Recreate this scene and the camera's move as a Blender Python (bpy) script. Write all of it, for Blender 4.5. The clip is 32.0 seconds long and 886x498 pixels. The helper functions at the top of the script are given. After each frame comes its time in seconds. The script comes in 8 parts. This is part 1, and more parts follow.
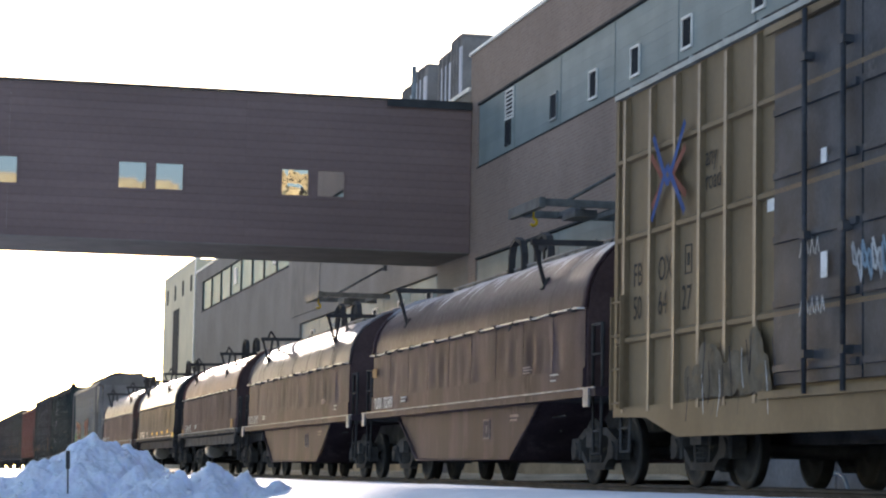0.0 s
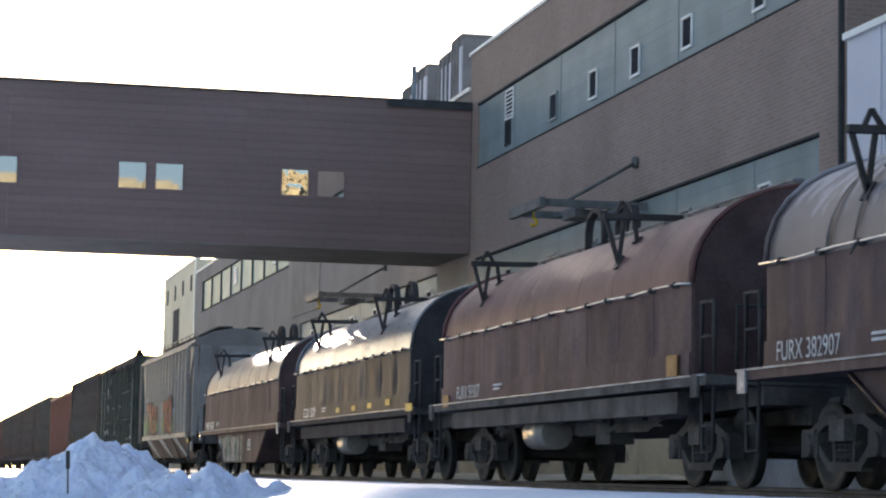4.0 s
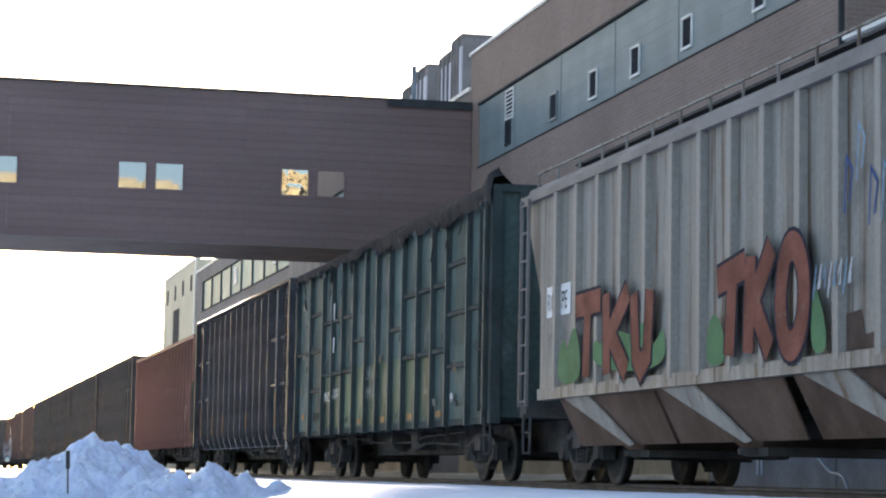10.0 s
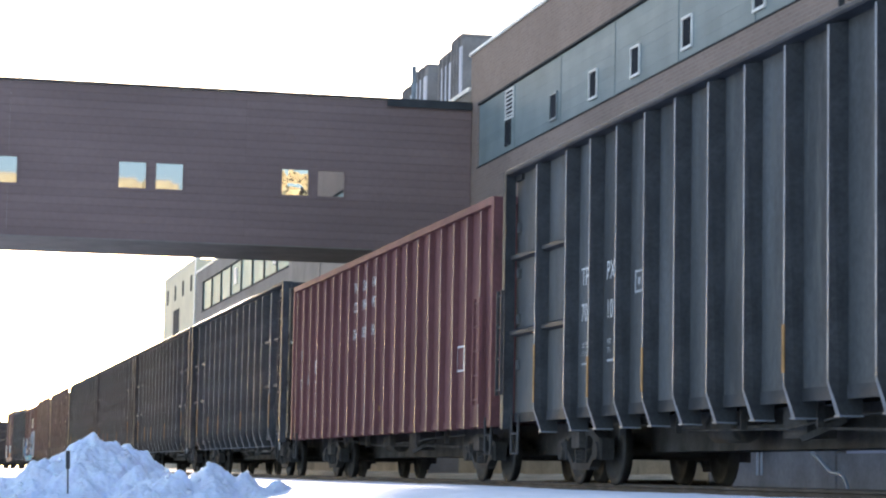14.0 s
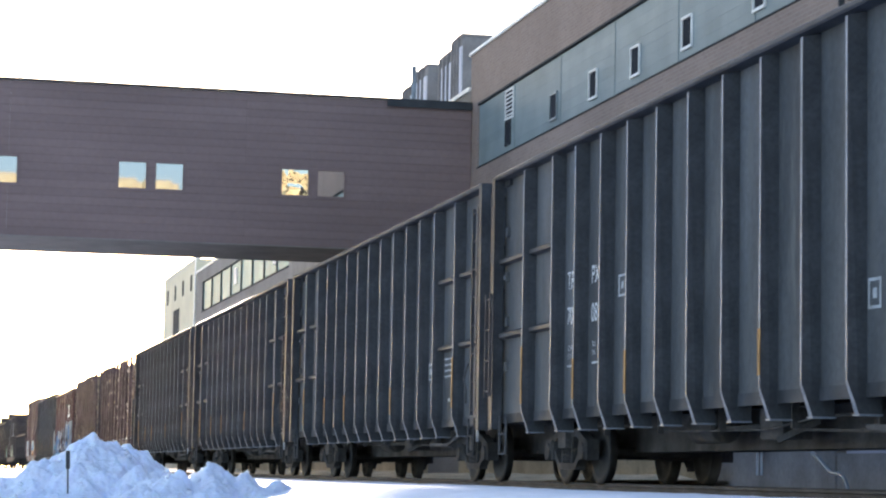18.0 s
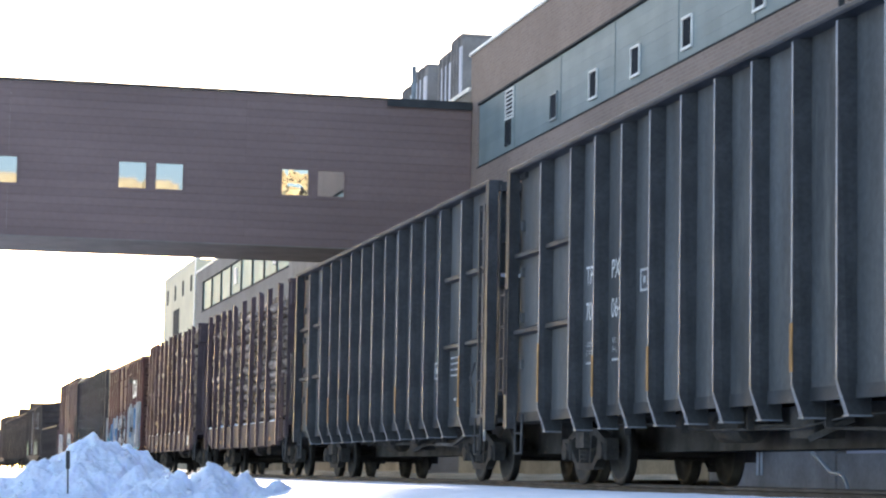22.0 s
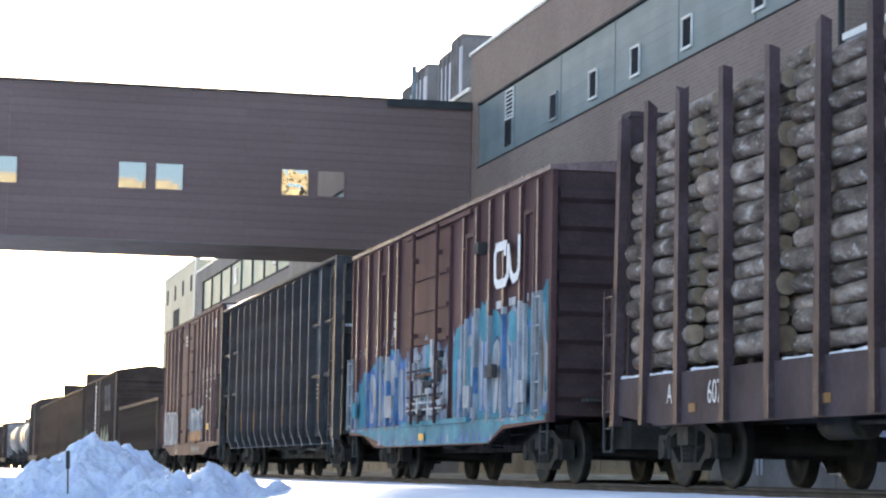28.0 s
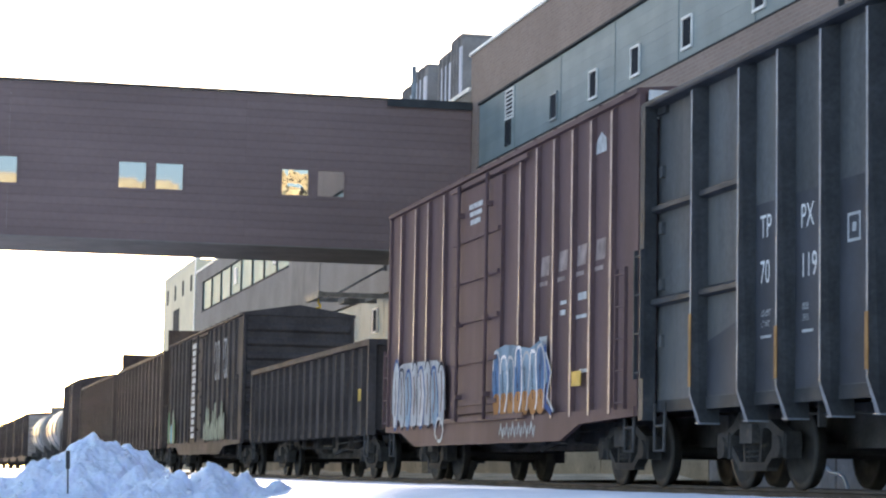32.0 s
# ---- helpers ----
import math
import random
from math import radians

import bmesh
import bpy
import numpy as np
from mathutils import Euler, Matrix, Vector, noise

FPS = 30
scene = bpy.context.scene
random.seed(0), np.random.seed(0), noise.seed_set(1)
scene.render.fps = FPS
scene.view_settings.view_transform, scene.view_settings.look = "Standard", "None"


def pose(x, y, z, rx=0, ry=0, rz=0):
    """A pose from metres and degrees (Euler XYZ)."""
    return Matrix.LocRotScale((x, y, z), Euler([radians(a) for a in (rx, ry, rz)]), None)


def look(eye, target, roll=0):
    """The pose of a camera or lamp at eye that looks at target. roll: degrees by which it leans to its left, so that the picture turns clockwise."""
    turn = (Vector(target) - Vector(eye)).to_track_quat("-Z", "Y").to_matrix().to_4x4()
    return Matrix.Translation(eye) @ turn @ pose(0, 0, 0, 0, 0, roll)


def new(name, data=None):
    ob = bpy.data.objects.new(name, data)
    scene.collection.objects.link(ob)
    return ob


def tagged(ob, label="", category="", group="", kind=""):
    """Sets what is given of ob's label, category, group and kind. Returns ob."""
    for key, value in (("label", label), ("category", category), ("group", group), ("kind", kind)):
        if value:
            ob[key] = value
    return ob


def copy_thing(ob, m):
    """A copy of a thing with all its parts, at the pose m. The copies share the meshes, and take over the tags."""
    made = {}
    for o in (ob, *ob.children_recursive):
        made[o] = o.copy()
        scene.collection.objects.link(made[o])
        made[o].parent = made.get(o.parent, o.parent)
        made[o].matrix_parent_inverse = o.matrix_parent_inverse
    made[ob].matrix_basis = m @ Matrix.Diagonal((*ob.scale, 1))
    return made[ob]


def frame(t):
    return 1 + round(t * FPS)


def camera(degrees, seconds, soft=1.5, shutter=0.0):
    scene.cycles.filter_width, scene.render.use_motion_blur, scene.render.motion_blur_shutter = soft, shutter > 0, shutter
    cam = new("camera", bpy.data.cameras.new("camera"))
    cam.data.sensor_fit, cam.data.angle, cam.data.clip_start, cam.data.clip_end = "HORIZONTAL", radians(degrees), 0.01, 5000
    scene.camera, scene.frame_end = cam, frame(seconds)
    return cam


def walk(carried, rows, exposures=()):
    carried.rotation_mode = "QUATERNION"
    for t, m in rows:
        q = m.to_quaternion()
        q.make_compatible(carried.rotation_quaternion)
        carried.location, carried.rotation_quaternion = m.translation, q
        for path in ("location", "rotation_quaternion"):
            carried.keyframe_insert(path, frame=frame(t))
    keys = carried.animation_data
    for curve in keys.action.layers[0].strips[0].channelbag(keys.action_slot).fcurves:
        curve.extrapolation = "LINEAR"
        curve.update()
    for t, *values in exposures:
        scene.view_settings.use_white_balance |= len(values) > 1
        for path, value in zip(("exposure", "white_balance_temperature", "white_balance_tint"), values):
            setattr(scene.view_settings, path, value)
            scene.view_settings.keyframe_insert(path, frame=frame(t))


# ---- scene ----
KELVIN, TINT, SKY, SUN = 7600, 18, 0.18, 2.6
EXPOSURE = ((0, 1.18), (3, 1.2), (6, 1.35), (9, 1.46), (12, 1.68), (14, 1.82), (17, 1.84), (20, 1.95), (23, 1.92), (25, 1.88), (28, 1.8), (32, 1.73))
# ---- camera ----
cam = camera(21.65, 32.0, soft=2.2, shutter=0.08)
EYE = (-10.4, 0.0, 0.08)
HEAD = Vector((math.sin(radians(12.806)) * math.cos(radians(5.569)), math.cos(radians(12.806)) * math.cos(radians(5.569)), math.sin(radians(5.569))))
VIEW = look(EYE, Vector(EYE) + HEAD * 50.0, 1.049)
walk(cam, [(0.0, VIEW), (32.0, VIEW)], [(float(t), e, KELVIN, TINT) for t, e in EXPOSURE])

# ---- world and sun ----
SUN_EL, SUN_AZ = radians(8.0), radians(3.5)
world = bpy.data.worlds.new("winter_sky")
scene.world = world
world.use_nodes = True
wn = world.node_tree
sky = wn.nodes.new("ShaderNodeTexSky")
sky.sky_type = "NISHITA"
sky.sun_disc = False
sky.sun_elevation, sky.sun_rotation = SUN_EL, SUN_AZ
sky.air_density, sky.dust_density, sky.ozone_density = 0.75, 0.4, 1.5
wn.nodes["Background"].inputs["Strength"].default_value = SKY
wn.links.new(sky.outputs["Color"], wn.nodes["Background"].inputs["Color"])
sun_data = bpy.data.lights.new("sun", "SUN")
sun_data.energy, sun_data.angle, sun_data.color = SUN, radians(0.6), (1.0, 0.955, 0.9)
sun = new("sun", sun_data)
sun_dir = Vector((math.sin(SUN_AZ) * math.cos(SUN_EL), math.cos(SUN_AZ) * math.cos(SUN_EL), math.sin(SUN_EL)))
sun.matrix_world = look(sun_dir * 300.0, (0, 0, 0))


# ---- materials ----
def mat(name, col, rough=0.7, metal=0.0, var=0.25, scale=2.0, rust=None, rust_at=0.62, bump=0.15, stretch=(1, 1, 1), per_object=0.0, fine=14.0, spec=0.06, pale_crown=None, dents=0.0):
    """Painted or plain surface: two scales of variation, optional second colour in patches, fine relief."""
    m = bpy.data.materials.new(name)
    m.use_nodes = True
    nt = m.node_tree
    n, l = nt.nodes, nt.links
    b = n["Principled BSDF"]
    tc = n.new("ShaderNodeTexCoord")
    mp = n.new("ShaderNodeMapping")
    mp.inputs["Scale"].default_value = stretch
    l.new(tc.outputs["Object"], mp.inputs["Vector"])
    big = n.new("ShaderNodeTexNoise")
    big.inputs["Scale"].default_value, big.inputs["Detail"].default_value = scale, 5.0
    l.new(mp.outputs["Vector"], big.inputs["Vector"])
    small = n.new("ShaderNodeTexNoise")
    small.inputs["Scale"].default_value, small.inputs["Detail"].default_value = scale * fine, 3.0
    l.new(tc.outputs["Object"], small.inputs["Vector"])
    ramp = n.new("ShaderNodeMapRange")
    ramp.inputs["From Min"].default_value, ramp.inputs["From Max"].default_value = 0.3, 0.7
    ramp.inputs["To Min"].default_value, ramp.inputs["To Max"].default_value = 1.0 - var, 1.0 + var
    l.new(big.outputs["Fac"], ramp.inputs["Value"])
    r2 = n.new("ShaderNodeMapRange")
    r2.inputs["From Min"].default_value, r2.inputs["From Max"].default_value = 0.3, 0.7
    r2.inputs["To Min"].default_value, r2.inputs["To Max"].default_value = 1.0 - var * 0.4, 1.0 + var * 0.4
    l.new(small.outputs["Fac"], r2.inputs["Value"])
    mul = n.new("ShaderNodeMath")
    mul.operation = "MULTIPLY"
    l.new(ramp.outputs["Result"], mul.inputs[0])
    l.new(r2.outputs["Result"], mul.inputs[1])
    last = mul.outputs["Value"]
    if per_object:
        info = n.new("ShaderNodeObjectInfo")
        r3 = n.new("ShaderNodeMapRange")
        r3.inputs["To Min"].default_value, r3.inputs["To Max"].default_value = 1.0 - per_object, 1.0 + per_object
        l.new(info.outputs["Random"], r3.inputs["Value"])
        m3 = n.new("ShaderNodeMath")
        m3.operation = "MULTIPLY"
        l.new(last, m3.inputs[0])
        l.new(r3.outputs["Result"], m3.inputs[1])
        last = m3.outputs["Value"]
    base = n.new("ShaderNodeVectorMath")
    base.operation = "SCALE"
    base.inputs[0].default_value = col
    l.new(last, base.inputs["Scale"])
    out = base.outputs["Vector"]
    if rust:
        pn = n.new("ShaderNodeTexNoise")
        pn.inputs["Scale"].default_value, pn.inputs["Detail"].default_value, pn.inputs["Roughness"].default_value = scale * 1.7, 8.0, 0.7
        l.new(mp.outputs["Vector"], pn.inputs["Vector"])
        pr = n.new("ShaderNodeMapRange")
        pr.inputs["From Min"].default_value, pr.inputs["From Max"].default_value = rust_at, rust_at + 0.12
        l.new(pn.outputs["Fac"], pr.inputs["Value"])
        mx = n.new("ShaderNodeMix")
        mx.data_type = "RGBA"
        l.new(pr.outputs["Result"], mx.inputs["Factor"])
        l.new(out, mx.inputs["A"])
        mx.inputs["B"].default_value = (*rust, 1)
        out = mx.outputs["Result"]
    if pale_crown:
        # paler coat towards the crown, broken by streaks, snow dusting on BROWN_HOOD: (height where it starts, full
        # height, colour)
        z0, z1, dcol = pale_crown
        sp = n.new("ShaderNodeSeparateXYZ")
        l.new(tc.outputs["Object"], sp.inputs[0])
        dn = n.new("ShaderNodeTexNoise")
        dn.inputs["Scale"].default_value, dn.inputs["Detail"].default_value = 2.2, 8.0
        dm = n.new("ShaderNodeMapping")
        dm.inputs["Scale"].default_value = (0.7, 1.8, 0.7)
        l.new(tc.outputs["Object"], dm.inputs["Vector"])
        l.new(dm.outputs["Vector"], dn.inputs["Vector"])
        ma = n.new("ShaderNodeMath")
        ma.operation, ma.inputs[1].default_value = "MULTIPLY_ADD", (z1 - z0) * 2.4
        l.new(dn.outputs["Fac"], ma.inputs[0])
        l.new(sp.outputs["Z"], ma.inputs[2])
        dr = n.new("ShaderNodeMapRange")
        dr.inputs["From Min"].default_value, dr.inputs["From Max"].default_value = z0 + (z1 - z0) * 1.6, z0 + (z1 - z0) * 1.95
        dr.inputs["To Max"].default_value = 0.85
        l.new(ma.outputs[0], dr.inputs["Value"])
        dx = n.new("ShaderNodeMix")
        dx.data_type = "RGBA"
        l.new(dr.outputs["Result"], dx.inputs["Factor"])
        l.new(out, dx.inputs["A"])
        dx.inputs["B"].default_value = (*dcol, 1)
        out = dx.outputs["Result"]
    l.new(out, b.inputs["Base Color"])
    b.inputs["Roughness"].default_value, b.inputs["Metallic"].default_value = rough, metal
    b.inputs["Specular IOR Level"].default_value = spec
    rr = n.new("ShaderNodeMapRange")
    rr.inputs["To Min"].default_value, rr.inputs["To Max"].default_value = max(0.05, rough - 0.15), min(1.0, rough + 0.15)
    l.new(small.outputs["Fac"], rr.inputs["Value"])
    l.new(rr.outputs["Result"], b.inputs["Roughness"])
    bp = n.new("ShaderNodeBump")
    bp.inputs["Strength"].default_value, bp.inputs["Distance"].default_value = bump, 0.02
    l.new(small.outputs["Fac"], bp.inputs["Height"])
    if dents:
        # hand-sized buckles in sheet metal
        dt = n.new("ShaderNodeTexNoise")
        dt.inputs["Scale"].default_value, dt.inputs["Detail"].default_value = 1.8, 1.5
        l.new(tc.outputs["Object"], dt.inputs["Vector"])
        db = n.new("ShaderNodeBump")
        db.inputs["Strength"].default_value, db.inputs["Distance"].default_value = 1.0, dents
        l.new(dt.outputs["Fac"], db.inputs["Height"])
        l.new(db.outputs["Normal"], bp.inputs["Normal"])
    l.new(bp.outputs["Normal"], b.inputs["Normal"])
    return m


def brick_mat(name, c1, c2, mortar):
    """Brickwork in courses on walls that face along x: y and z carry the bond."""
    m = mat(name, c1, 0.9, 0, 0.12, 0.35, bump=0.2, fine=60)
    n, l = m.node_tree.nodes, m.node_tree.links
    tc = n.new("ShaderNodeTexCoord")
    sp, cb = n.new("ShaderNodeSeparateXYZ"), n.new("ShaderNodeCombineXYZ")
    ad = n.new("ShaderNodeMath")
    l.new(tc.outputs["Object"], sp.inputs[0])
    l.new(sp.outputs["X"], ad.inputs[0])
    l.new(sp.outputs["Y"], ad.inputs[1])
    l.new(ad.outputs[0], cb.inputs["X"])
    l.new(sp.outputs["Z"], cb.inputs["Y"])
    bt = n.new("ShaderNodeTexBrick")
    l.new(cb.outputs[0], bt.inputs["Vector"])
    bt.inputs["Scale"].default_value = 1.0
    bt.inputs["Brick Width"].default_value, bt.inputs["Row Height"].default_value = 0.3, 0.1
    bt.inputs["Mortar Size"].default_value = 0.012
    bt.inputs["Color1"].default_value, bt.inputs["Color2"].default_value = (*c1, 1), (*c2, 1)
    bt.inputs["Mortar"].default_value = (*mortar, 1)
    var = next(x for x in n if x.bl_idname == "ShaderNodeVectorMath")
    mx = n.new("ShaderNodeMix")
    mx.data_type, mx.blend_type = "RGBA", "MULTIPLY"
    mx.inputs["Factor"].default_value = 1.0
    sc = n.new("ShaderNodeVectorMath")
    sc.operation = "DIVIDE"
    l.new(var.outputs["Vector"], sc.inputs[0])
    sc.inputs[1].default_value = c1
    l.new(bt.outputs["Color"], mx.inputs["A"])
    l.new(sc.outputs["Vector"], mx.inputs["B"])
    l.new(mx.outputs["Result"], n["Principled BSDF"].inputs["Base Color"])
    return m


def glass_mat(name, tint, rough=0.03):
    m = bpy.data.materials.new(name)
    m.use_nodes = True
    b = m.node_tree.nodes["Principled BSDF"]
    b.inputs["Base Color"].default_value = (*tint, 1)
    b.inputs["Transmission Weight"].default_value = 1.0
    b.inputs["Roughness"].default_value = rough
    b.inputs["IOR"].default_value = 1.45
    return m


SNOW = mat("snow", (0.74, 0.79, 0.88), 0.6, 0, 0.06, 1.2, bump=0.5, fine=9)
DIRTY_SNOW = mat("plowed_snow", (0.64, 0.71, 0.86), 0.65, 0, 0.1, 2.5, rust=(0.4, 0.39, 0.38), rust_at=0.72, bump=0.6, fine=8)
# Tan tint puts a cream backlit glow into the snow colour.
GLOW_SNOW = mat("sandy_slush", (0.6, 0.5, 0.36), 0.9, 0, 0.35, 1.5, rust=(0.55, 0.56, 0.58), rust_at=0.62, bump=0.6, fine=8)
snow_shader = DIRTY_SNOW.node_tree.nodes["Principled BSDF"]
snow_shader.inputs["Subsurface Weight"].default_value, snow_shader.inputs["Subsurface Scale"].default_value = 0.8, 0.07
snow_shader.inputs["Subsurface Radius"].default_value = (0.6, 0.8, 1.0)
BALLAST = mat("ballast", (0.12, 0.11, 0.1), 0.95, 0, 0.4, 3.0, bump=0.8, fine=10)
STEEL_RAIL = mat("rail_steel", (0.075, 0.072, 0.074), 0.75, 0.0, 0.3, 3.0)
TIE = mat("creosoted_timber", (0.05, 0.04, 0.035), 0.9, 0, 0.3, 4.0)
BRICK = brick_mat("brown_brick", (0.295, 0.218, 0.19), (0.255, 0.188, 0.163), (0.3, 0.245, 0.218))
GREY_BRICK = brick_mat("grey_brick", (0.265, 0.236, 0.218), (0.245, 0.218, 0.202), (0.27, 0.245, 0.23))
MONITOR = mat("monitor_cladding", (0.2, 0.195, 0.2), 0.7, 0.0, 0.2, 1.0)
GREY_CONCRETE = mat("grey_concrete", (0.28, 0.262, 0.245), 0.9, 0, 0.25, 0.8, rust=(0.2, 0.19, 0.18), rust_at=0.6)
HOIST_STEEL = mat("hoist_steel", (0.12, 0.13, 0.135), 0.6, 0.0, 0.3, 3.0, rust=(0.16, 0.13, 0.11), rust_at=0.62)
TEAL = mat("teal_panel", (0.2, 0.245, 0.25), 0.55, 0.0, 0.12, 0.8, bump=0.05, per_object=0.05)
PALE_PANEL = mat("pale_green_panel", (0.2, 0.31, 0.28), 0.5, 0.0, 0.12, 0.8, bump=0.05, per_object=0.08)
DARK_TRIM = mat("dark_trim", (0.05, 0.055, 0.06), 0.9, 0.0, 0.2, 2.0, spec=0.03)
WHITE_TRIM = mat("white_trim", (0.72, 0.72, 0.7), 0.5, 0, 0.1, 2.0)
WHITE_PANEL = mat("white_panel", (0.52, 0.53, 0.6), 0.5, 0.0, 0.06, 0.6, bump=0.03)
CREAM = mat("cream_wall", (0.86, 0.73, 0.46), 0.8, 0, 0.08, 0.3)
BEIGE = mat("beige_panel", (0.6, 0.55, 0.42), 0.7, 0, 0.1, 0.4)
CLAD = mat("brown_cladding", (0.198, 0.142, 0.138), 0.75, 0.0, 0.12, 0.5, bump=0.1, stretch=(0.3, 1, 1), per_object=0.05)
SOFFIT = mat("soffit", (0.22, 0.2, 0.19), 0.8, 0, 0.15, 1.0)
INNER = mat("corridor_paint", (0.72, 0.72, 0.68), 0.8, 0, 0.05, 1.0)
ROOFING = mat("roof_gravel", (0.25, 0.24, 0.23), 0.95, 0, 0.2, 2.0)
DARK_GLASS = mat("dark_pane", (0.03, 0.033, 0.04), 0.85, 0, 0.2, 1.0, bump=0.0, spec=0.02)
GLASS = glass_mat("window_glass", (0.95, 0.98, 1.0))
def solar_glass(name, tint, mirror):
    """Coated glazing: part mirror, part clear."""
    m = bpy.data.materials.new(name)
    m.use_nodes = True
    n, l = m.node_tree.nodes, m.node_tree.links
    clear, gloss, mx = n.new("ShaderNodeBsdfTransparent"), n.new("ShaderNodeBsdfGlossy"), n.new("ShaderNodeMixShader")
    gloss.name = "gloss"
    gloss.inputs["Color"].default_value, gloss.inputs["Roughness"].default_value = (*tint, 1), 0.02
    clear.inputs["Color"].default_value = (0.1, 0.12, 0.12, 1)
    mx.inputs["Fac"].default_value = mirror
    l.new(clear.outputs[0], mx.inputs[1])
    l.new(gloss.outputs[0], mx.inputs[2])
    l.new(mx.outputs[0], n["Material Output"].inputs["Surface"])
    return m


SOLAR = solar_glass("coated_glass", (0.9, 0.95, 1.0), 0.21)
SOLAR_DIM = solar_glass("dull_coated_glass", (0.97, 0.97, 0.95), 0.85)
SOLAR_WAVY = solar_glass("warped_coated_glass", (1.0, 0.97, 0.88), 0.3)
wave_n, wave_l = SOLAR_WAVY.node_tree.nodes, SOLAR_WAVY.node_tree.links
wave_tc, wave_t, wave_b = wave_n.new("ShaderNodeTexCoord"), wave_n.new("ShaderNodeTexNoise"), wave_n.new("ShaderNodeBump")
wave_t.inputs["Scale"].default_value, wave_t.inputs["Detail"].default_value = 2.6, 0.5
wave_b.inputs["Distance"].default_value = 0.006
wave_l.new(wave_tc.outputs["Object"], wave_t.inputs["Vector"])
wave_l.new(wave_t.outputs["Fac"], wave_b.inputs["Height"])
wave_l.new(wave_b.outputs["Normal"], wave_n["gloss"].inputs["Normal"])
GALV = mat("galvanised_steel", (0.22, 0.26, 0.28), 0.5, 0.4, 0.2, 3.0)
YELLOW = mat("yellow_paint", (0.55, 0.36, 0.03), 0.6, 0, 0.2, 3.0)
TAN_WALL = mat("tan_concrete", (0.49, 0.385, 0.26), 0.9, 0, 0.25, 0.6, rust=(0.2, 0.16, 0.12), rust_at=0.6)
BARK = mat("bark", (0.09, 0.075, 0.06), 0.95, 0, 0.3, 4.0)


# ---- mesh helpers ----
def box(bm, x0, x1, y0, y1, z0, z1):
    v = [bm.verts.new((x, y, z)) for z in (z0, z1) for y in (y0, y1) for x in (x0, x1)]
    for a, b, c, d in ((0, 2, 3, 1), (4, 5, 7, 6), (0, 1, 5, 4), (2, 6, 7, 3), (0, 4, 6, 2), (1, 3, 7, 5)):
        bm.faces.new((v[a], v[b], v[c], v[d]))


def prism(bm, pts, axis, a0, a1):
    """A polygon pushed along an axis: pts are (y, z) for x, (x, z) for y, (x, y) for z."""
    def place(p, a):
        return {"x": (a, p[0], p[1]), "y": (p[0], a, p[1]), "z": (p[0], p[1], a)}[axis]
    lo = [bm.verts.new(place(p, a0)) for p in pts]
    hi = [bm.verts.new(place(p, a1)) for p in pts]
    n = len(pts)
    bm.faces.new(lo[::-1])
    bm.faces.new(hi)
    for i in range(n):
        bm.faces.new((lo[i], lo[(i + 1) % n], hi[(i + 1) % n], hi[i]))


def rod(bm, p0, p1, r, n=8, r1=None):
    """A round bar from p0 to p1."""
    p0, p1 = Vector(p0), Vector(p1)
    r1 = r if r1 is None else r1
    z = (p1 - p0).normalized()
    x = z.orthogonal().normalized()
    y = z.cross(x)
    ring = [(math.cos(2 * math.pi * i / n), math.sin(2 * math.pi * i / n)) for i in range(n)]
    lo = [bm.verts.new(p0 + (x * c + y * s) * r) for c, s in ring]
    hi = [bm.verts.new(p1 + (x * c + y * s) * r1) for c, s in ring]
    bm.faces.new(lo[::-1])
    bm.faces.new(hi)
    for i in range(n):
        f = bm.faces.new((lo[i], lo[(i + 1) % n], hi[(i + 1) % n], hi[i]))
        f.smooth = n > 6


def bar(bm, p0, p1, w, h):
    """A rectangular bar from p0 to p1, w across and h high."""
    p0, p1 = Vector(p0), Vector(p1)
    z = (p1 - p0).normalized()
    up = Vector((0, 0, 1)) if abs(z.z) < 0.95 else Vector((0, 1, 0))
    x = z.cross(up).normalized()
    y = x.cross(z)
    vs = []
    for p in (p0, p1):
        vs.append([bm.verts.new(p + x * a * w / 2 + y * b * h / 2) for a, b in ((-1, -1), (1, -1), (1, 1), (-1, 1))])
    bm.faces.new(vs[0][::-1])
    bm.faces.new(vs[1])
    for i in range(4):
        bm.faces.new((vs[0][i], vs[0][(i + 1) % 4], vs[1][(i + 1) % 4], vs[1][i]))


def pipe(bm, pts, r, n=6):
    """A bent tube through points, one skin from end to end."""
    q = [Vector(p) for p in pts]
    rings, x = [], None
    for i, p in enumerate(q):
        a = (p - q[i - 1]).normalized() if i else (q[1] - p).normalized()
        b = (q[i + 1] - p).normalized() if i < len(q) - 1 else a
        z = (a + b).normalized()
        x = z.orthogonal().normalized() if x is None else (x - z * x.dot(z)).normalized()
        y = z.cross(x)
        k = r / max(0.6, z.dot(a))
        rings.append([bm.verts.new(p + (x * math.cos(2 * math.pi * j / n) + y * math.sin(2 * math.pi * j / n)) * k) for j in range(n)])
    for s, t in zip(rings, rings[1:]):
        for j in range(n):
            bm.faces.new((s[j], s[(j + 1) % n], t[(j + 1) % n], t[j])).smooth = True
    bm.faces.new(rings[0][::-1])
    bm.faces.new(rings[-1])


def mesh_of(name, bm, material):
    bmesh.ops.recalc_face_normals(bm, faces=bm.faces[:])
    me = bpy.data.meshes.new(name)
    bm.to_mesh(me)
    bm.free()
    me.materials.append(material)
    return me


def part(name, bm, material, parent, label=""):
    """One mesh object under a thing or under a part."""
    ob = new(name, mesh_of(name, bm, material))
    ob.parent = parent
    if label:
        tagged(ob, label)
    return ob


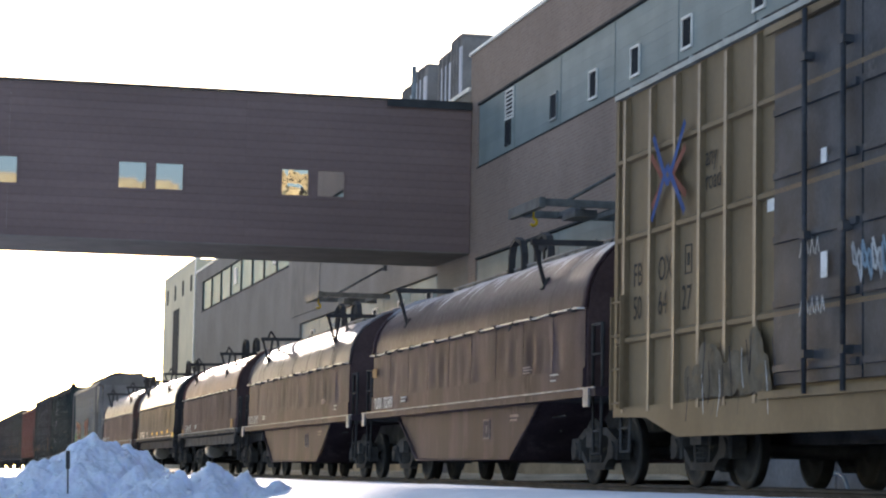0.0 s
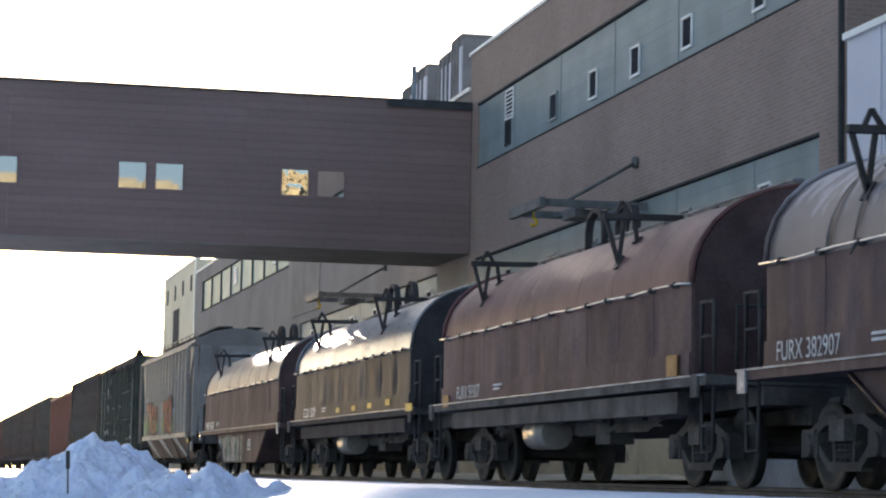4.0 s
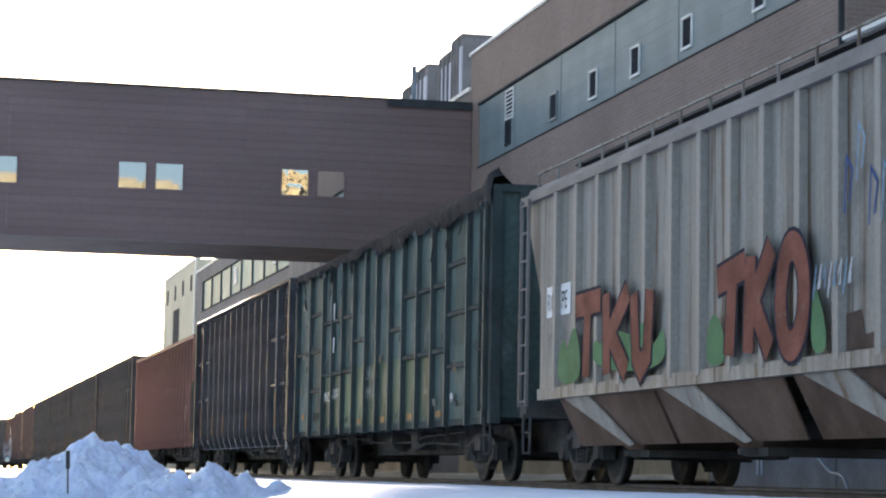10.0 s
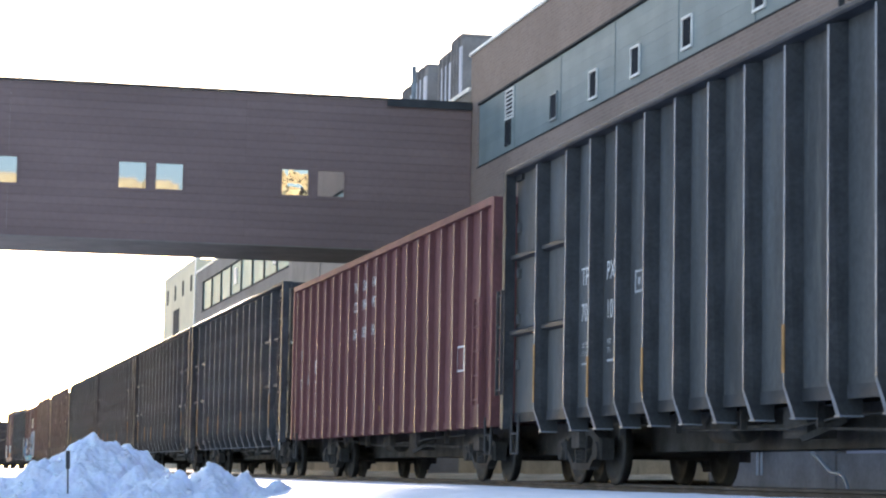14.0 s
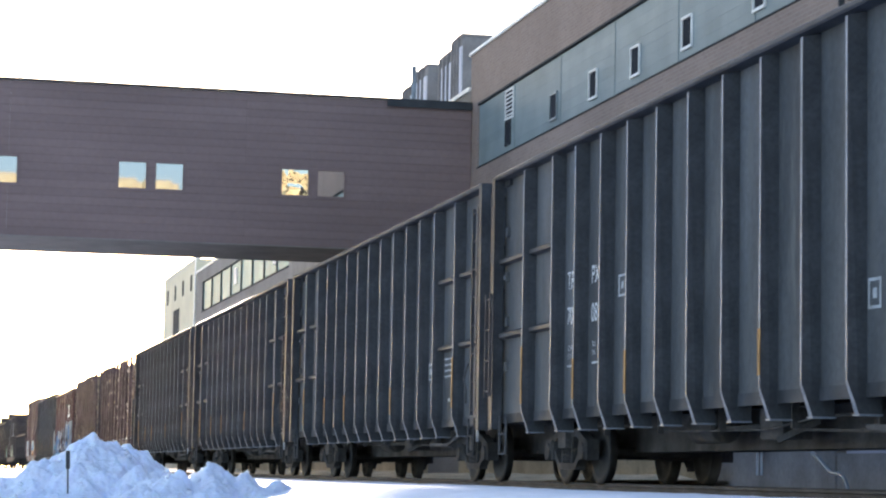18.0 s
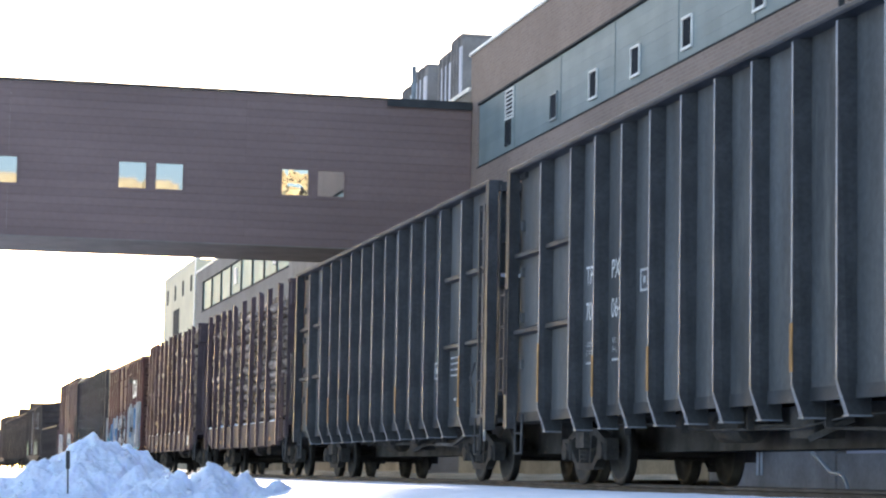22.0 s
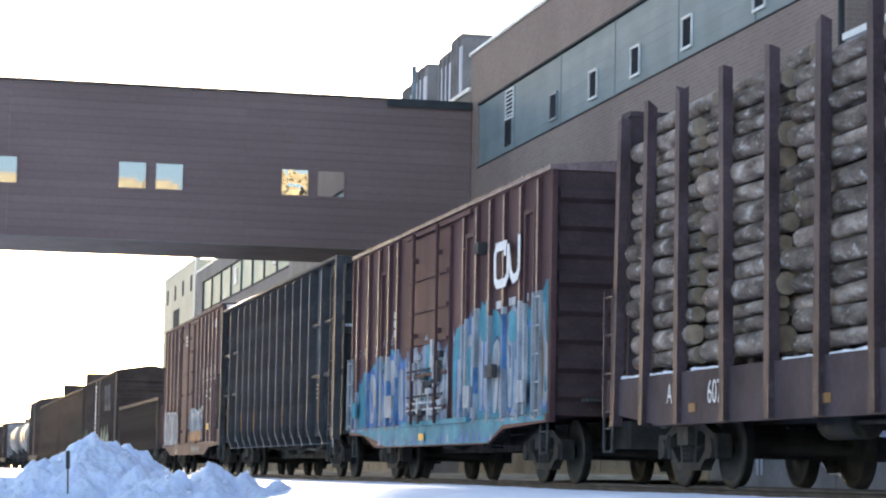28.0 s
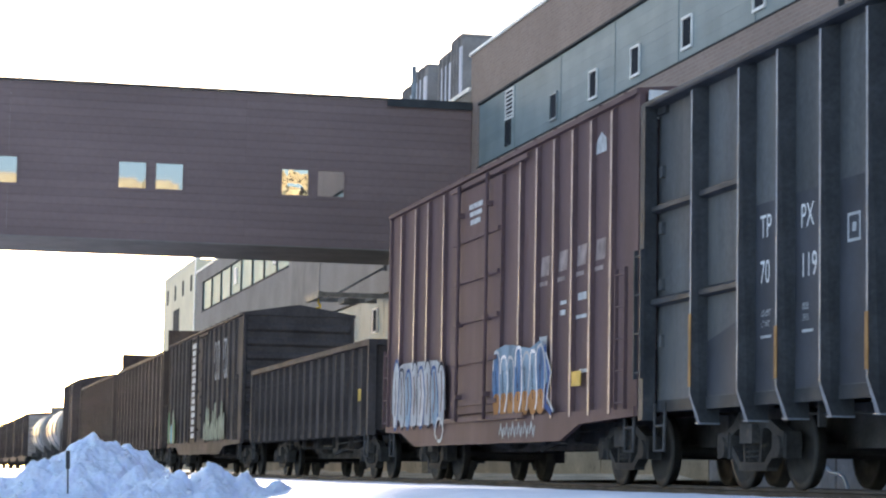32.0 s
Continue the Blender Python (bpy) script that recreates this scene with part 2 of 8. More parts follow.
def same(name, me, parent, x=0, y=0, z=0, rz=0):
    """One more object on a mesh that is already there."""
    ob = new(name, me)
    ob.parent = parent
    ob.matrix_basis = pose(x, y, z, 0, 0, rz)
    return ob


def thing(name, label, category, group="", kind="", at=(0, 0, 0)):
    ob = new(name)
    ob.location = at
    ob.empty_display_size = 0.3
    return tagged(ob, label, category, group, kind)


def solo(name, bm, material, label, category="", group="", kind=""):
    return tagged(new(name, mesh_of(name, bm, material)), label, category, group, kind)


def boxes(name, material, parent, *rows, label=""):
    bm = bmesh.new()
    for r in rows:
        box(bm, *r)
    return part(name, bm, material, parent, label)


def each(name, material, parent, *rows):
    """One part for every box."""
    for r in rows:
        boxes(name, material, parent, r)


def letters(text, size, x, y, z, material, parent, name="letter", squeeze=0.85, on_end=False):
    """Flat letters, one part each, on the side that faces -x: the text reads along -y and starts at y.
    on_end: on the end that faces -y, reading along x."""
    cu = bpy.data.curves.new("text", "FONT")
    cu.body, cu.size = text, size
    tmp = new("text", cu)
    bpy.context.view_layer.update()
    me = bpy.data.meshes.new_from_object(tmp.evaluated_get(bpy.context.evaluated_depsgraph_get()))
    bpy.data.objects.remove(tmp)
    bm = bmesh.new()
    bm.from_mesh(me)
    for v in bm.verts:
        a, b = v.co.x * squeeze, v.co.y
        v.co = (x + a, y, z + b) if on_end else (x, y - a, z + b)
    left = set(bm.verts)
    while left:
        stack = [min(left, key=lambda v: v.index)]
        glyph = set(stack)
        while stack:
            for e in stack.pop().link_edges:
                for v in e.verts:
                    if v not in glyph:
                        glyph.add(v)
                        stack.append(v)
        left -= glyph
        one, twin = bmesh.new(), {}
        for v in sorted(glyph, key=lambda v: v.index):
            twin[v] = one.verts.new(v.co)
        for f in bm.faces:
            if f.verts[0] in glyph:
                one.faces.new([twin[v] for v in f.verts])
        part(name, one, material, parent)
    bm.free()


# ---- ground ----
def smooth(a, b, t):
    t = max(0.0, min(1.0, (t - a) / (b - a)))
    return t * t * (3 - 2 * t)


def ground_z(x, y):
    """Snow lies almost up to the rail heads, and falls away where the camera stands and beyond the kerb."""
    z = -0.07
    near = smooth(11.0, 5.0, math.hypot(x + 10.4, y))
    z -= 1.4 * near
    left = smooth(-4.6, -6.6, x) * smooth(11.0, 15.0, y)
    z -= 0.36 * left * (1 - near)
    z += 0.018 * noise.noise(Vector((x * 0.8, y * 0.25, 1.0))) + 0.008 * noise.noise(Vector((x * 4, y * 2, 4.0)))
    bed = smooth(2.1, 1.5, abs(x))
    return z - 0.1 * bed


def ground():
    xs = [-3000, -800, -250, -90, -45, -30, -22, -17] + [-14 + 0.35 * i for i in range(62)] + [8.5, 12, 20, 40, 90, 250, 800, 3000]
    ys = [-3000, -600, -150, -50, -25, -15, -10] + [-6 + 0.6 * i for i in range(110)] + [62, 66, 72, 80, 90, 105, 125, 150, 190, 250, 350, 600, 1200, 3000]
    bm = bmesh.new()
    grid = [[bm.verts.new((x, y, ground_z(x, y) if abs(x) < 60 and -20 < y < 260 else -0.07)) for x in xs] for y in ys]
    for i in range(len(ys) - 1):
        for j in range(len(xs) - 1):
            bm.faces.new((grid[i][j], grid[i][j + 1], grid[i + 1][j + 1], grid[i + 1][j])).smooth = True
    solo("ground", bm, SNOW, "snow-covered ground beside the railway track", "snow", kind="structure")


ground()


def track():
    t = thing("railway_track", "single railway track of worn steel rails in snow", "track", kind="structure")
    bm = bmesh.new()
    prism(bm, [(-1.75, -0.16), (-1.3, -0.115), (1.3, -0.115), (1.75, -0.16), (1.75, -0.5), (-1.75, -0.5)], "y", -40, 700)
    part("ballast", bm, BALLAST, t)
    prof = [(-0.075, -0.17), (0.075, -0.17), (0.075, -0.155), (0.012, -0.135), (0.012, -0.045), (0.037, -0.035), (0.037, -0.006), (0.03, 0), (-0.03, 0), (-0.037, -0.006), (-0.037, -0.035), (-0.012, -0.045), (-0.012, -0.135), (-0.075, -0.155)]
    for side in (-1, 1):
        bm = bmesh.new()
        prism(bm, [(side * 0.755 + a, b) for a, b in prof], "y", -40, 700)
        part("rail", bm, STEEL_RAIL, t)
    bm = bmesh.new()
    box(bm, -1.3, 1.3, -0.11, 0.11, -0.25, -0.095)
    me = mesh_of("tie", bm, TIE)
    for i in range(150):
        same("tie", me, t, random.uniform(-0.03, 0.03), 5 + i * 0.53)


track()
WALL = 7.6


# ---- brick mill building ----
def wall_window(parent, y, z, w, h, frame_mat, pane_mat, x=WALL, louver=False):
    """A small framed window on a wall that faces -x, recessed pane, raised frame."""
    win = boxes("window", frame_mat, parent,
                (x - 0.06, x + 0.04, y - w / 2 - 0.045, y + w / 2 + 0.045, z - 0.07, z),
                (x - 0.05, x + 0.04, y - w / 2 - 0.045, y + w / 2 + 0.045, z + h, z + h + 0.06),
                (x - 0.05, x + 0.04, y - w / 2 - 0.045, y - w / 2, z, z + h),
                (x - 0.05, x + 0.04, y + w / 2, y + w / 2 + 0.045, z, z + h))
    boxes("pane", pane_mat, win, (x - 0.012, x + 0.03, y - w / 2, y + w / 2, z, z + h))
    if louver:
        for i in range(6):
            boxes("slat", frame_mat, win, (x - 0.05, x - 0.02, y - w / 2, y + w / 2, z + 0.06 + i * h / 6.5, z + 0.1 + i * h / 6.5))
    return win


def mill_building():
    b = thing("mill_building", "large brown brick mill building with teal panel bands", "building", at=(0, 0, 0))
    y0, y1, top = 42.95, 75.35, 14.22
    bands = [(4.9, 7.24), (10.23, 12.42)]
    yb0, yb1 = 44.4, 74.3
    solid = [(WALL, 30, y0, y1, -0.3, bands[0][0]), (WALL, 30, y0, y1, bands[0][1], bands[1][0]), (WALL, 30, y0, y1, bands[1][1], top)]
    for z0, z1 in bands:
        solid += [(WALL, WALL + 0.6, y0, yb0, z0, z1), (WALL, WALL + 0.6, yb1, y1, z0, z1), (WALL + 0.6, 30, y0, y1, z0, z1)]
    each("wall", BRICK, b, *solid)
    boxes("roof", ROOFING, b, (WALL + 0.1, 29.9, y0 + 0.1, y1 - 0.1, top, top + 0.03))
    boxes("coping", WHITE_TRIM, b, (WALL - 0.07, WALL + 0.3, y0 - 0.05, y1 + 0.05, top - 0.02, top + 0.09))
    boxes("end_coping", WHITE_TRIM, b, (WALL + 0.3, 30, y1 - 0.3, y1 + 0.05, top - 0.02, top + 0.09))
    seams = [yb1, 69.6, 64.3, 58.95, 53.65, 48.3, yb0]
    for z0, z1 in bands:
        boxes("lintel", DARK_TRIM, b, (WALL - 0.02, WALL + 0.12, yb0, yb1, z1 - 0.05, z1 + 0.01))
        boxes("sill_strip", DARK_TRIM, b, (WALL - 0.03, WALL + 0.12, yb0, yb1, z0, z0 + 0.04))
        n = 7
        step = (z1 - z0 - 0.14) / n
        for ya, yb in zip(seams, seams[1:]):
            for i in range(n):
                za = z0 + 0.06 + i * step
                boxes("panel", TEAL, b, (WALL + 0.05, WALL + 0.2, yb + 0.012, ya - 0.012, za + 0.002, za + step - 0.002))
            boxes("seam_cover", TEAL, b, (WALL + 0.035, WALL + 0.12, yb - 0.02, yb + 0.02, z0 + 0.05, z1 - 0.07))
    for y in (65.0, 60.95, 57.1, 52.95, 48.0):
        wall_window(b, y, 10.57, 0.68, 0.7, WHITE_TRIM if y < 63 else GALV, DARK_GLASS, WALL + 0.05)
    wall_window(b, 70.2, 11.37, 0.9, 0.85, WHITE_TRIM, DARK_GLASS, WALL + 0.05, louver=True)
    wall_window(b, 70.35, 10.56, 0.55, 0.68, DARK_TRIM, DARK_GLASS, WALL + 0.05)
    for y in (70.0, 65.0, 60.8, 56.9, 52.95, 47.6):
        wall_window(b, y, 5.8, 0.66, 0.72, WHITE_TRIM if y < 50 else GALV, DARK_GLASS, WALL + 0.05)
    boxes("downpipe", DARK_TRIM, b, (WALL - 0.1, WALL, y0 + 0.12, y0 + 0.22, -0.2, top - 0.1))


mill_building()


def far_mill():
    b = thing("grey_mill_building", "grey brick mill building with a pale green window band", "building")
    y0, y1, top = 75.4, 152.5, 13.05
    yb0, yb1, z0, z1 = 113.8, 149.3, 10.3, 12.22
    each("wall", GREY_BRICK, b, (WALL, 34, y0, y1, -0.3, 4.9), (WALL, 34, y0, y1, 7.2, z0), (WALL, 34, y0, y1, z1, top),
          (WALL, 34, y0, yb0, z0, z1), (WALL, 34, yb1, y1, z0, z1), (WALL + 0.4, 34, yb0, yb1, z0, z1), (WALL + 0.4, 34, y0, y1, 4.9, 7.2),
          (WALL, WALL + 0.4, 110, y1, 4.9, 7.2), (WALL, WALL + 0.4, y0, 80, 4.9, 7.2))
    boxes("coping", WHITE_TRIM, b, (WALL - 0.06, WALL + 0.35, y0 + 0.05, y1, top - 0.02, top + 0.12))
    ys = [113.8 + i * (yb1 - yb0) / 8 for i in range(9)]
    for ya, yb in zip(ys, ys[1:]):
        boxes("panel", PALE_PANEL, b, (WALL + 0.12, WALL + 0.3, ya + 0.06, yb - 0.06, z0 + 0.05, z1 - 0.05))
        boxes("mullion", DARK_TRIM, b, (WALL + 0.04, WALL + 0.36, yb - 0.06, yb + 0.06, z0, z1))
    boxes("sill_strip", DARK_TRIM, b, (WALL - 0.02, WALL + 0.3, yb0, yb1, z0 - 0.06, z0 + 0.04))
    for i in range(6):
        ya = 80 + i * 5
        boxes("panel", TEAL, b, (WALL + 0.1, WALL + 0.3, ya + 0.03, ya + 4.97, 4.95, 7.15))
        wall_window(b, ya + 1.6, 5.8, 0.8, 0.85, WHITE_TRIM, DARK_GLASS, WALL + 0.08)
    for y, z in ((134, 11.0), (119, 10.9)):
        wall_window(b, y, z, 0.9, 0.8, WHITE_TRIM, WHITE_TRIM, WALL + 0.1)
    # lighter grey strip of the wall
    boxes("pilaster", SOFFIT, b, (WALL - 0.04, WALL + 0.1, 104.5, 112.5, 7.6, 12.9))
    # roof monitors
    for ya, yb, xa, xb, h in ((89.4, 90.9, 10.6, 13.4, 17.65), (91.03, 93.2, 10.6, 12.8, 17.32), (95.9, 98.2, 10.6, 12.6, 17.52), (98.7, 100.6, 10.6, 12.0, 17.15), (101.6, 103.8, 10.6, 12.2, 16.75), (105.4, 107.0, 10.6, 12.0, 16.55)):
        mon = boxes("roof_monitor", MONITOR, b, (xa, xb, ya, yb, top, h))
        boxes("monitor_roof", MONITOR, mon, (xa - 0.06, xb + 0.06, ya - 0.05, yb + 0.05, h, h + 0.1))
        k = 3
        for i in range(k):
            yy = ya + (i + 0.5) * (yb - ya) / k
            wd = (yb - ya) / k * 0.36
            boxes("monitor_pane", WHITE_PANEL, mon, (xa - 0.06, xa, yy - wd, yy + wd, top + 0.7, h - 0.4))
            boxes("monitor_post", MONITOR, mon, (xa - 0.14, xa - 0.001, yy + wd + 0.04, yy + wd + 0.14, top, h))
    bm = bmesh.new()
    rod(bm, (9.4, 111, top), (9.4, 111, 16.2), 0.05)
    rod(bm, (9.8, 95.0, top), (9.8, 95.0, 17.3), 0.1)
    part("vent_pipe", bm, GALV, b)
    # beige wing
    w = thing("beige_building", "beige panelled building wing with narrow windows", "building")
    ya, yb, tp = 152.9, 172.6, 14.05
    boxes("wall", BEIGE, w, (WALL, 30, ya, yb, -0.3, tp))
    boxes("coping", WHITE_TRIM, w, (WALL - 0.05, WALL + 0.3, ya, yb, tp, tp + 0.1))
    boxes("corner_trim", WHITE_TRIM, w, (WALL - 0.06, WALL, ya, ya + 0.35, -0.2, tp))
    for y in (155.4, 160.3, 165.0, 170.0):
        boxes("window", DARK_GLASS, w, (WALL - 0.03, WALL + 0.02, y - 0.4, y + 0.4, 12.1, 13.15))
    boxes("loading_opening", DARK_TRIM, w, (WALL - 0.03, WALL + 0.02, 162.2, 165.9, 6.8, 11.4))


far_mill()


def white_annex():
    b = thing("white_annex", "low annex clad in white metal panels", "building")
    y0, y1, top = 14.0, 42.7, 8.85
    boxes("wall", WHITE_PANEL, b, (WALL - 0.1, 24, y0, y1, -0.3, top))
    boxes("coping", WHITE_TRIM, b, (WALL - 0.2, WALL + 0.2, y0, y1 + 0.02, top, top + 0.14))
    for i in range(12):
        y = y0 + (i + 0.5) * 2.35
        boxes("panel_rib", WHITE_PANEL, b, (WALL - 0.13, WALL - 0.1, y - 0.03, y + 0.03, 0, top))
    u = thing("set_back_storey", "set-back upper storey of dark brick", "building")
    boxes("wall", GREY_BRICK, u, (9.2, 24, y0 + 2, y1 + 0.1, top + 0.02, 14.0))
    for i in range(18):
        z = 9.2 + i * 0.26
        boxes("slat", DARK_TRIM, u, (9.08, 9.2, y0 + 3, y1 - 0.4, z, z + 0.1))


white_annex()


# ---- footbridge over the track ----
def skybridge():
    b = thing("skybridge", "enclosed footbridge clad in dark brown siding over the track", "bridge")
    yf, yr, zb, zt, x0, x1 = 75.15, 80.35, 7.5, 12.58, -46.0, WALL - 0.02
    pairs = [2.225 - 5.345 * i for i in range(9)]
    holes = []
    for c in pairs:
        holes += [(c - 1.08, c - 0.12), (c + 0.12, c + 1.08)]
    holes.sort()
    zs, zh = 9.14, 10.07
    edges = [x0] + [e for h in holes for e in h] + [x1]
    for ya, yb, nm in ((yf, yf + 0.22, "front_wall"), (yr - 0.22, yr, "rear_wall")):
        rows = [(x0, x1, ya, yb, zb, zs), (x0, x1, ya, yb, zh, zt)]
        rows += [(edges[i], edges[i + 1], ya, yb, zs, zh) for i in range(0, len(edges), 2)]
        boxes(nm, INNER, b, *rows)
    boxes("floor", SOFFIT, b, (x0, x1, yf - 0.02, yr + 0.02, zb - 0.04, zb + 0.2))
    boxes("ceiling", INNER, b, (x0, x1, yf + 0.22, yr - 0.22, 11.2, 11.35))
    boxes("roof", DARK_TRIM, b, (x0, x1, yf - 0.12, yr + 0.12, zt - 0.06, zt))
    boxes("fascia", DARK_TRIM, b, (4.66, x1, yf - 0.14, yf - 0.121, zt - 0.28, zt - 0.01))
    # siding boards, cut round the windows
    n = 19
    step = (zt - 0.08 - zb) / n
    for i in range(n):
        za, zc = zb + i * step, zb + (i + 1) * step
        cut = za < zh + 0.02 and zc > zs - 0.02
        spans = [(edges[k], edges[k + 1]) for k in range(0, len(edges), 2)] if cut else [(x0 + k * 7.66, x0 + (k + 1) * 7.66 - 0.003) for k in range(7)]
        for xa, xb in spans:
            bm = bmesh.new()
            prism(bm, [(yf, za), (yf - 0.038, za), (yf - 0.041, za + 0.008), (yf - 0.031, zc - 0.002), (yf, zc - 0.002)], "x", xa, min(xb, x1))
            part("siding_board", bm, CLAD, b)
    low = zb + step * math.floor((zs - 0.02 - zb) / step)
    high = zb + step * math.ceil((zh + 0.02 - zb) / step)
    for xa, xb in holes:
        w = boxes("window", CLAD, b, (xa, xb, yf - 0.055, yf - 0.002, low, zs + 0.04), (xa, xb, yf - 0.055, yf - 0.002, zh - 0.04, high),
                  (xa, xa + 0.04, yf - 0.062, yf - 0.01, zs + 0.04, zh - 0.04), (xb - 0.04, xb, yf - 0.062, yf - 0.01, zs + 0.04, zh - 0.04))
        p = boxes("pane", SOLAR if xa < 0 else SOLAR_WAVY if xa < 2.2 else SOLAR_DIM, w, (xa + 0.04, xb - 0.04, yf + 0.0, yf + 0.008, zs + 0.04, zh - 0.04))
        p.visible_shadow = False
        r = boxes("rear_pane", GLASS, w, (xa, xb, yr - 0.1, yr - 0.092, zs, zh))
        r.visible_shadow = False


skybridge()


def opposite_mill():
    """The sunlit building behind the camera that the coated panes mirror."""
    b = thing("brick_mill_building", "tall mill building with a cream top storey over unseen grey brick walls", "building")
    for xa, xb, tp in ((-14.0, 8.71, 26.4), (8.72, 9.23, 26.05), (9.24, 9.39, 25.3), (9.4, 11.88, 26.33), (11.89, 12.58, 26.05), (12.59, 20.99, 25.4), (21.0, 25.0, 28.6), (25.01, 25.4, 26.3), (25.41, 27.3, 25.95), (27.31, 44.0, 25.3)):
        # Unseen lower wall, added in dark grey to cut warm bounce light.
        boxes("wall", GREY_BRICK, b, (xa, xb, -90, -60, -0.3, 23.9))
        boxes("top_storey", CREAM, b, (xa, xb, -90, -60, 23.901, tp))
        boxes("coping", WHITE_TRIM, b, (xa + 0.01, xb - 0.01, -60.3, -60.0, tp + 0.001, tp + 0.08))
    for z in (25.6, 26.5, 27.4):
        boxes("window_band", DARK_GLASS, b, (21.4, 24.6, -59.998, -59.96, z, z + 0.32))


opposite_mill()


# ---- hoist beams on the mill wall ----
def hoist(y, rod_y):
    h = thing("hoist_beam", "projecting steel hoist frame with a tie rod and hook", "hoist", "hoists on the mill wall", at=(WALL, y, 6.98))
    for dy in (0.0, 2.7):
        boxes("beam", HOIST_STEEL, h, (-2.7, -0.001, dy - 0.08, dy + 0.08, -0.1, 0.08))
    boxes("end_beam", HOIST_STEEL, h, (-2.86, -2.701, -0.2, 2.9, -0.16, 0.1))
    boxes("cross_beam", HOIST_STEEL, h, (-1.6, -1.46, 0.081, 2.619, -0.08, 0.04))
    boxes("cross_beam", HOIST_STEEL, h, (-0.5, -0.36, 0.081, 2.619, -0.08, 0.04))
    boxes("trolley", HOIST_STEEL, h, (-1.7, -1.1, 0.6, 1.8, -0.26, -0.081))
    bm = bmesh.new()
    rod(bm, (-2.1, 0.3, 0.02), (-0.03, rod_y - y, 1.22), 0.045)
    part("tie_rod", bm, HOIST_STEEL, h)
    bm = bmesh.new()
    rod(bm, (-0.12, rod_y - y, 1.22), (-0.001, rod_y - y, 1.22), 0.15, 12)
    part("anchor_plate", bm, HOIST_STEEL, h)
    bm = bmesh.new()
    rod(bm, (-2.6, 1.3, -0.08), (-2.6, 1.3, -0.3), 0.03)
    pipe(bm, [(-2.6 + 0.09 * math.sin(a * 0.7), 1.3, -0.38 + 0.09 * math.cos(a * 0.7)) for a in range(7)], 0.035)
    part("hook", bm, YELLOW, h, "yellow hook block")


hoist(56.0, 56.73)
hoist(88.4, 89.3)


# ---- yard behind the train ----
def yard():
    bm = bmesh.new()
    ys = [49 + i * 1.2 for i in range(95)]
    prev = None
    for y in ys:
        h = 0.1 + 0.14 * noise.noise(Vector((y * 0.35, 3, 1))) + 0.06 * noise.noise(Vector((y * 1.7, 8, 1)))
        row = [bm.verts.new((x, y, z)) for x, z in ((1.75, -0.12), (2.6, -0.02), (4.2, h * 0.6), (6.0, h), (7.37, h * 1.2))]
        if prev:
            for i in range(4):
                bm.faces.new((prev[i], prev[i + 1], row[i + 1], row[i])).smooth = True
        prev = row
    for ya, yb in ((14.0, 42.9), (43.0, 50.4), (50.5, 58.9), (59.0, 75.3), (81.0, 96.0), (96.1, 120.0), (120.1, 152.4)):
        boxes_top = bmesh.new()
        box(boxes_top, WALL - 0.22, WALL - 0.005, ya, yb, -0.3, 1.15 if ya > 20 else 0.64)
        solo("plinth_wall", boxes_top, TAN_WALL if ya > 45 else GREY_CONCRETE, "tan concrete plinth wall at the foot of the mill" if ya > 45 else "grey concrete plinth wall at the foot of the mill", "wall", "plinth walls", "structure")
    solo("snow_bank", bm, GLOW_SNOW, "long low snow bank along the mill wall with a cream glow in its colour", "snow", kind="structure")


yard()


def yard_clutter():
    h = thing("drain_hose", "grey flexible hose hanging down a concrete plinth", "hose")
    bm = bmesh.new()
    pipe(bm, [(7.3, 44.0, 0.66), (7.2, 43.3, 0.5), (7.15, 42.9, 0.36), (7.1, 42.5, 0.25), (7.1, 42.1, 0.24), (7.05, 41.75, 0.16), (7.0, 41.5, 0.02), (7.0, 41.42, -0.1)], 0.045, 8)
    part("hose", bm, GALV, h)
    p = thing("pipe_stub", "pair of short pale pipes under a bracket on concrete", "pipe")
    for y in (46.9, 47.15):
        bm = bmesh.new()
        rod(bm, (7.32, y, 0.2), (7.32, y, 0.72), 0.025)
        part("pipe", bm, WHITE_TRIM, p)
    boxes("bracket", DARK_TRIM, p, (7.25, 7.38, 46.7, 47.4, 0.73, 0.86))


yard_clutter()


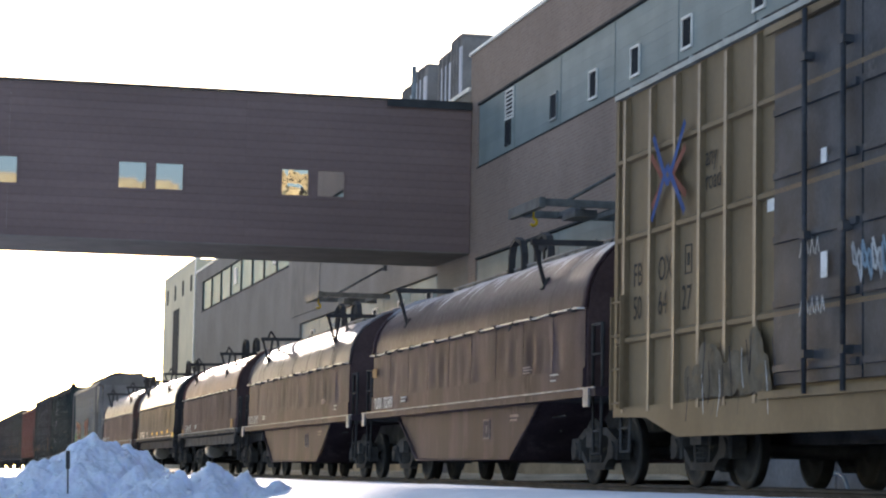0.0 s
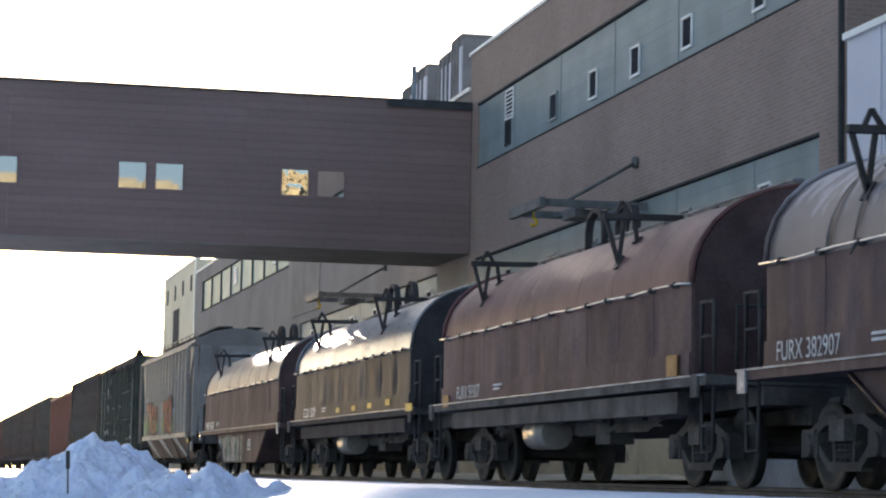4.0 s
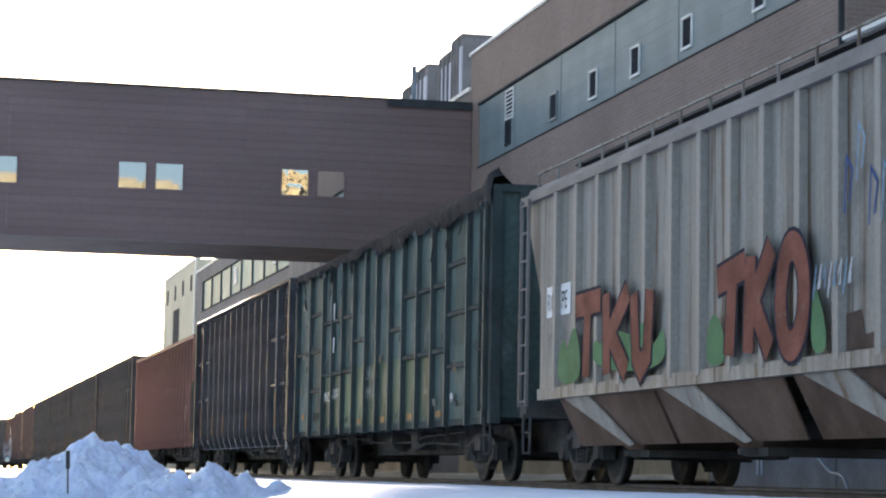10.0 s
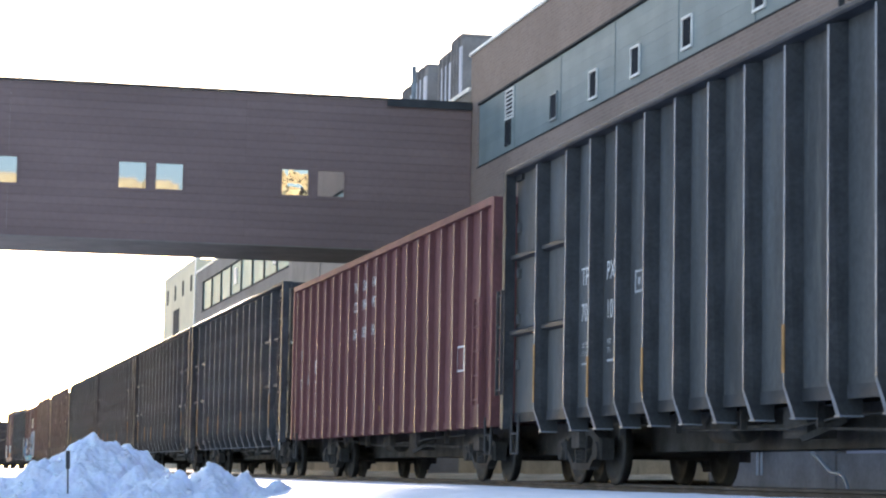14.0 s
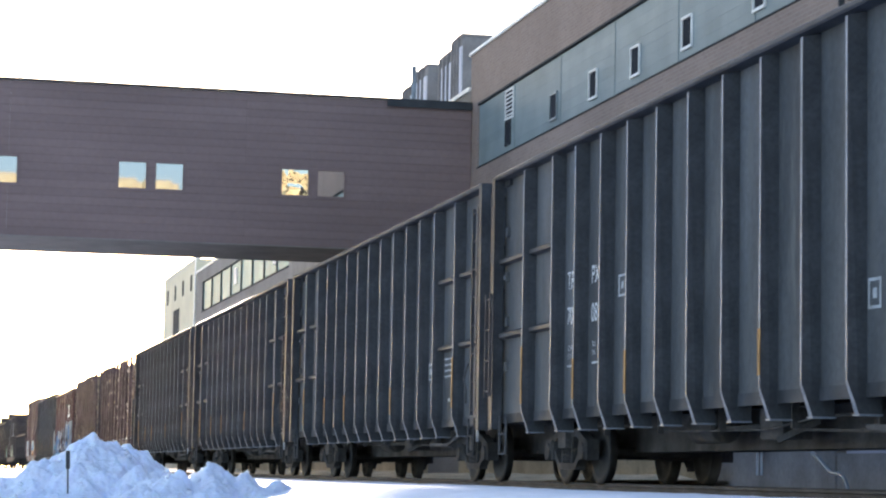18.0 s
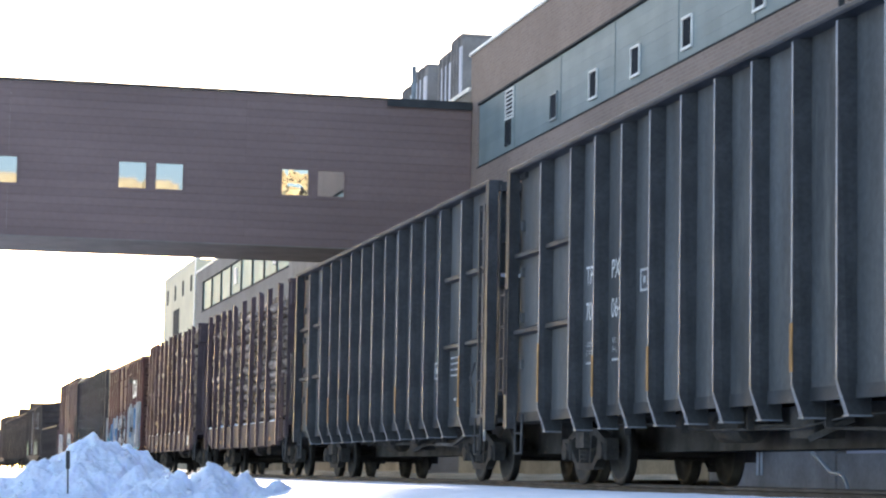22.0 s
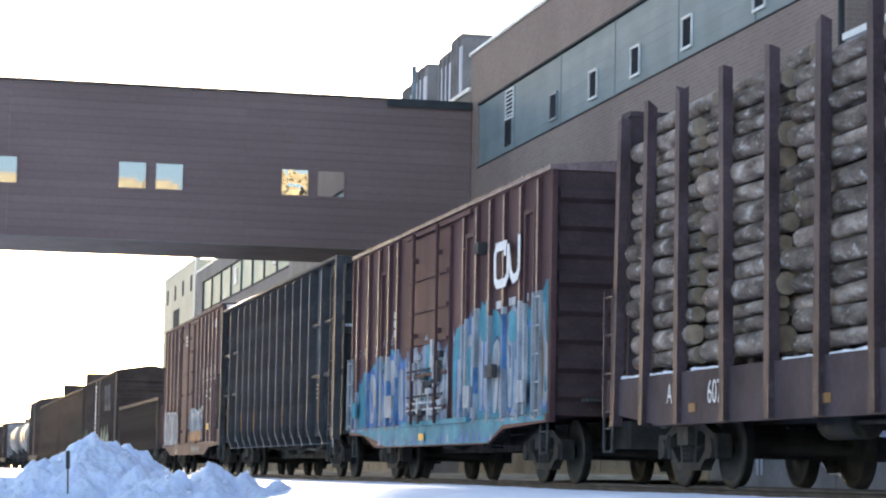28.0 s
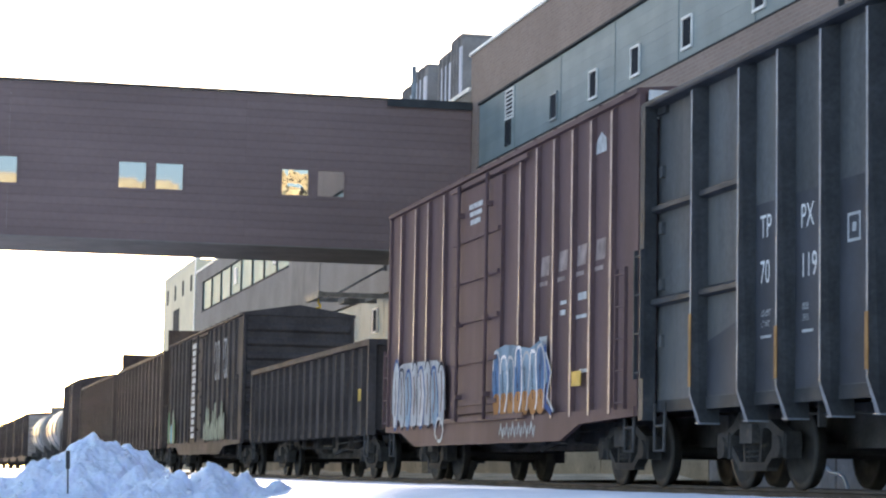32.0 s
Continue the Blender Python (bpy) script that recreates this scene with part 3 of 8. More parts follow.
# ---- snow piles ----
def lumps(seed, cx, cy, wx, wy, h, base, peaks, name="snow_mound", label="heap of plowed snow with icy lumps", crumbs=420):
    """A heap grown from a few peaks, broken up by crumbled chunks of several sizes."""
    rnd = random.Random(int(seed * 10))
    bm = bmesh.new()
    n = 190

    def height(u, v):
        p = Vector((u * wx * 2.2 + seed, v * wy * 2.2, seed))
        u2, v2 = u + 0.07 * noise.noise(p * 1.3), v + 0.07 * noise.noise(p * 1.3 + Vector((9, 0, 0)))
        z = 0.0
        for px, py, ph, pr in peaks:
            d = math.hypot((u2 - px) / pr, (v2 - py) / (pr * 1.5))
            z = max(z, ph * max(0.0, 1 - d))
        if z > 0.0:
            k = min(1.0, z * 4)
            cell, cell2, cell3 = (noise.voronoi(p * f)[0][0] for f in (1.5, 4.5, 10.0))
            z += k * (0.11 * (0.5 - cell) + 0.05 * (0.4 - cell2) + 0.026 * (0.4 - cell3) + 0.06 * noise.noise(p * 1.8) + 0.022 * abs(noise.noise(p * 8)) + 0.01 * noise.noise(p * 19))
        return max(z, 0.0) * smooth(1.0, 0.86, max(abs(u), abs(v)))

    rows = []
    for i in range(n + 1):
        rows.append([])
        for j in range(n + 1):
            u, v = i / n * 2 - 1, j / n * 2 - 1
            rows[-1].append(bm.verts.new((cx + u * wx, cy + v * wy, base + height(u, v) * h)))
    for i in range(n):
        for j in range(n):
            bm.faces.new((rows[i][j], rows[i + 1][j], rows[i + 1][j + 1], rows[i][j + 1])).smooth = True
    # loose crumbs half sunk into the surface
    for _ in range(crumbs):
        u, v = rnd.uniform(-0.95, 0.95), rnd.uniform(-0.95, 0.95)
        z = height(u, v)
        if z < 0.06:
            continue
        r = rnd.choice((0.012, 0.018, 0.018, 0.028, 0.045)) * rnd.uniform(0.7, 1.3)
        c = Vector((cx + u * wx, cy + v * wy, base + z * h + r * 0.25))
        ring = [bm.verts.new(c + Vector((r * rnd.uniform(0.7, 1.3) * math.cos(a * 1.2566), r * rnd.uniform(0.7, 1.3) * math.sin(a * 1.2566), r * rnd.uniform(-0.3, 0.2)))) for a in range(5)]
        top, low = bm.verts.new(c + Vector((r * rnd.uniform(-0.3, 0.3), 0, r * rnd.uniform(0.7, 1.1)))), bm.verts.new(c - Vector((0, 0, r)))
        for a in range(5):
            bm.faces.new((ring[a], ring[(a + 1) % 5], top))
            bm.faces.new((ring[(a + 1) % 5], ring[a], low))
    return solo(name, bm, DIRTY_SNOW, label, "snow mound")


lumps(3.0, -7.85, 34.1, 2.2, 2.1, 1.12, -0.5, [(0.02, 0.1, 1.02, 0.66), (0.3, 0.25, 0.88, 0.5), (-0.3, 0.0, 0.62, 0.55), (0.5, -0.1, 0.5, 0.5), (-0.6, -0.1, 0.28, 0.42), (0.3, -0.5, 0.6, 0.36)])
lumps(8.0, -6.08, 31.9, 1.95, 1.5, 0.88, -0.5, [(-0.14, 0.1, 0.82, 0.46), (-0.42, 0.0, 0.62, 0.42), (0.1, 0.05, 0.66, 0.42), (0.34, 0.1, 0.52, 0.42), (0.56, 0.0, 0.38, 0.38), (0.74, -0.05, 0.22, 0.24), (-0.66, -0.2, 0.42, 0.32)], crumbs=360)
lumps(5.0, -9.6, 62.0, 2.3, 2.0, 0.75, -0.45, [(0.0, 0.1, 0.8, 0.6), (-0.5, 0.0, 0.6, 0.5), (0.5, 0.0, 0.5, 0.5)])

stake = thing("marker_stake", "thin dark marker stake with a flat paddle stuck in snow", "stake")
boxes("post", DARK_TRIM, stake, (-0.009, 0.009, -0.008, 0.008, 0, 0.3))
boxes("paddle", DARK_TRIM, stake, (-0.024, 0.024, -0.012, 0.012, 0.301, 0.52))
stake.matrix_basis = pose(-8.33, 31.46, -0.26, 2, -2, 8) @ Matrix.Scale(1.1, 4)


def far_sign():
    s = thing("yellow_marker", "small yellow trackside marker box on a post", "sign", at=(-10.15, 88.0, -0.43))
    bm = bmesh.new()
    box(bm, -0.27, 0.27, -0.05, 0.05, 0.75, 1.3)
    part("box", bm, YELLOW, s)
    bm = bmesh.new()
    rod(bm, (0, 0, 0), (0, 0, 0.75), 0.04)
    part("post", bm, GALV, s)


far_sign()


# ---- far trees ----
def bare_tree(name, x, y, h, seed):
    rnd = random.Random(seed)
    t = thing(name, "bare leafless winter tree in the distance", "tree", "far trees", at=(x, y, -0.1))
    bm = bmesh.new()
    rod(bm, (0, 0, 0), (0, 0, h * 0.4), h * 0.03, 7, h * 0.02)
    part("trunk", bm, BARK, t)
    bm = bmesh.new()

    def grow(p, d, ln, r, k):
        q = p + d * ln
        rod(bm, p, q, r, 4, r * 0.6)
        if k:
            for _ in range(4):
                e = (d + Vector((rnd.uniform(-1, 1), rnd.uniform(-1, 1), rnd.uniform(-0.3, 0.8))) * 0.75).normalized()
                grow(q, e, ln * rnd.uniform(0.6, 0.85), r * 0.55, k - 1)
    grow(Vector((0, 0, h * 0.35)), Vector((0, 0, 1)), h * 0.18, h * 0.016, 4)
    part("crown", bm, BARK, t)


for i in range(16):
    r2 = random.Random(40 + i)
    bare_tree("bare_tree", -25 + i * 3.2 + r2.uniform(-2, 2), 330 + r2.uniform(-30, 60), r2.uniform(5, 8.5), i)


# ---- paints of the train ----
BLACK_CAR = mat("black_car_paint", (0.088, 0.095, 0.102), 0.6, 0.0, 0.4, 0.9, rust=(0.12, 0.124, 0.125), rust_at=0.54, bump=0.15, stretch=(1, 1.3, 0.25), dents=0.02, spec=0.06)
# Edge highlights go into RIB_EDGE, shade of the post webs into RIB_BLACK.
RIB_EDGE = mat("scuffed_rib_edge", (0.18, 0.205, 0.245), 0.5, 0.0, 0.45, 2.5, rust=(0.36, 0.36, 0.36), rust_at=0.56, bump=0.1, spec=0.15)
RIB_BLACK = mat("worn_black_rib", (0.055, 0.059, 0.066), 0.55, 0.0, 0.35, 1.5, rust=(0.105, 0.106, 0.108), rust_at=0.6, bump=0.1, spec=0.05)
UNDER = mat("grimy_underframe", (0.074, 0.073, 0.075), 0.85, 0.0, 0.4, 2.0, rust=(0.135, 0.115, 0.1), rust_at=0.58, bump=0.25)
WHEEL = mat("wheel_steel", (0.055, 0.054, 0.055), 0.7, 0.0, 0.3, 4.0)
BRIGHT_ROD = mat("worn_bright_rod", (0.42, 0.42, 0.42), 0.35, 0.9, 0.2, 6.0)
STAND_STEEL = mat("dark_stand_steel", (0.045, 0.044, 0.046), 0.7, 0.0, 0.3, 3.0, rust=(0.08, 0.065, 0.06), rust_at=0.6)
BROWN_HOOD = mat("oxide_hood", (0.05, 0.031, 0.037), 0.45, 0.0, 0.4, 0.9, rust=(0.085, 0.06, 0.066), rust_at=0.58, bump=0.12, stretch=(1, 1.2, 0.3), spec=0.06, pale_crown=(3.0, 3.5, (0.45, 0.455, 0.5)), dents=0.014)
# Paler towards the crown, with darker patches.
PALE_HOOD = mat("snow_dusted_hood", (0.1, 0.083, 0.088), 0.5, 0.0, 0.3, 0.9, rust=(0.06, 0.052, 0.056), rust_at=0.6, bump=0.1, stretch=(1, 1.0, 0.7), spec=0.3, pale_crown=(2.7, 3.5, (0.27, 0.26, 0.28)), dents=0.002)
BROWN_SIDE = mat("oxide_side", (0.057, 0.041, 0.05), 0.6, 0.0, 0.45, 1.1, spec=0.05, rust=(0.098, 0.074, 0.086), rust_at=0.54, bump=0.2, stretch=(1, 1, 0.3), dents=0.01)
PALE_OXIDE = mat("pale_oxide_side", (0.112, 0.077, 0.076), 0.7, 0.0, 0.4, 1.0, rust=(0.165, 0.105, 0.082), rust_at=0.58, bump=0.2, stretch=(1, 1, 0.3), dents=0.02, spec=0.03)
RED_HOOD = mat("red_hood", (0.13, 0.067, 0.066), 0.5, 0.1, 0.25, 0.9, rust=(0.26, 0.16, 0.14), rust_at=0.62, bump=0.12, dents=0.014)
SILVER_HOOD = mat("silver_hood", (0.165, 0.188, 0.207), 0.32, 0.55, 0.2, 0.8, rust=(0.2, 0.19, 0.18), rust_at=0.66, bump=0.06)
BLACK_END = mat("black_end_plate", (0.045, 0.046, 0.052), 0.8, 0, 0.3, 1.5, spec=0.03)
SILVER_SIDE = mat("dull_silver_side", (0.046, 0.05, 0.055), 0.55, 0.0, 0.45, 1.0, spec=0.015, rust=(0.07, 0.075, 0.08), rust_at=0.58, bump=0.2, stretch=(1, 1, 0.3), dents=0.008)
END_BROWN = mat("dark_end_paint", (0.075, 0.05, 0.052), 0.6, 0, 0.3, 1.5)
PLAIN_BLACK = mat("plain_black", (0.062, 0.068, 0.08), 0.5, 0, 0.4, 1.5, rust=(0.1, 0.106, 0.116), rust_at=0.6, spec=0.03, dents=0.02)
HOPPER = mat("hopper_grey", (0.25, 0.237, 0.217), 0.6, 0.0, 0.3, 1.5, rust=(0.12, 0.085, 0.063), rust_at=0.51, bump=0.12, stretch=(1, 2.2, 0.09), dents=0.02)
HOPPER_POST = mat("hopper_post", (0.3, 0.285, 0.265), 0.6, 0.0, 0.28, 1.5, rust=(0.17, 0.115, 0.08), rust_at=0.55, bump=0.1, stretch=(1, 1.8, 0.1))
HOPPER_BLUE = mat("hopper_end_grey", (0.2, 0.193, 0.19), 0.6, 0.0, 0.2, 0.9, rust=(0.16, 0.15, 0.14), rust_at=0.6, bump=0.1)
HOPPER_END = mat("smooth_hopper_end", (0.245, 0.24, 0.242), 0.6, 0.0, 0.2, 0.9, rust=(0.17, 0.155, 0.145), rust_at=0.6, bump=0.1, dents=0.02)
HOPPER_DARK = mat("rusty_slope_sheet", (0.11, 0.075, 0.062), 0.8, 0.0, 0.35, 1.3, bump=0.2)
GREEN_CAR = mat("faded_green_paint", (0.068, 0.104, 0.1), 0.65, 0.0, 0.4, 0.8, spec=0.02, rust=(0.12, 0.148, 0.15), rust_at=0.53, bump=0.2, stretch=(1, 1, 0.5), per_object=0.22, dents=0.04)
GREEN_LOW = mat("mossy_green_paint", (0.07, 0.11, 0.075), 0.6, 0.0, 0.4, 0.8, rust=(0.11, 0.14, 0.13), rust_at=0.55, bump=0.2, stretch=(1, 1, 0.5), per_object=0.2, dents=0.04)
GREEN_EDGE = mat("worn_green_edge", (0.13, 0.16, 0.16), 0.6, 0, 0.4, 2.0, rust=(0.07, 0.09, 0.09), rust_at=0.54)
GREEN_RIB = mat("green_rib", (0.046, 0.062, 0.063), 0.7, 0.0, 0.3, 1.4, spec=0.02, rust=(0.07, 0.062, 0.055), rust_at=0.6)
TARP = mat("torn_tarp", (0.03, 0.031, 0.033), 0.9, 0.0, 0.4, 2.0, bump=0.3)
RED_CAR = mat("oxide_red_car", (0.155, 0.068, 0.072), 0.6, 0.0, 0.25, 0.9, rust=(0.11, 0.06, 0.055), rust_at=0.6, bump=0.15, stretch=(1, 1, 0.4), dents=0.02)
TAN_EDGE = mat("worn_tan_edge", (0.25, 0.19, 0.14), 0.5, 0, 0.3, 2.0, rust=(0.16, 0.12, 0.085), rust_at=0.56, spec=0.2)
TAN_CAR = mat("tan_boxcar_paint", (0.182, 0.135, 0.088), 0.6, 0.0, 0.2, 0.9, rust=(0.145, 0.11, 0.08), rust_at=0.6, bump=0.1, stretch=(1, 1, 0.5))
# Paler than the body: bright glancing light on post edges is in the colour.
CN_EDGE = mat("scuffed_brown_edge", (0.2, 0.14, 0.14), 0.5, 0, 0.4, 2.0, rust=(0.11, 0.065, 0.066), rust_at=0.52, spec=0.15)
CN_CAR = mat("brown_boxcar_paint", (0.1, 0.056, 0.06), 0.6, 0.0, 0.3, 0.9, rust=(0.085, 0.05, 0.05), rust_at=0.58, bump=0.1, stretch=(1, 1, 0.4), spec=0.02)
# Post edge glints are put into this pale colour.
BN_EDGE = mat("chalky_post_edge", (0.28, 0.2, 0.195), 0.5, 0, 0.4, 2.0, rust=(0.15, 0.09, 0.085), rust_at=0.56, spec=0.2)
BN_CAR = mat("mauve_brown_boxcar_paint", (0.125, 0.082, 0.086), 0.65, 0.0, 0.2, 0.9, rust=(0.14, 0.08, 0.07), rust_at=0.6, bump=0.1, stretch=(1, 1, 0.4), spec=0.03)
DARK_BROWN = mat("dark_brown_paint", (0.072, 0.062, 0.061), 0.7, 0.0, 0.3, 1.0, rust=(0.11, 0.083, 0.072), rust_at=0.58, bump=0.15, spec=0.02)
LOG_STAKE = mat("scuffed_stake", (0.088, 0.063, 0.071), 0.5, 0.0, 0.35, 1.5, rust=(0.15, 0.122, 0.12), rust_at=0.58, spec=0.03)
LOG_CAR = mat("log_car_paint", (0.078, 0.06, 0.068), 0.65, 0.0, 0.3, 1.2, rust=(0.08, 0.05, 0.045), rust_at=0.6, spec=0.02)
TANK_GREY = mat("tank_paint", (0.2, 0.19, 0.18), 0.35, 0.2, 0.25, 1.0, rust=(0.08, 0.06, 0.05), rust_at=0.62)
LOG_BARK = mat("birch_bark", (0.245, 0.195, 0.17), 0.95, 0, 0.6, 6.0, rust=(0.54, 0.5, 0.47), rust_at=0.55, bump=1.0, stretch=(1, 0.45, 1), per_object=0.4, fine=5, spec=0.02)
LOG_END = mat("cut_wood", (0.33, 0.25, 0.185), 0.85, 0, 0.25, 6.0, bump=0.2, per_object=0.2)
PAINT_WHITE = mat("stencil_white", (0.7, 0.71, 0.72), 0.6, 0, 0.12, 5.0)
FADED_BRAND = mat("faded_mark", (0.27, 0.215, 0.21), 0.7, 0, 0.35, 4.0)
STENCIL_DIM = mat("worn_stencil", (0.42, 0.44, 0.46), 0.7, 0, 0.3, 5.0)
PAINT_BLACK = mat("stencil_black", (0.03, 0.03, 0.03), 0.6, 0, 0.2, 5.0)
PAINT_YELLOW = mat("reflective_yellow", (0.42, 0.28, 0.05), 0.5, 0, 0.2, 4.0)
PAINT_AMBER = mat("faded_amber", (0.26, 0.14, 0.06), 0.6, 0, 0.25, 4.0)
G_BLUE = mat("spray_light_blue", (0.055, 0.15, 0.3), 0.6, 0, 0.45, 2.2, rust=(0.15, 0.23, 0.32), rust_at=0.5, stretch=(1, 2, 0.7), spec=0.01)
G_DEEP = mat("spray_deep_blue", (0.035, 0.085, 0.23), 0.6, 0, 0.2, 1.5, spec=0.01)
G_PALE = mat("spray_pale_grey", (0.33, 0.36, 0.39), 0.6, 0, 0.35, 3.0, rust=(0.14, 0.21, 0.29), rust_at=0.56, stretch=(1, 1.5, 0.6), spec=0.01)
G_DOOR = mat("sprayed_door", (0.2, 0.24, 0.31), 0.7, 0, 0.5, 3.5, rust=(0.06, 0.1, 0.18), rust_at=0.52, stretch=(1, 1.5, 0.5), spec=0.01)
G_ROSE = mat("spray_dusty_rose", (0.36, 0.28, 0.26), 0.7, 0, 0.3, 3.0, spec=0.01)
G_MOSS = mat("spray_moss", (0.21, 0.25, 0.2), 0.7, 0, 0.35, 3.0, spec=0.01)
G_SKY = mat("spray_sky", (0.17, 0.27, 0.36), 0.6, 0, 0.35, 2.2, rust=(0.3, 0.36, 0.4), rust_at=0.56, spec=0.01)
G_RED = mat("spray_red", (0.19, 0.072, 0.058), 0.6, 0, 0.35, 2.0, rust=(0.2, 0.15, 0.12), rust_at=0.6, spec=0.01)
G_GREEN = mat("spray_green", (0.08, 0.19, 0.1), 0.6, 0, 0.25, 1.5, spec=0.01)
G_CYAN = mat("spray_cyan", (0.055, 0.25, 0.33), 0.6, 0, 0.35, 1.8, rust=(0.1, 0.33, 0.4), rust_at=0.58, spec=0.01)
G_ORANGE = mat("spray_orange", (0.36, 0.165, 0.07), 0.6, 0, 0.25, 1.5, spec=0.01)
G_HAZE = mat("spray_grey_blue", (0.25, 0.3, 0.36), 0.6, 0, 0.4, 3.0, rust=(0.12, 0.17, 0.25), rust_at=0.54, stretch=(1, 2, 0.5), spec=0.01)
G_RIM = mat("spray_bright_blue", (0.07, 0.17, 0.4), 0.6, 0, 0.35, 2.5, rust=(0.12, 0.25, 0.4), rust_at=0.58, spec=0.01)
G_INK = mat("spray_slate", (0.06, 0.085, 0.13), 0.6, 0, 0.3, 2.0, spec=0.01)
G_SMOKE = mat("spray_smoke", (0.38, 0.36, 0.3), 0.7, 0, 0.3, 1.5, spec=0.01)
G_SMUDGE = mat("grey_smudge", (0.135, 0.115, 0.09), 0.7, 0, 0.4, 3.0, rust=(0.17, 0.13, 0.09), rust_at=0.5, spec=0.01)
G_DARK = mat("spray_dark_outline", (0.03, 0.03, 0.045), 0.7, 0, 0.3, 1.5, spec=0.01)


CAP = mat("bearing_cap", (0.1, 0.13, 0.19), 0.6, 0.0, 0.3, 6.0)


# ---- running gear ----
def lathe(bm, prof, n, cx=0.0):
    """A ring profile of (x, radius) turned round the x axis."""
    rings = []
    for x, r in prof:
        rings.append([bm.verts.new((cx + x, r * math.cos(2 * math.pi * i / n), r * math.sin(2 * math.pi * i / n))) for i in range(n)])
    for a, b in zip(rings, rings[1:]):
        for i in range(n):
            bm.faces.new((a[i], a[(i + 1) % n], b[(i + 1) % n], b[i])).smooth = True
    bm.faces.new(rings[0][::-1])
    bm.faces.new(rings[-1])


def wheel_meshes():
    bm = bmesh.new()
    for s in (-1, 1):
        prof = [(-0.07, 0.06), (-0.07, 0.13), (-0.02, 0.16), (-0.015, 0.36), (-0.055, 0.385), (-0.055, 0.448), (0.03, 0.457), (0.05, 0.48), (0.075, 0.475), (0.075, 0.39), (0.03, 0.36), (0.025, 0.16), (0.07, 0.13), (0.07, 0.06)]
        lathe(bm, [(s * x, r) for x, r in prof], 28, -s * -0.76)
        for a in range(3):
            c, d = math.cos(a * 2.094), math.sin(a * 2.094)
            rod(bm, (s * 1.04, 0.06 * c, 0.06 * d), (s * 1.07, 0.06 * c, 0.06 * d), 0.018, 6)
    lathe(bm, [(-1.05, 0.1), (-0.87, 0.1), (-0.86, 0.075), (0.86, 0.075), (0.87, 0.1), (1.05, 0.1)], 12)
    wheelset = mesh_of("wheelset", bm, WHEEL)
    wheelset.materials.append(CAP)
    for f in wheelset.polygons:
        if abs(f.center.x) > 1.04:
            f.material_index = 1
    bm = bmesh.new()
    # cast side frame: arch bar, diagonal legs, spring seat, pedestals
    for a, b, h in (((-0.55, 0.72), (0.55, 0.72), 0.13), ((-0.98, 0.55), (-0.5, 0.72), 0.14), ((0.98, 0.55), (0.5, 0.72), 0.14),
                    ((-0.86, 0.55), (-0.42, 0.26), 0.12), ((0.86, 0.55), (0.42, 0.26), 0.12), ((-0.46, 0.24), (0.46, 0.24), 0.12),
                    ((-0.3, 0.7), (-0.24, 0.26), 0.09), ((0.3, 0.7), (0.24, 0.26), 0.09)):
        bar(bm, (0, *a), (0, *b), 0.14, h * 0.8)
    for y in (-0.89, 0.89):
        box(bm, -0.1, 0.1, y - 0.17, y + 0.17, 0.47, 0.63)
        box(bm, -0.09, 0.09, y - 0.22, y - 0.13, 0.33, 0.6)
        box(bm, -0.09, 0.09, y + 0.13, y + 0.22, 0.33, 0.6)
        rod(bm, (-0.13, y, 0.457), (0.1, y, 0.457), 0.125, 12)
    frame_me = mesh_of("side_frame", bm, TRUCK_GRIME)
    bm = bmesh.new()
    for k in (-0.13, 0, 0.13):
        for i in range(5):
            lathe_y = 0.33 + i * 0.06
            rod(bm, (0, k, lathe_y), (0, k, lathe_y + 0.03), 0.062, 8)
        rod(bm, (0, k, 0.3), (0, k, 0.62), 0.035, 6)
    spring_me = mesh_of("suspension", bm, TRUCK_GRIME)
    bm = bmesh.new()
    box(bm, -1.15, 1.15, -0.2, 0.2, 0.5, 0.72)
    box(bm, -0.9, 0.9, -0.55, 0.55, 0.52, 0.6)
    rod(bm, (0, 0, 0.7), (0, 0, 0.86), 0.2, 12)
    for y in (-0.42, 0.42):
        box(bm, -0.85, 0.85, y - 0.05, y + 0.05, 0.35, 0.45)
    bolster = mesh_of("bolster", bm, UNDER)
    return wheelset, frame_me, spring_me, bolster


TRUCK_GRIME = mat("dusty_truck", (0.05, 0.05, 0.052), 0.8, 0.0, 0.4, 2.5, rust=(0.12, 0.105, 0.092), rust_at=0.6, bump=0.3, spec=0.04)
WHEELSET_ME, FRAME_ME, SPRING_ME, BOLSTER_ME = wheel_meshes()
bm = bmesh.new()
box(bm, -0.09, 0.09, -0.5, 0.15, 0.82, 1.0)
box(bm, -0.16, 0.16, -0.72, -0.45, 0.78, 1.04)
prism(bm, [(-0.14, 0.8), (0.14, 0.8), (0.16, 1.02), (-0.16, 1.02)], "y", -0.8, -0.72)
COUPLER_ME = mesh_of("coupler", bm, UNDER)
bm = bmesh.new()
pipe(bm, [(0.35, 0.1, 0.85), (0.38, -0.3, 0.6), (0.33, -0.6, 0.45), (0.15, -0.85, 0.52)], 0.025)
HOSE_ME = mesh_of("brake_hose", bm, UNDER)


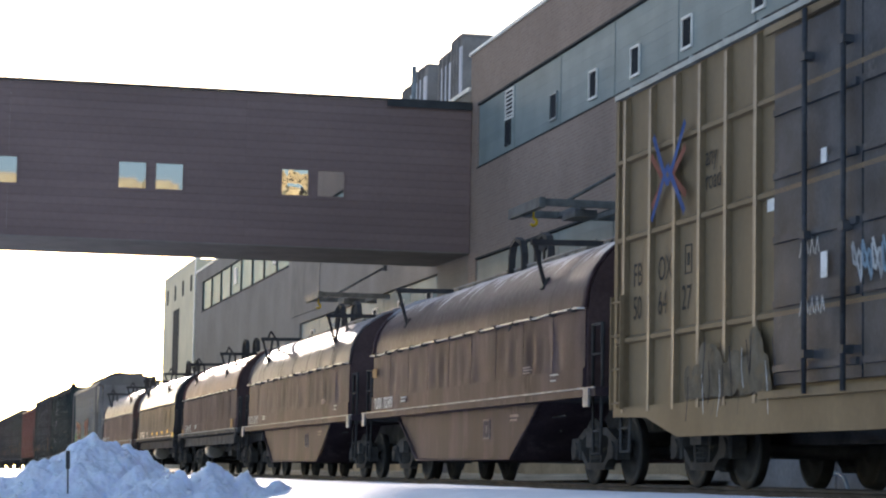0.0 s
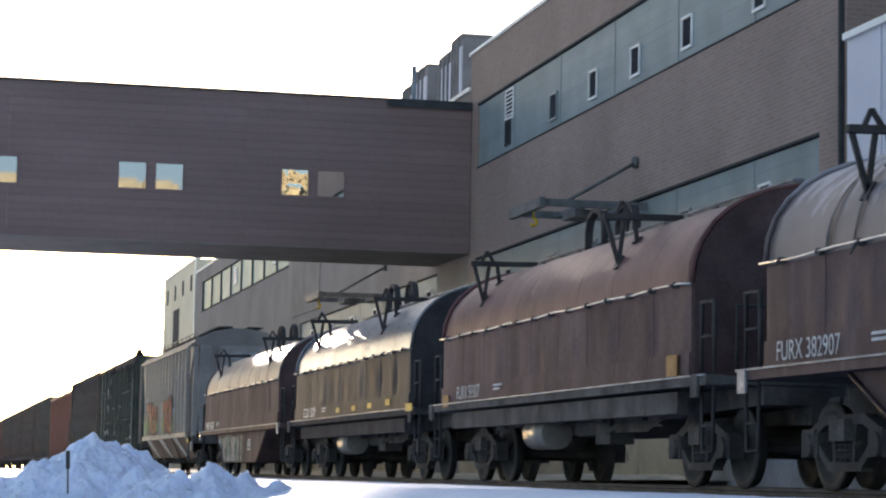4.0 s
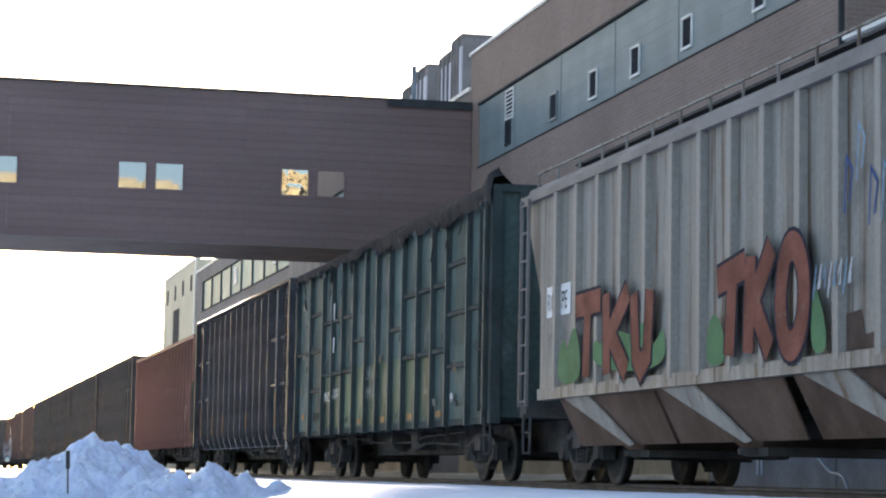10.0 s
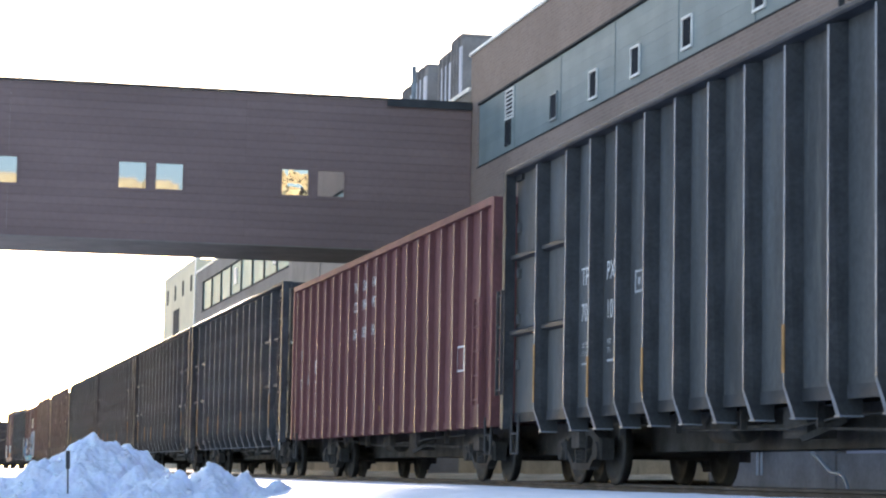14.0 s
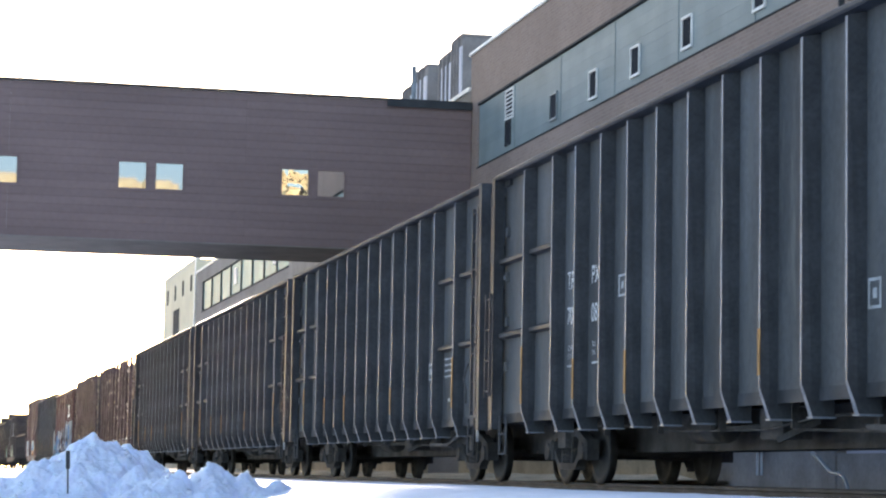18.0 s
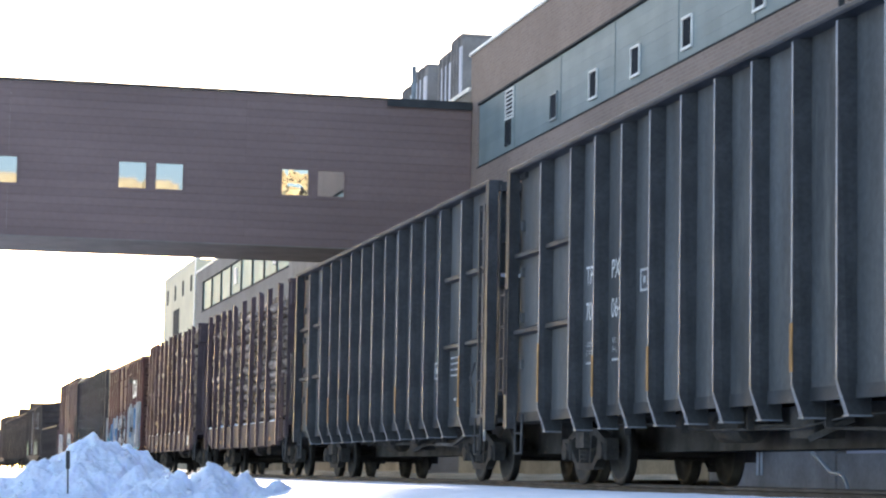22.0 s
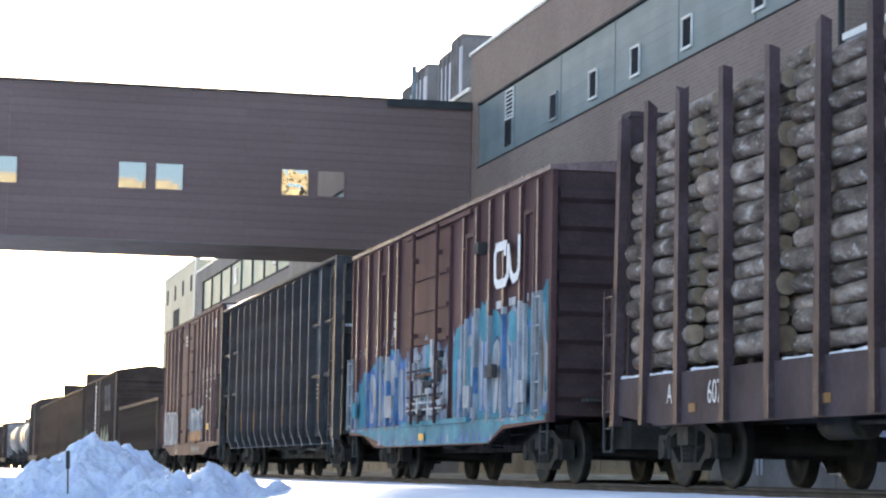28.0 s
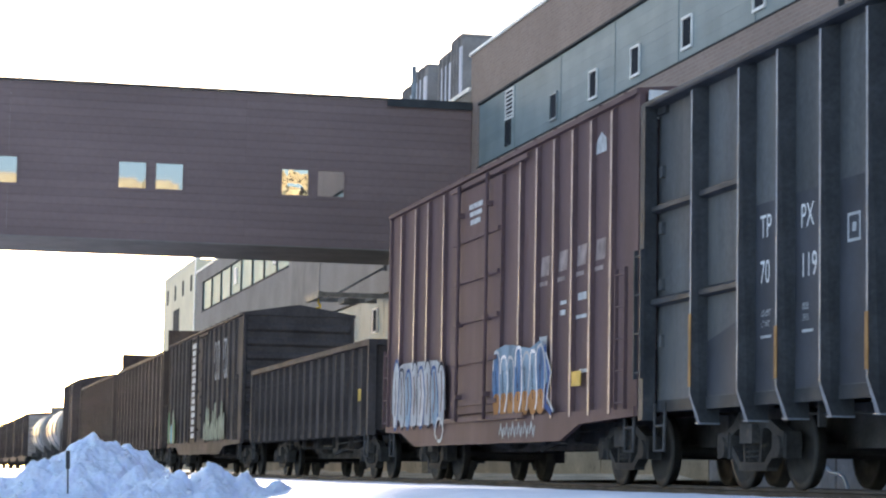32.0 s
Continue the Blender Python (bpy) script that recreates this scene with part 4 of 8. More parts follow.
def running_gear(car, half, centre):
    """Two trucks, couplers and hoses. half: from the middle to the end sill."""
    for s in (-1, 1):
        tr = same("truck", BOLSTER_ME, car, 0, s * centre, 0)
        for x in (-1.0, 1.0):
            fr = same("side_frame", FRAME_ME, tr, x)
            same("suspension", SPRING_ME, tr, x * 1.03)
        for dy in (-0.89, 0.89):
            same("wheelset", WHEELSET_ME, tr, 0, dy, 0.457)
        same("coupler", COUPLER_ME, car, 0, s * half, 0, 0 if s < 0 else 180)
        same("brake_hose", HOSE_ME, car, 0, s * half, 0, 0 if s < 0 else 180)


def underframe(car, half, sill_z=0.95, depth=0.5, material=None):
    boxes("centre_sill", material or UNDER, car, (-0.32, 0.32, -half, half, sill_z - depth, sill_z))
    bm = bmesh.new()
    rod(bm, (-0.75, 1.0, 0.72), (-0.75, 1.9, 0.72), 0.2, 12)
    part("air_reservoir", bm, UNDER, car)
    bm = bmesh.new()
    box(bm, -0.95, -0.6, -1.4, -0.7, 0.55, 0.9)
    rod(bm, (-0.85, -0.7, 0.7), (-0.85, 1.0, 0.7), 0.03)
    part("brake_valve", bm, UNDER, car)
    # brake pipe with kinks, hangers and a slack lever
    a = half * 0.62
    bm = bmesh.new()
    pipe(bm, [(-1.12, -a, sill_z - 0.16), (-1.16, -a * 0.5, sill_z - 0.2), (-1.05, -a * 0.2, sill_z - 0.3), (-1.1, a * 0.3, sill_z - 0.28), (-1.18, a * 0.6, sill_z - 0.18), (-1.12, a, sill_z - 0.14)], 0.014)
    part("brake_pipe", bm, UNDER, car)
    for k in range(5):
        y = -a + (k + 0.5) * a * 0.4
        boxes("pipe_hanger", UNDER, car, (-1.2, -1.12, y - 0.025, y + 0.025, sill_z - 0.3, sill_z + 0.02))
    bm = bmesh.new()
    bar(bm, (-0.7, -1.9, sill_z - 0.2), (-1.05, -1.5, sill_z - 0.42), 0.03, 0.07)
    bar(bm, (-0.9, -1.6, sill_z - 0.3), (-0.9, -a * 0.8, sill_z - 0.36), 0.03, 0.03)
    part("brake_lever", bm, UNDER, car)


def ladder(car, y, z0, z1, x=-1.68, w=0.42, material=None, step=0.42):
    bm = bmesh.new()
    for a in (-w / 2, w / 2):
        bar(bm, (x, y + a, z0), (x, y + a, z1), 0.05, 0.03)
    frame_ob = part("ladder", bm, material or UNDER, car)
    bm = bmesh.new()
    rod(bm, (0, -w / 2, 0), (0, w / 2, 0), 0.016, 6)
    me = mesh_of("rung", bm, material or UNDER)
    k = int((z1 - z0) / step)
    for i in range(k + 1):
        same("rung", me, frame_ob, x, y, z0 + 0.08 + i * (z1 - z0 - 0.16) / max(1, k))
    return frame_ob


def stirrup(car, y, x=-1.55, z0=0.42, z1=1.0, material=None):
    bm = bmesh.new()
    pipe(bm, [(x, y - 0.2, z1), (x, y - 0.18, z0), (x, y + 0.18, z0), (x, y + 0.2, z1)], 0.018)
    pipe(bm, [(x, y - 0.19, z0 + 0.3), (x, y + 0.19, z0 + 0.3)], 0.016)
    part("stirrup_step", bm, material or UNDER, car)


def plates(name, material, parent, *rows, x=-1.6, label=""):
    """Thin painted panels on the near side: rows of (y0, y1, z0, z1)."""
    for y0, y1, z0, z1 in rows:
        bm = bmesh.new()
        box(bm, x - 0.006, x + 0.002, min(y0, y1), max(y0, y1), z0, z1)
        part(name, bm, material, parent, label)


def stroke(name, material, parent, pts, w, x):
    """A sprayed line of even width through points (y, z) on the near side."""
    bm = bmesh.new()
    q = [Vector(p) for p in pts]
    rows = []
    for i, p in enumerate(q):
        a = (p - q[i - 1]).normalized() if i else (q[1] - p).normalized()
        b = (q[i + 1] - p).normalized() if i < len(q) - 1 else a
        d = (a + b)
        d = d.normalized() if d.length > 0.2 else a
        n = Vector((-d.y, d.x)) * w / 2 / max(0.5, d.dot(a))
        rows.append((bm.verts.new((x, p.x + n.x, p.y + n.y)), bm.verts.new((x, p.x - n.x, p.y - n.y))))
    for r, s in zip(rows, rows[1:]):
        bm.faces.new((r[0], s[0], s[1], r[1]))
    return part(name, bm, material, parent)


def patch(name, material, parent, pts, x):
    """A sprayed field with a free outline, points (y, z)."""
    bm = bmesh.new()
    bm.faces.new([bm.verts.new((x, a, b)) for a, b in pts])
    bmesh.ops.triangulate(bm, faces=bm.faces[:])
    return part(name, bm, material, parent)


def rounded(pts, times=2):
    """Cuts the corners of a closed outline."""
    for _ in range(times):
        q = []
        for i, p in enumerate(pts):
            r = pts[(i + 1) % len(pts)]
            q += [(p[0] * 0.75 + r[0] * 0.25, p[1] * 0.75 + r[1] * 0.25), (p[0] * 0.25 + r[0] * 0.75, p[1] * 0.25 + r[1] * 0.75)]
        pts = q
    return pts


def blob(y, w, z0, z1, tilt=0.0, lean=0.0, n=18):
    """A rounded, slightly leaning letter body, points (y, z)."""
    pts = []
    for i in range(n):
        a = 2 * math.pi * i / n
        ca, sa = math.cos(a), math.sin(a)
        q = math.copysign(abs(ca) ** 0.65, ca) * (1.0 + 0.18 * math.sin(3 * a + lean * 9))
        pts.append((y + w * q + tilt * sa, (z0 + z1) / 2 + (z1 - z0) / 2 * math.copysign(abs(sa) ** 0.8, sa)))
    return pts


def outline_box(c, name, y0, y1, z0, z1, x=-1.41, material=None, t=0.03):
    """A stencilled frame with a small mark in it."""
    bm = bmesh.new()
    for r in ((y1, y0, z1 - t, z1), (y1, y0, z0, z0 + t), (y0 - t, y0, z0 + t, z1 - t), (y1, y1 + t, z0 + t, z1 - t)):
        box(bm, x - 0.006, x + 0.002, *r)
    ob = part(name, bm, material or STENCIL_DIM, c)
    m = (y0 + y1) / 2
    bm = bmesh.new()
    box(bm, x - 0.006, x + 0.002, m - 0.05, m + 0.04, z0 + 0.1, z1 - 0.1)
    part("mark", bm, material or STENCIL_DIM, ob)


# ---- tall ribbed gondolas ----
def rib_mesh(name, material, z0, z1, out, w, foot=0.0, edge=None, narrow=0.72):
    """A pressed side post: flat web with a bevelled face, cut back at its foot."""
    bm = bmesh.new()
    pts = [(0.0, z1), (-out, z1 - 0.05), (-out, z0 + (0.33 if foot else 0)), (-out + foot, z0), (0.06, z0), (0.06, z1)]
    if foot:
        pts[4:] = [(0.15, z0), (0.15, 0.96), (0.028, 0.97), (0.028, z1)]
    a = w / 2
    lo = [bm.verts.new((x, -a if x > -out + 0.001 else -a * narrow, z)) for x, z in pts]
    hi = [bm.verts.new((x, a if x > -out + 0.001 else a * narrow, z)) for x, z in pts]
    bm.faces.new(lo)
    bm.faces.new(hi[::-1])
    for i in range(len(pts)):
        bm.faces.new((lo[i], hi[i], hi[(i + 1) % len(pts)], lo[(i + 1) % len(pts)]))
    if foot:
        box(bm, -out + foot - 0.01, 0.15, -a - 0.03, a + 0.03, z0 - 0.02, z0 - 0.001)
    me = mesh_of(name, bm, material)
    # Edge light on outer face and foot lip is put into a paler colour.
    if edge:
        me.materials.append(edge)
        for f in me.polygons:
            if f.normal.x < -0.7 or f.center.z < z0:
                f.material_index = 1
    return me


GON_RIBS = [-7.53, -5.95, -4.77, -3.59, -2.4, -1.19, 0.01, 1.2, 2.39, 3.57, 4.77, 5.95, 7.53]


def gondola():
    c = thing("chip_gondola", "tall black ribbed steel woodchip gondola car", "gondola car", "black chip gondolas")
    h, top = 9.36, 4.72
    each("side_wall", BLACK_CAR, c, (-1.41, -1.38, -h, h, 0.98, top), (1.38, 1.41, -h, h, 0.98, top))
    each("end_wall", BLACK_CAR, c, (-1.38, 1.38, -h + 0.3, -h + 0.36, 1.0, top - 0.02), (-1.38, 1.38, h - 0.36, h - 0.3, 1.0, top - 0.02))
    boxes("floor", BLACK_CAR, c, (-1.38, 1.38, -h + 0.36, h - 0.36, 1.0, 1.06))
    for s in (-1, 1):
        bm = bmesh.new()
        prism(bm, [(s * 1.37, top - 0.03), (s * 1.6, top - 0.03), (s * 1.62, top - 0.01), (s * 1.62, top + 0.03), (s * 1.6, top + 0.05), (s * 1.37, top + 0.05)], "y", -h, h)
        part("top_chord", bm, RIB_BLACK, c)
        boxes("side_sill", RIB_BLACK, c, (min(s * 1.38, s * 1.425), max(s * 1.38, s * 1.425), -h, h, 0.9, 1.04))
        boxes("end_post", RIB_BLACK, c, (-1.62, -1.46, s * h - 0.09, s * h + 0.09, 0.8, top + 0.03))
        boxes("end_post", RIB_BLACK, c, (1.46, 1.62, s * h - 0.09, s * h + 0.09, 0.8, top + 0.03))
        boxes("end_chord", RIB_BLACK, c, (-1.459, 1.459, s * (h - 0.2) - 0.2, s * (h - 0.2) + 0.2, top - 0.12, top + 0.03))
        for z in (1.7, 2.4, 3.1, 3.8):
            ya, yb = sorted((s * (h - 0.3), s * (h - 0.18)))
            boxes("end_rib", BLACK_CAR, c, (-1.46, 1.46, ya, yb, z, z + 0.14))
        boxes("end_platform", UNDER, c, (-1.4, 1.4, min(s * (h - 0.3), s * (h + 0.1)), max(s * (h - 0.3), s * (h + 0.1)), 0.92, 0.99))
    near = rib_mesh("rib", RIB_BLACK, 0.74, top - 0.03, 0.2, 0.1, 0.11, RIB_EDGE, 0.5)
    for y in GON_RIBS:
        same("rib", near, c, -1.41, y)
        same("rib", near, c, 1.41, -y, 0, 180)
    for ya, yb in ((-9.27, -7.59), (-7.47, -6.01), (6.01, 7.47), (7.59, 9.27)):
        for z in (2.2, 3.36):
            bm = bmesh.new()
            prism(bm, [(-1.41, z), (-1.53, z + 0.02), (-1.53, z + 0.08), (-1.41, z + 0.13)], "y", ya, yb)
            part("stiffener", bm, RIB_BLACK, c)
    ladder(c, -9.05, 1.05, 4.4, -1.6, 0.34, RIB_BLACK)
    ladder(c, 9.22, 1.3, 2.9, -1.7, 0.26, RIB_BLACK)
    stirrup(c, -8.7)
    stirrup(c, 8.8)
    bm = bmesh.new()
    prism(bm, [(-h + 0.16, 3.24), (-h + 0.19, 3.3), (-h + 0.3, 3.29), (-h + 0.3, 3.24)], "x", -1.35, -0.3)
    part("snow_ledge", bm, SNOW, c)
    bm = bmesh.new()
    pipe(bm, [(-1.55, -8.45, 1.9), (-1.62, -8.4, 1.65), (-1.6, -8.5, 1.45), (-1.63, -8.62, 1.25)], 0.014)
    part("brake_handle", bm, UNDER, c)
    boxes("lever_tip", STENCIL_DIM, c, (-1.6, -1.57, -9.3, -9.26, 0.62, 0.86))
    bm = bmesh.new()
    bar(bm, (-1.3, -6.0, 0.6), (-1.3, -8.0, 0.95), 0.05, 0.05)
    bar(bm, (-1.3, -6.0, 0.6), (-1.3, -4.6, 0.62), 0.05, 0.05)
    part("brake_rod", bm, UNDER, c)
    plates("reflector", PAINT_AMBER, c, (-7.57, -7.49, 1.2, 2.05), (-2.44, -2.36, 1.2, 1.7), (2.35, 2.43, 1.15, 1.7), (4.73, 4.81, 1.15, 1.7), (7.49, 7.57, 1.15, 2.0), x=-1.612)
    for k in range(4):
        plates("data_line", STENCIL_DIM, c, (-6.13, -6.3, 2.06 - k * 0.1, 2.09 - k * 0.1), (-6.36, -6.45, 2.06 - k * 0.1, 2.09 - k * 0.1), (-6.5, -6.62, 2.06 - k * 0.1, 2.09 - k * 0.1), x=-1.412)
    outline_box(c, "inspection_box", -4.85, -5.15, 1.75, 2.05)
    plates("data_line", STENCIL_DIM, c, (-6.42, -6.55, 1.34, 1.39), x=-1.412)
    underframe(c, 9.28)
    running_gear(c, 9.4, 6.9)
    return c


def gondola_marks(c, digits):
    for t, y, z, sz in (("TP", 5.76, 2.72, 0.36), ("PX", 4.57, 2.72, 0.36), (digits[:2], 5.76, 2.22, 0.36), (digits[2:], 4.57, 2.2, 0.36)):
        letters(t, sz, -1.416, y, z, PAINT_WHITE, c)
    for y in (5.72, 4.52):
        letters("LD LMT" if y > 5 else "8320", 0.1, -1.414, y, 1.86, STENCIL_DIM, c)
        letters("LT WT" if y > 5 else "7910", 0.1, -1.414, y, 1.74, STENCIL_DIM, c)
        for z in (1.62,):
            plates("data_line", STENCIL_DIM, c, (y, y - 0.3, z, z + 0.03), x=-1.412)
    outline_box(c, "plate_box", 3.32, 3.0, 2.45, 2.74)


def ribbed_car(name, label, group, half, top, ribs, body_mat, rib_mat, z_bot=0.95, centre=None, foot=0.0, w=0.1, out=0.1, edge=None):
    """A plain ribbed open car of other make: body, chords, posts, sill, gear."""
    c = thing(name, label, "gondola car", group)
    sx = 1.6 - out
    each("side_wall", body_mat, c, (-sx, -sx + 0.04, -half, half, z_bot, top), (sx - 0.04, sx, -half, half, z_bot, top))
    each("end_wall", body_mat, c, (-sx + 0.04, sx - 0.04, -half, -half + 0.05, z_bot, top), (-sx + 0.04, sx - 0.04, half - 0.05, half, z_bot, top))
    boxes("floor", body_mat, c, (-sx + 0.04, sx - 0.04, -half + 0.05, half - 0.05, z_bot, z_bot + 0.06))
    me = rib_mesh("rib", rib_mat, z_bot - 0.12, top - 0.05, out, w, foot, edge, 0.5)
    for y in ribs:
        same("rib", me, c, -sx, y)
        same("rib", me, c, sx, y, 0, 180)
    for s in (-1, 1):
        boxes("top_chord", rib_mat, c, (min(s * 1.45, s * 1.61), max(s * 1.45, s * 1.61), -half, half, top - 0.07, top + 0.05))
        boxes("side_sill", rib_mat, c, (min(s * 1.42, s * 1.515), max(s * 1.42, s * 1.515), -half, half, z_bot - 0.09, z_bot + 0.02))
        boxes("end_chord", rib_mat, c, (-1.449, 1.449, s * half - 0.09, s * half + 0.09, top - 0.07, top + 0.05))
        for x in (-1.1, -0.4, 0.4, 1.1):
            boxes("end_rib", rib_mat, c, (x - 0.06, x + 0.06, s * half - 0.1, s * half + 0.1, z_bot, top - 0.07))
        for x in (-1.53, 1.53):
            boxes("end_post", rib_mat, c, (x - 0.08, x + 0.08, s * half - 0.08, s * half + 0.08, z_bot - 0.1, top + 0.04))
    underframe(c, half, z_bot - 0.02)
    running_gear(c, half + 0.15, centre or half - 2.4)
    stirrup(c, -half + 0.3)
    stirrup(c, half - 0.3)
    return c


# ---- coil cars ----
def arc_pts(w, z0, z1, n=16):
    """Half ellipse from the near eave over the ridge to the far eave."""
    return [(-w * math.cos(math.pi * i / n), z0 + (z1 - z0) * math.sin(math.pi * i / n) ** 0.9) for i in range(n + 1)]


def coil_car(name, label, half, hood_mat, side_mat, end_mat, sill_mat, tub, top=3.58, panels=9, legs=5):
    c = thing(name, label, "coil car", "coil cars")
    eave, zs, w = 2.36, 1.28, 1.52
    pts = arc_pts(w, eave, top)
    # hood shell: thin vault with raised hoop bands
    bm = bmesh.new()
    n = 56
    ring = []
    for k in range(n + 1):
        y = -half + 2 * half * k / n
        ring.append([bm.verts.new((x * (1 + 0.006 * noise.noise(Vector((y * 1.3, i * 0.5, half)))), y, z + 0.017 * noise.noise(Vector((y * 1.1, i * 0.4, 2.0 + half))) + 0.005 * noise.noise(Vector((y * 3.3, i * 0.8, half))))) for i, (x, z) in enumerate(pts)])
    for a, b in zip(ring, ring[1:]):
        for i in range(len(pts) - 1):
            bm.faces.new((a[i], a[i + 1], b[i + 1], b[i])).smooth = True
    bm.faces.new(ring[0])
    bm.faces.new(ring[-1][::-1])
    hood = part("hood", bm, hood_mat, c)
    for k in range(1, 8):
        y = -half + 2 * half * k / 8
        bm = bmesh.new()
        o = [(x * 1.006, z + 0.009) for x, z in pts]
        a = [bm.verts.new((x, y - 0.009, z)) for x, z in o]
        b = [bm.verts.new((x, y + 0.009, z)) for x, z in o]
        for i in range(len(o) - 1):
            bm.faces.new((a[i], a[i + 1], b[i + 1], b[i]))
        part("hood_seam", bm, UNDER, hood)
    # end plates
    for s in (-1, 1):
        bm = bmesh.new()
        prism(bm, [(x * 0.99, z) for x, z in pts] + [(w * 0.99, zs), (-w * 0.99, zs)], "y", s * (half + 0.03) - 0.025, s * (half + 0.03) + 0.025)
        part("end_plate", bm, end_mat, c)
        bm = bmesh.new()
        oo = [(x * 1.012, z + 0.02) for x, z in pts]
        pipe(bm, [(x, s * (half + 0.03), z) for x, z in oo], 0.03)
        part("end_rim", bm, hood_mat, c)
    # skirt sheets, creased and dented between narrow lapped seams
    pw = 2 * half / panels
    bm = bmesh.new()
    box(bm, -0.02, 0.02, -0.01, 0.01, zs + 0.27, eave)
    seam_me = mesh_of("skirt_seam", bm, side_mat)
    for k in range(panels):
        y0 = -half + k * pw + 0.005
        nn, mm = 14, 9
        for side in (-1, 1):
            bm = bmesh.new()
            rows = []
            for j in range(mm + 1):
                z = zs + 0.27 + (eave - zs - 0.27) * j / mm
                row = []
                for i in range(nn + 1):
                    y = y0 + (pw - 0.01) * i / nn
                    edge = math.sin(math.pi * i / nn) ** 0.25 * math.sin(math.pi * min(1.0, j / mm + 0.15)) ** 0.5 if 0 < i < nn and 0 < j < mm else 0.0
                    crease = noise.noise(Vector((y * 2.6, z * 0.5, half + side)))
                    dent = noise.noise(Vector((y * 1.3, z * 1.6, half * 3 + side)))
                    pock = max(0.0, noise.noise(Vector((y * 3.0, z * 1.3, half * 5 + side))) - 0.25)
                    row.append(bm.verts.new((side * (w + 0.01 + edge * (0.036 * crease + 0.02 * dent - 0.045 * pock)), y, z)))
                rows.append(row)
            for a, b in zip(rows, rows[1:]):
                for i in range(nn):
                    bm.faces.new((a[i], a[i + 1], b[i + 1], b[i])).smooth = True
            part("skirt_panel", bm, side_mat, c)
            same("skirt_seam", seam_me, c, side * 1.515, -half + k * pw, 0)
    # hold-down rod with latch handles that hang at odd angles
    bm = bmesh.new()
    pipe(bm, [(-w - 0.06, -half - 0.12, eave + 0.0)] + [(-w - 0.06, -half + 0.3 + (2 * half - 0.2) * q / 14, eave + 0.03 + 0.012 * math.sin(q * 2.3)) for q in range(15)], 0.014)
    part("hold_down_rod", bm, BRIGHT_ROD, c)
    latch_rnd = random.Random(int(half * 100) + panels)
    for k in range(14):
        y = -half + 0.5 + k * (2 * half - 1) / 13
        bm = bmesh.new()
        box(bm, -w - 0.08, -w + 0.01, y - 0.022, y + 0.022, eave - 0.01, eave + 0.06)
        dy = latch_rnd.uniform(-0.22, 0.22)
        bar(bm, (-w - 0.09, y, eave + 0.02), (-w - 0.09, y + dy, eave + 0.02 + latch_rnd.uniform(-0.1, 0.05)), 0.018, 0.026)
        part("latch", bm, UNDER, c)
    # raised ridge board on small brackets, lit top edge put in as pale strip
    boxes("ridge_board", HOIST_STEEL, c, (-0.06, 0.06, -half + 0.5, half - 0.5, top + 0.02, top + 0.15))
    boxes("ridge_edge", RIB_EDGE, c, (-0.075, 0.075, -half + 0.5, half - 0.5, top + 0.151, top + 0.17))
    bm = bmesh.new()
    prism(bm, [(-0.16, top - 0.02), (0.16, top - 0.02), (0.085, top + 0.12), (-0.085, top + 0.12)], "y", -0.06, 0.06)
    bracket_me = mesh_of("ridge_bracket", bm, UNDER)
    for k in range(11):
        same("ridge_bracket", bracket_me, c, 0, -half + 1.1 + k * (2 * half - 2.2) / 10)

    def crown(x):
        return eave + (top - eave) * math.sqrt(max(0.0, 1 - (x / w) ** 2)) ** 0.9

    # lifting stands: on each flank a short level beam on a V and a single leg, with a small A above
    for y in (-4.75, 5.0) if tub else (-3.1, 4.3):
        for s in (-1, 1):
            bm = bmesh.new()
            bar(bm, (s * 1.6, y, top - 0.06), (s * 0.5, y, top - 0.04), 0.1, 0.08)
            stand = part("lifting_stand", bm, STAND_STEEL, c)
            for xa, za, xb, zb in ((1.38, crown(1.38) - 0.02, 1.55, top - 0.08), (1.38, crown(1.38) - 0.02, 1.3, top - 0.08), (1.12, crown(1.12) - 0.02, 1.16, top - 0.08), (1.42, top - 0.03, 1.34, top + 0.15), (1.34, top + 0.15, 1.22, top - 0.03))[:legs]:
                bm = bmesh.new()
                bar(bm, (s * xa, y + 0.015, za), (s * xb, y + 0.015, zb), 0.055, 0.045)
                part("stand_leg", bm, STAND_STEEL, stand)
            for xa in (1.38, 1.12) if legs > 2 else (1.38,):
                bm = bmesh.new()
                bar(bm, (s * (xa + 0.05), y, crown(xa + 0.05) + 0.005), (s * (xa - 0.05), y, crown(xa - 0.05) + 0.005), 0.16, 0.03)
                part("stand_foot", bm, STAND_STEEL, stand)
    # worn streaks that widen from the seams down to the eave
    wear_rnd = random.Random(int(half * 37) + len(hood_mat.name))
    for k in range(1, 8) if hood_mat is PALE_HOOD else ():
        for q in range(2):
            if wear_rnd.random() < 0.4:
                continue
            ys = -half + 2 * half * k / 8 + (0.0 if q == 0 else wear_rnd.uniform(-0.8, 0.8))
            i1 = wear_rnd.randint(4, 6) if q == 0 else wear_rnd.randint(2, 4)
            wide, slant = wear_rnd.uniform(0.02, 0.15), wear_rnd.uniform(0.05, 0.3)
            bm = bmesh.new()
            rows = []
            for i in range(9):
                f = i / 8
                u = i1 * (1 - f)
                a = math.pi * u / 16
                x, z = -w * math.cos(a) * 1.008 - 0.004, eave + (top - eave) * math.sin(a) ** 0.9 + 0.012
                half_w = 0.006 + wide * f * f * 0.5
                yc = ys + slant * f
                rows.append((bm.verts.new((x, yc - half_w - wear_rnd.uniform(0, 0.03), z)), bm.verts.new((x, yc + half_w * 0.6 + wear_rnd.uniform(0, 0.05) * f, z))))
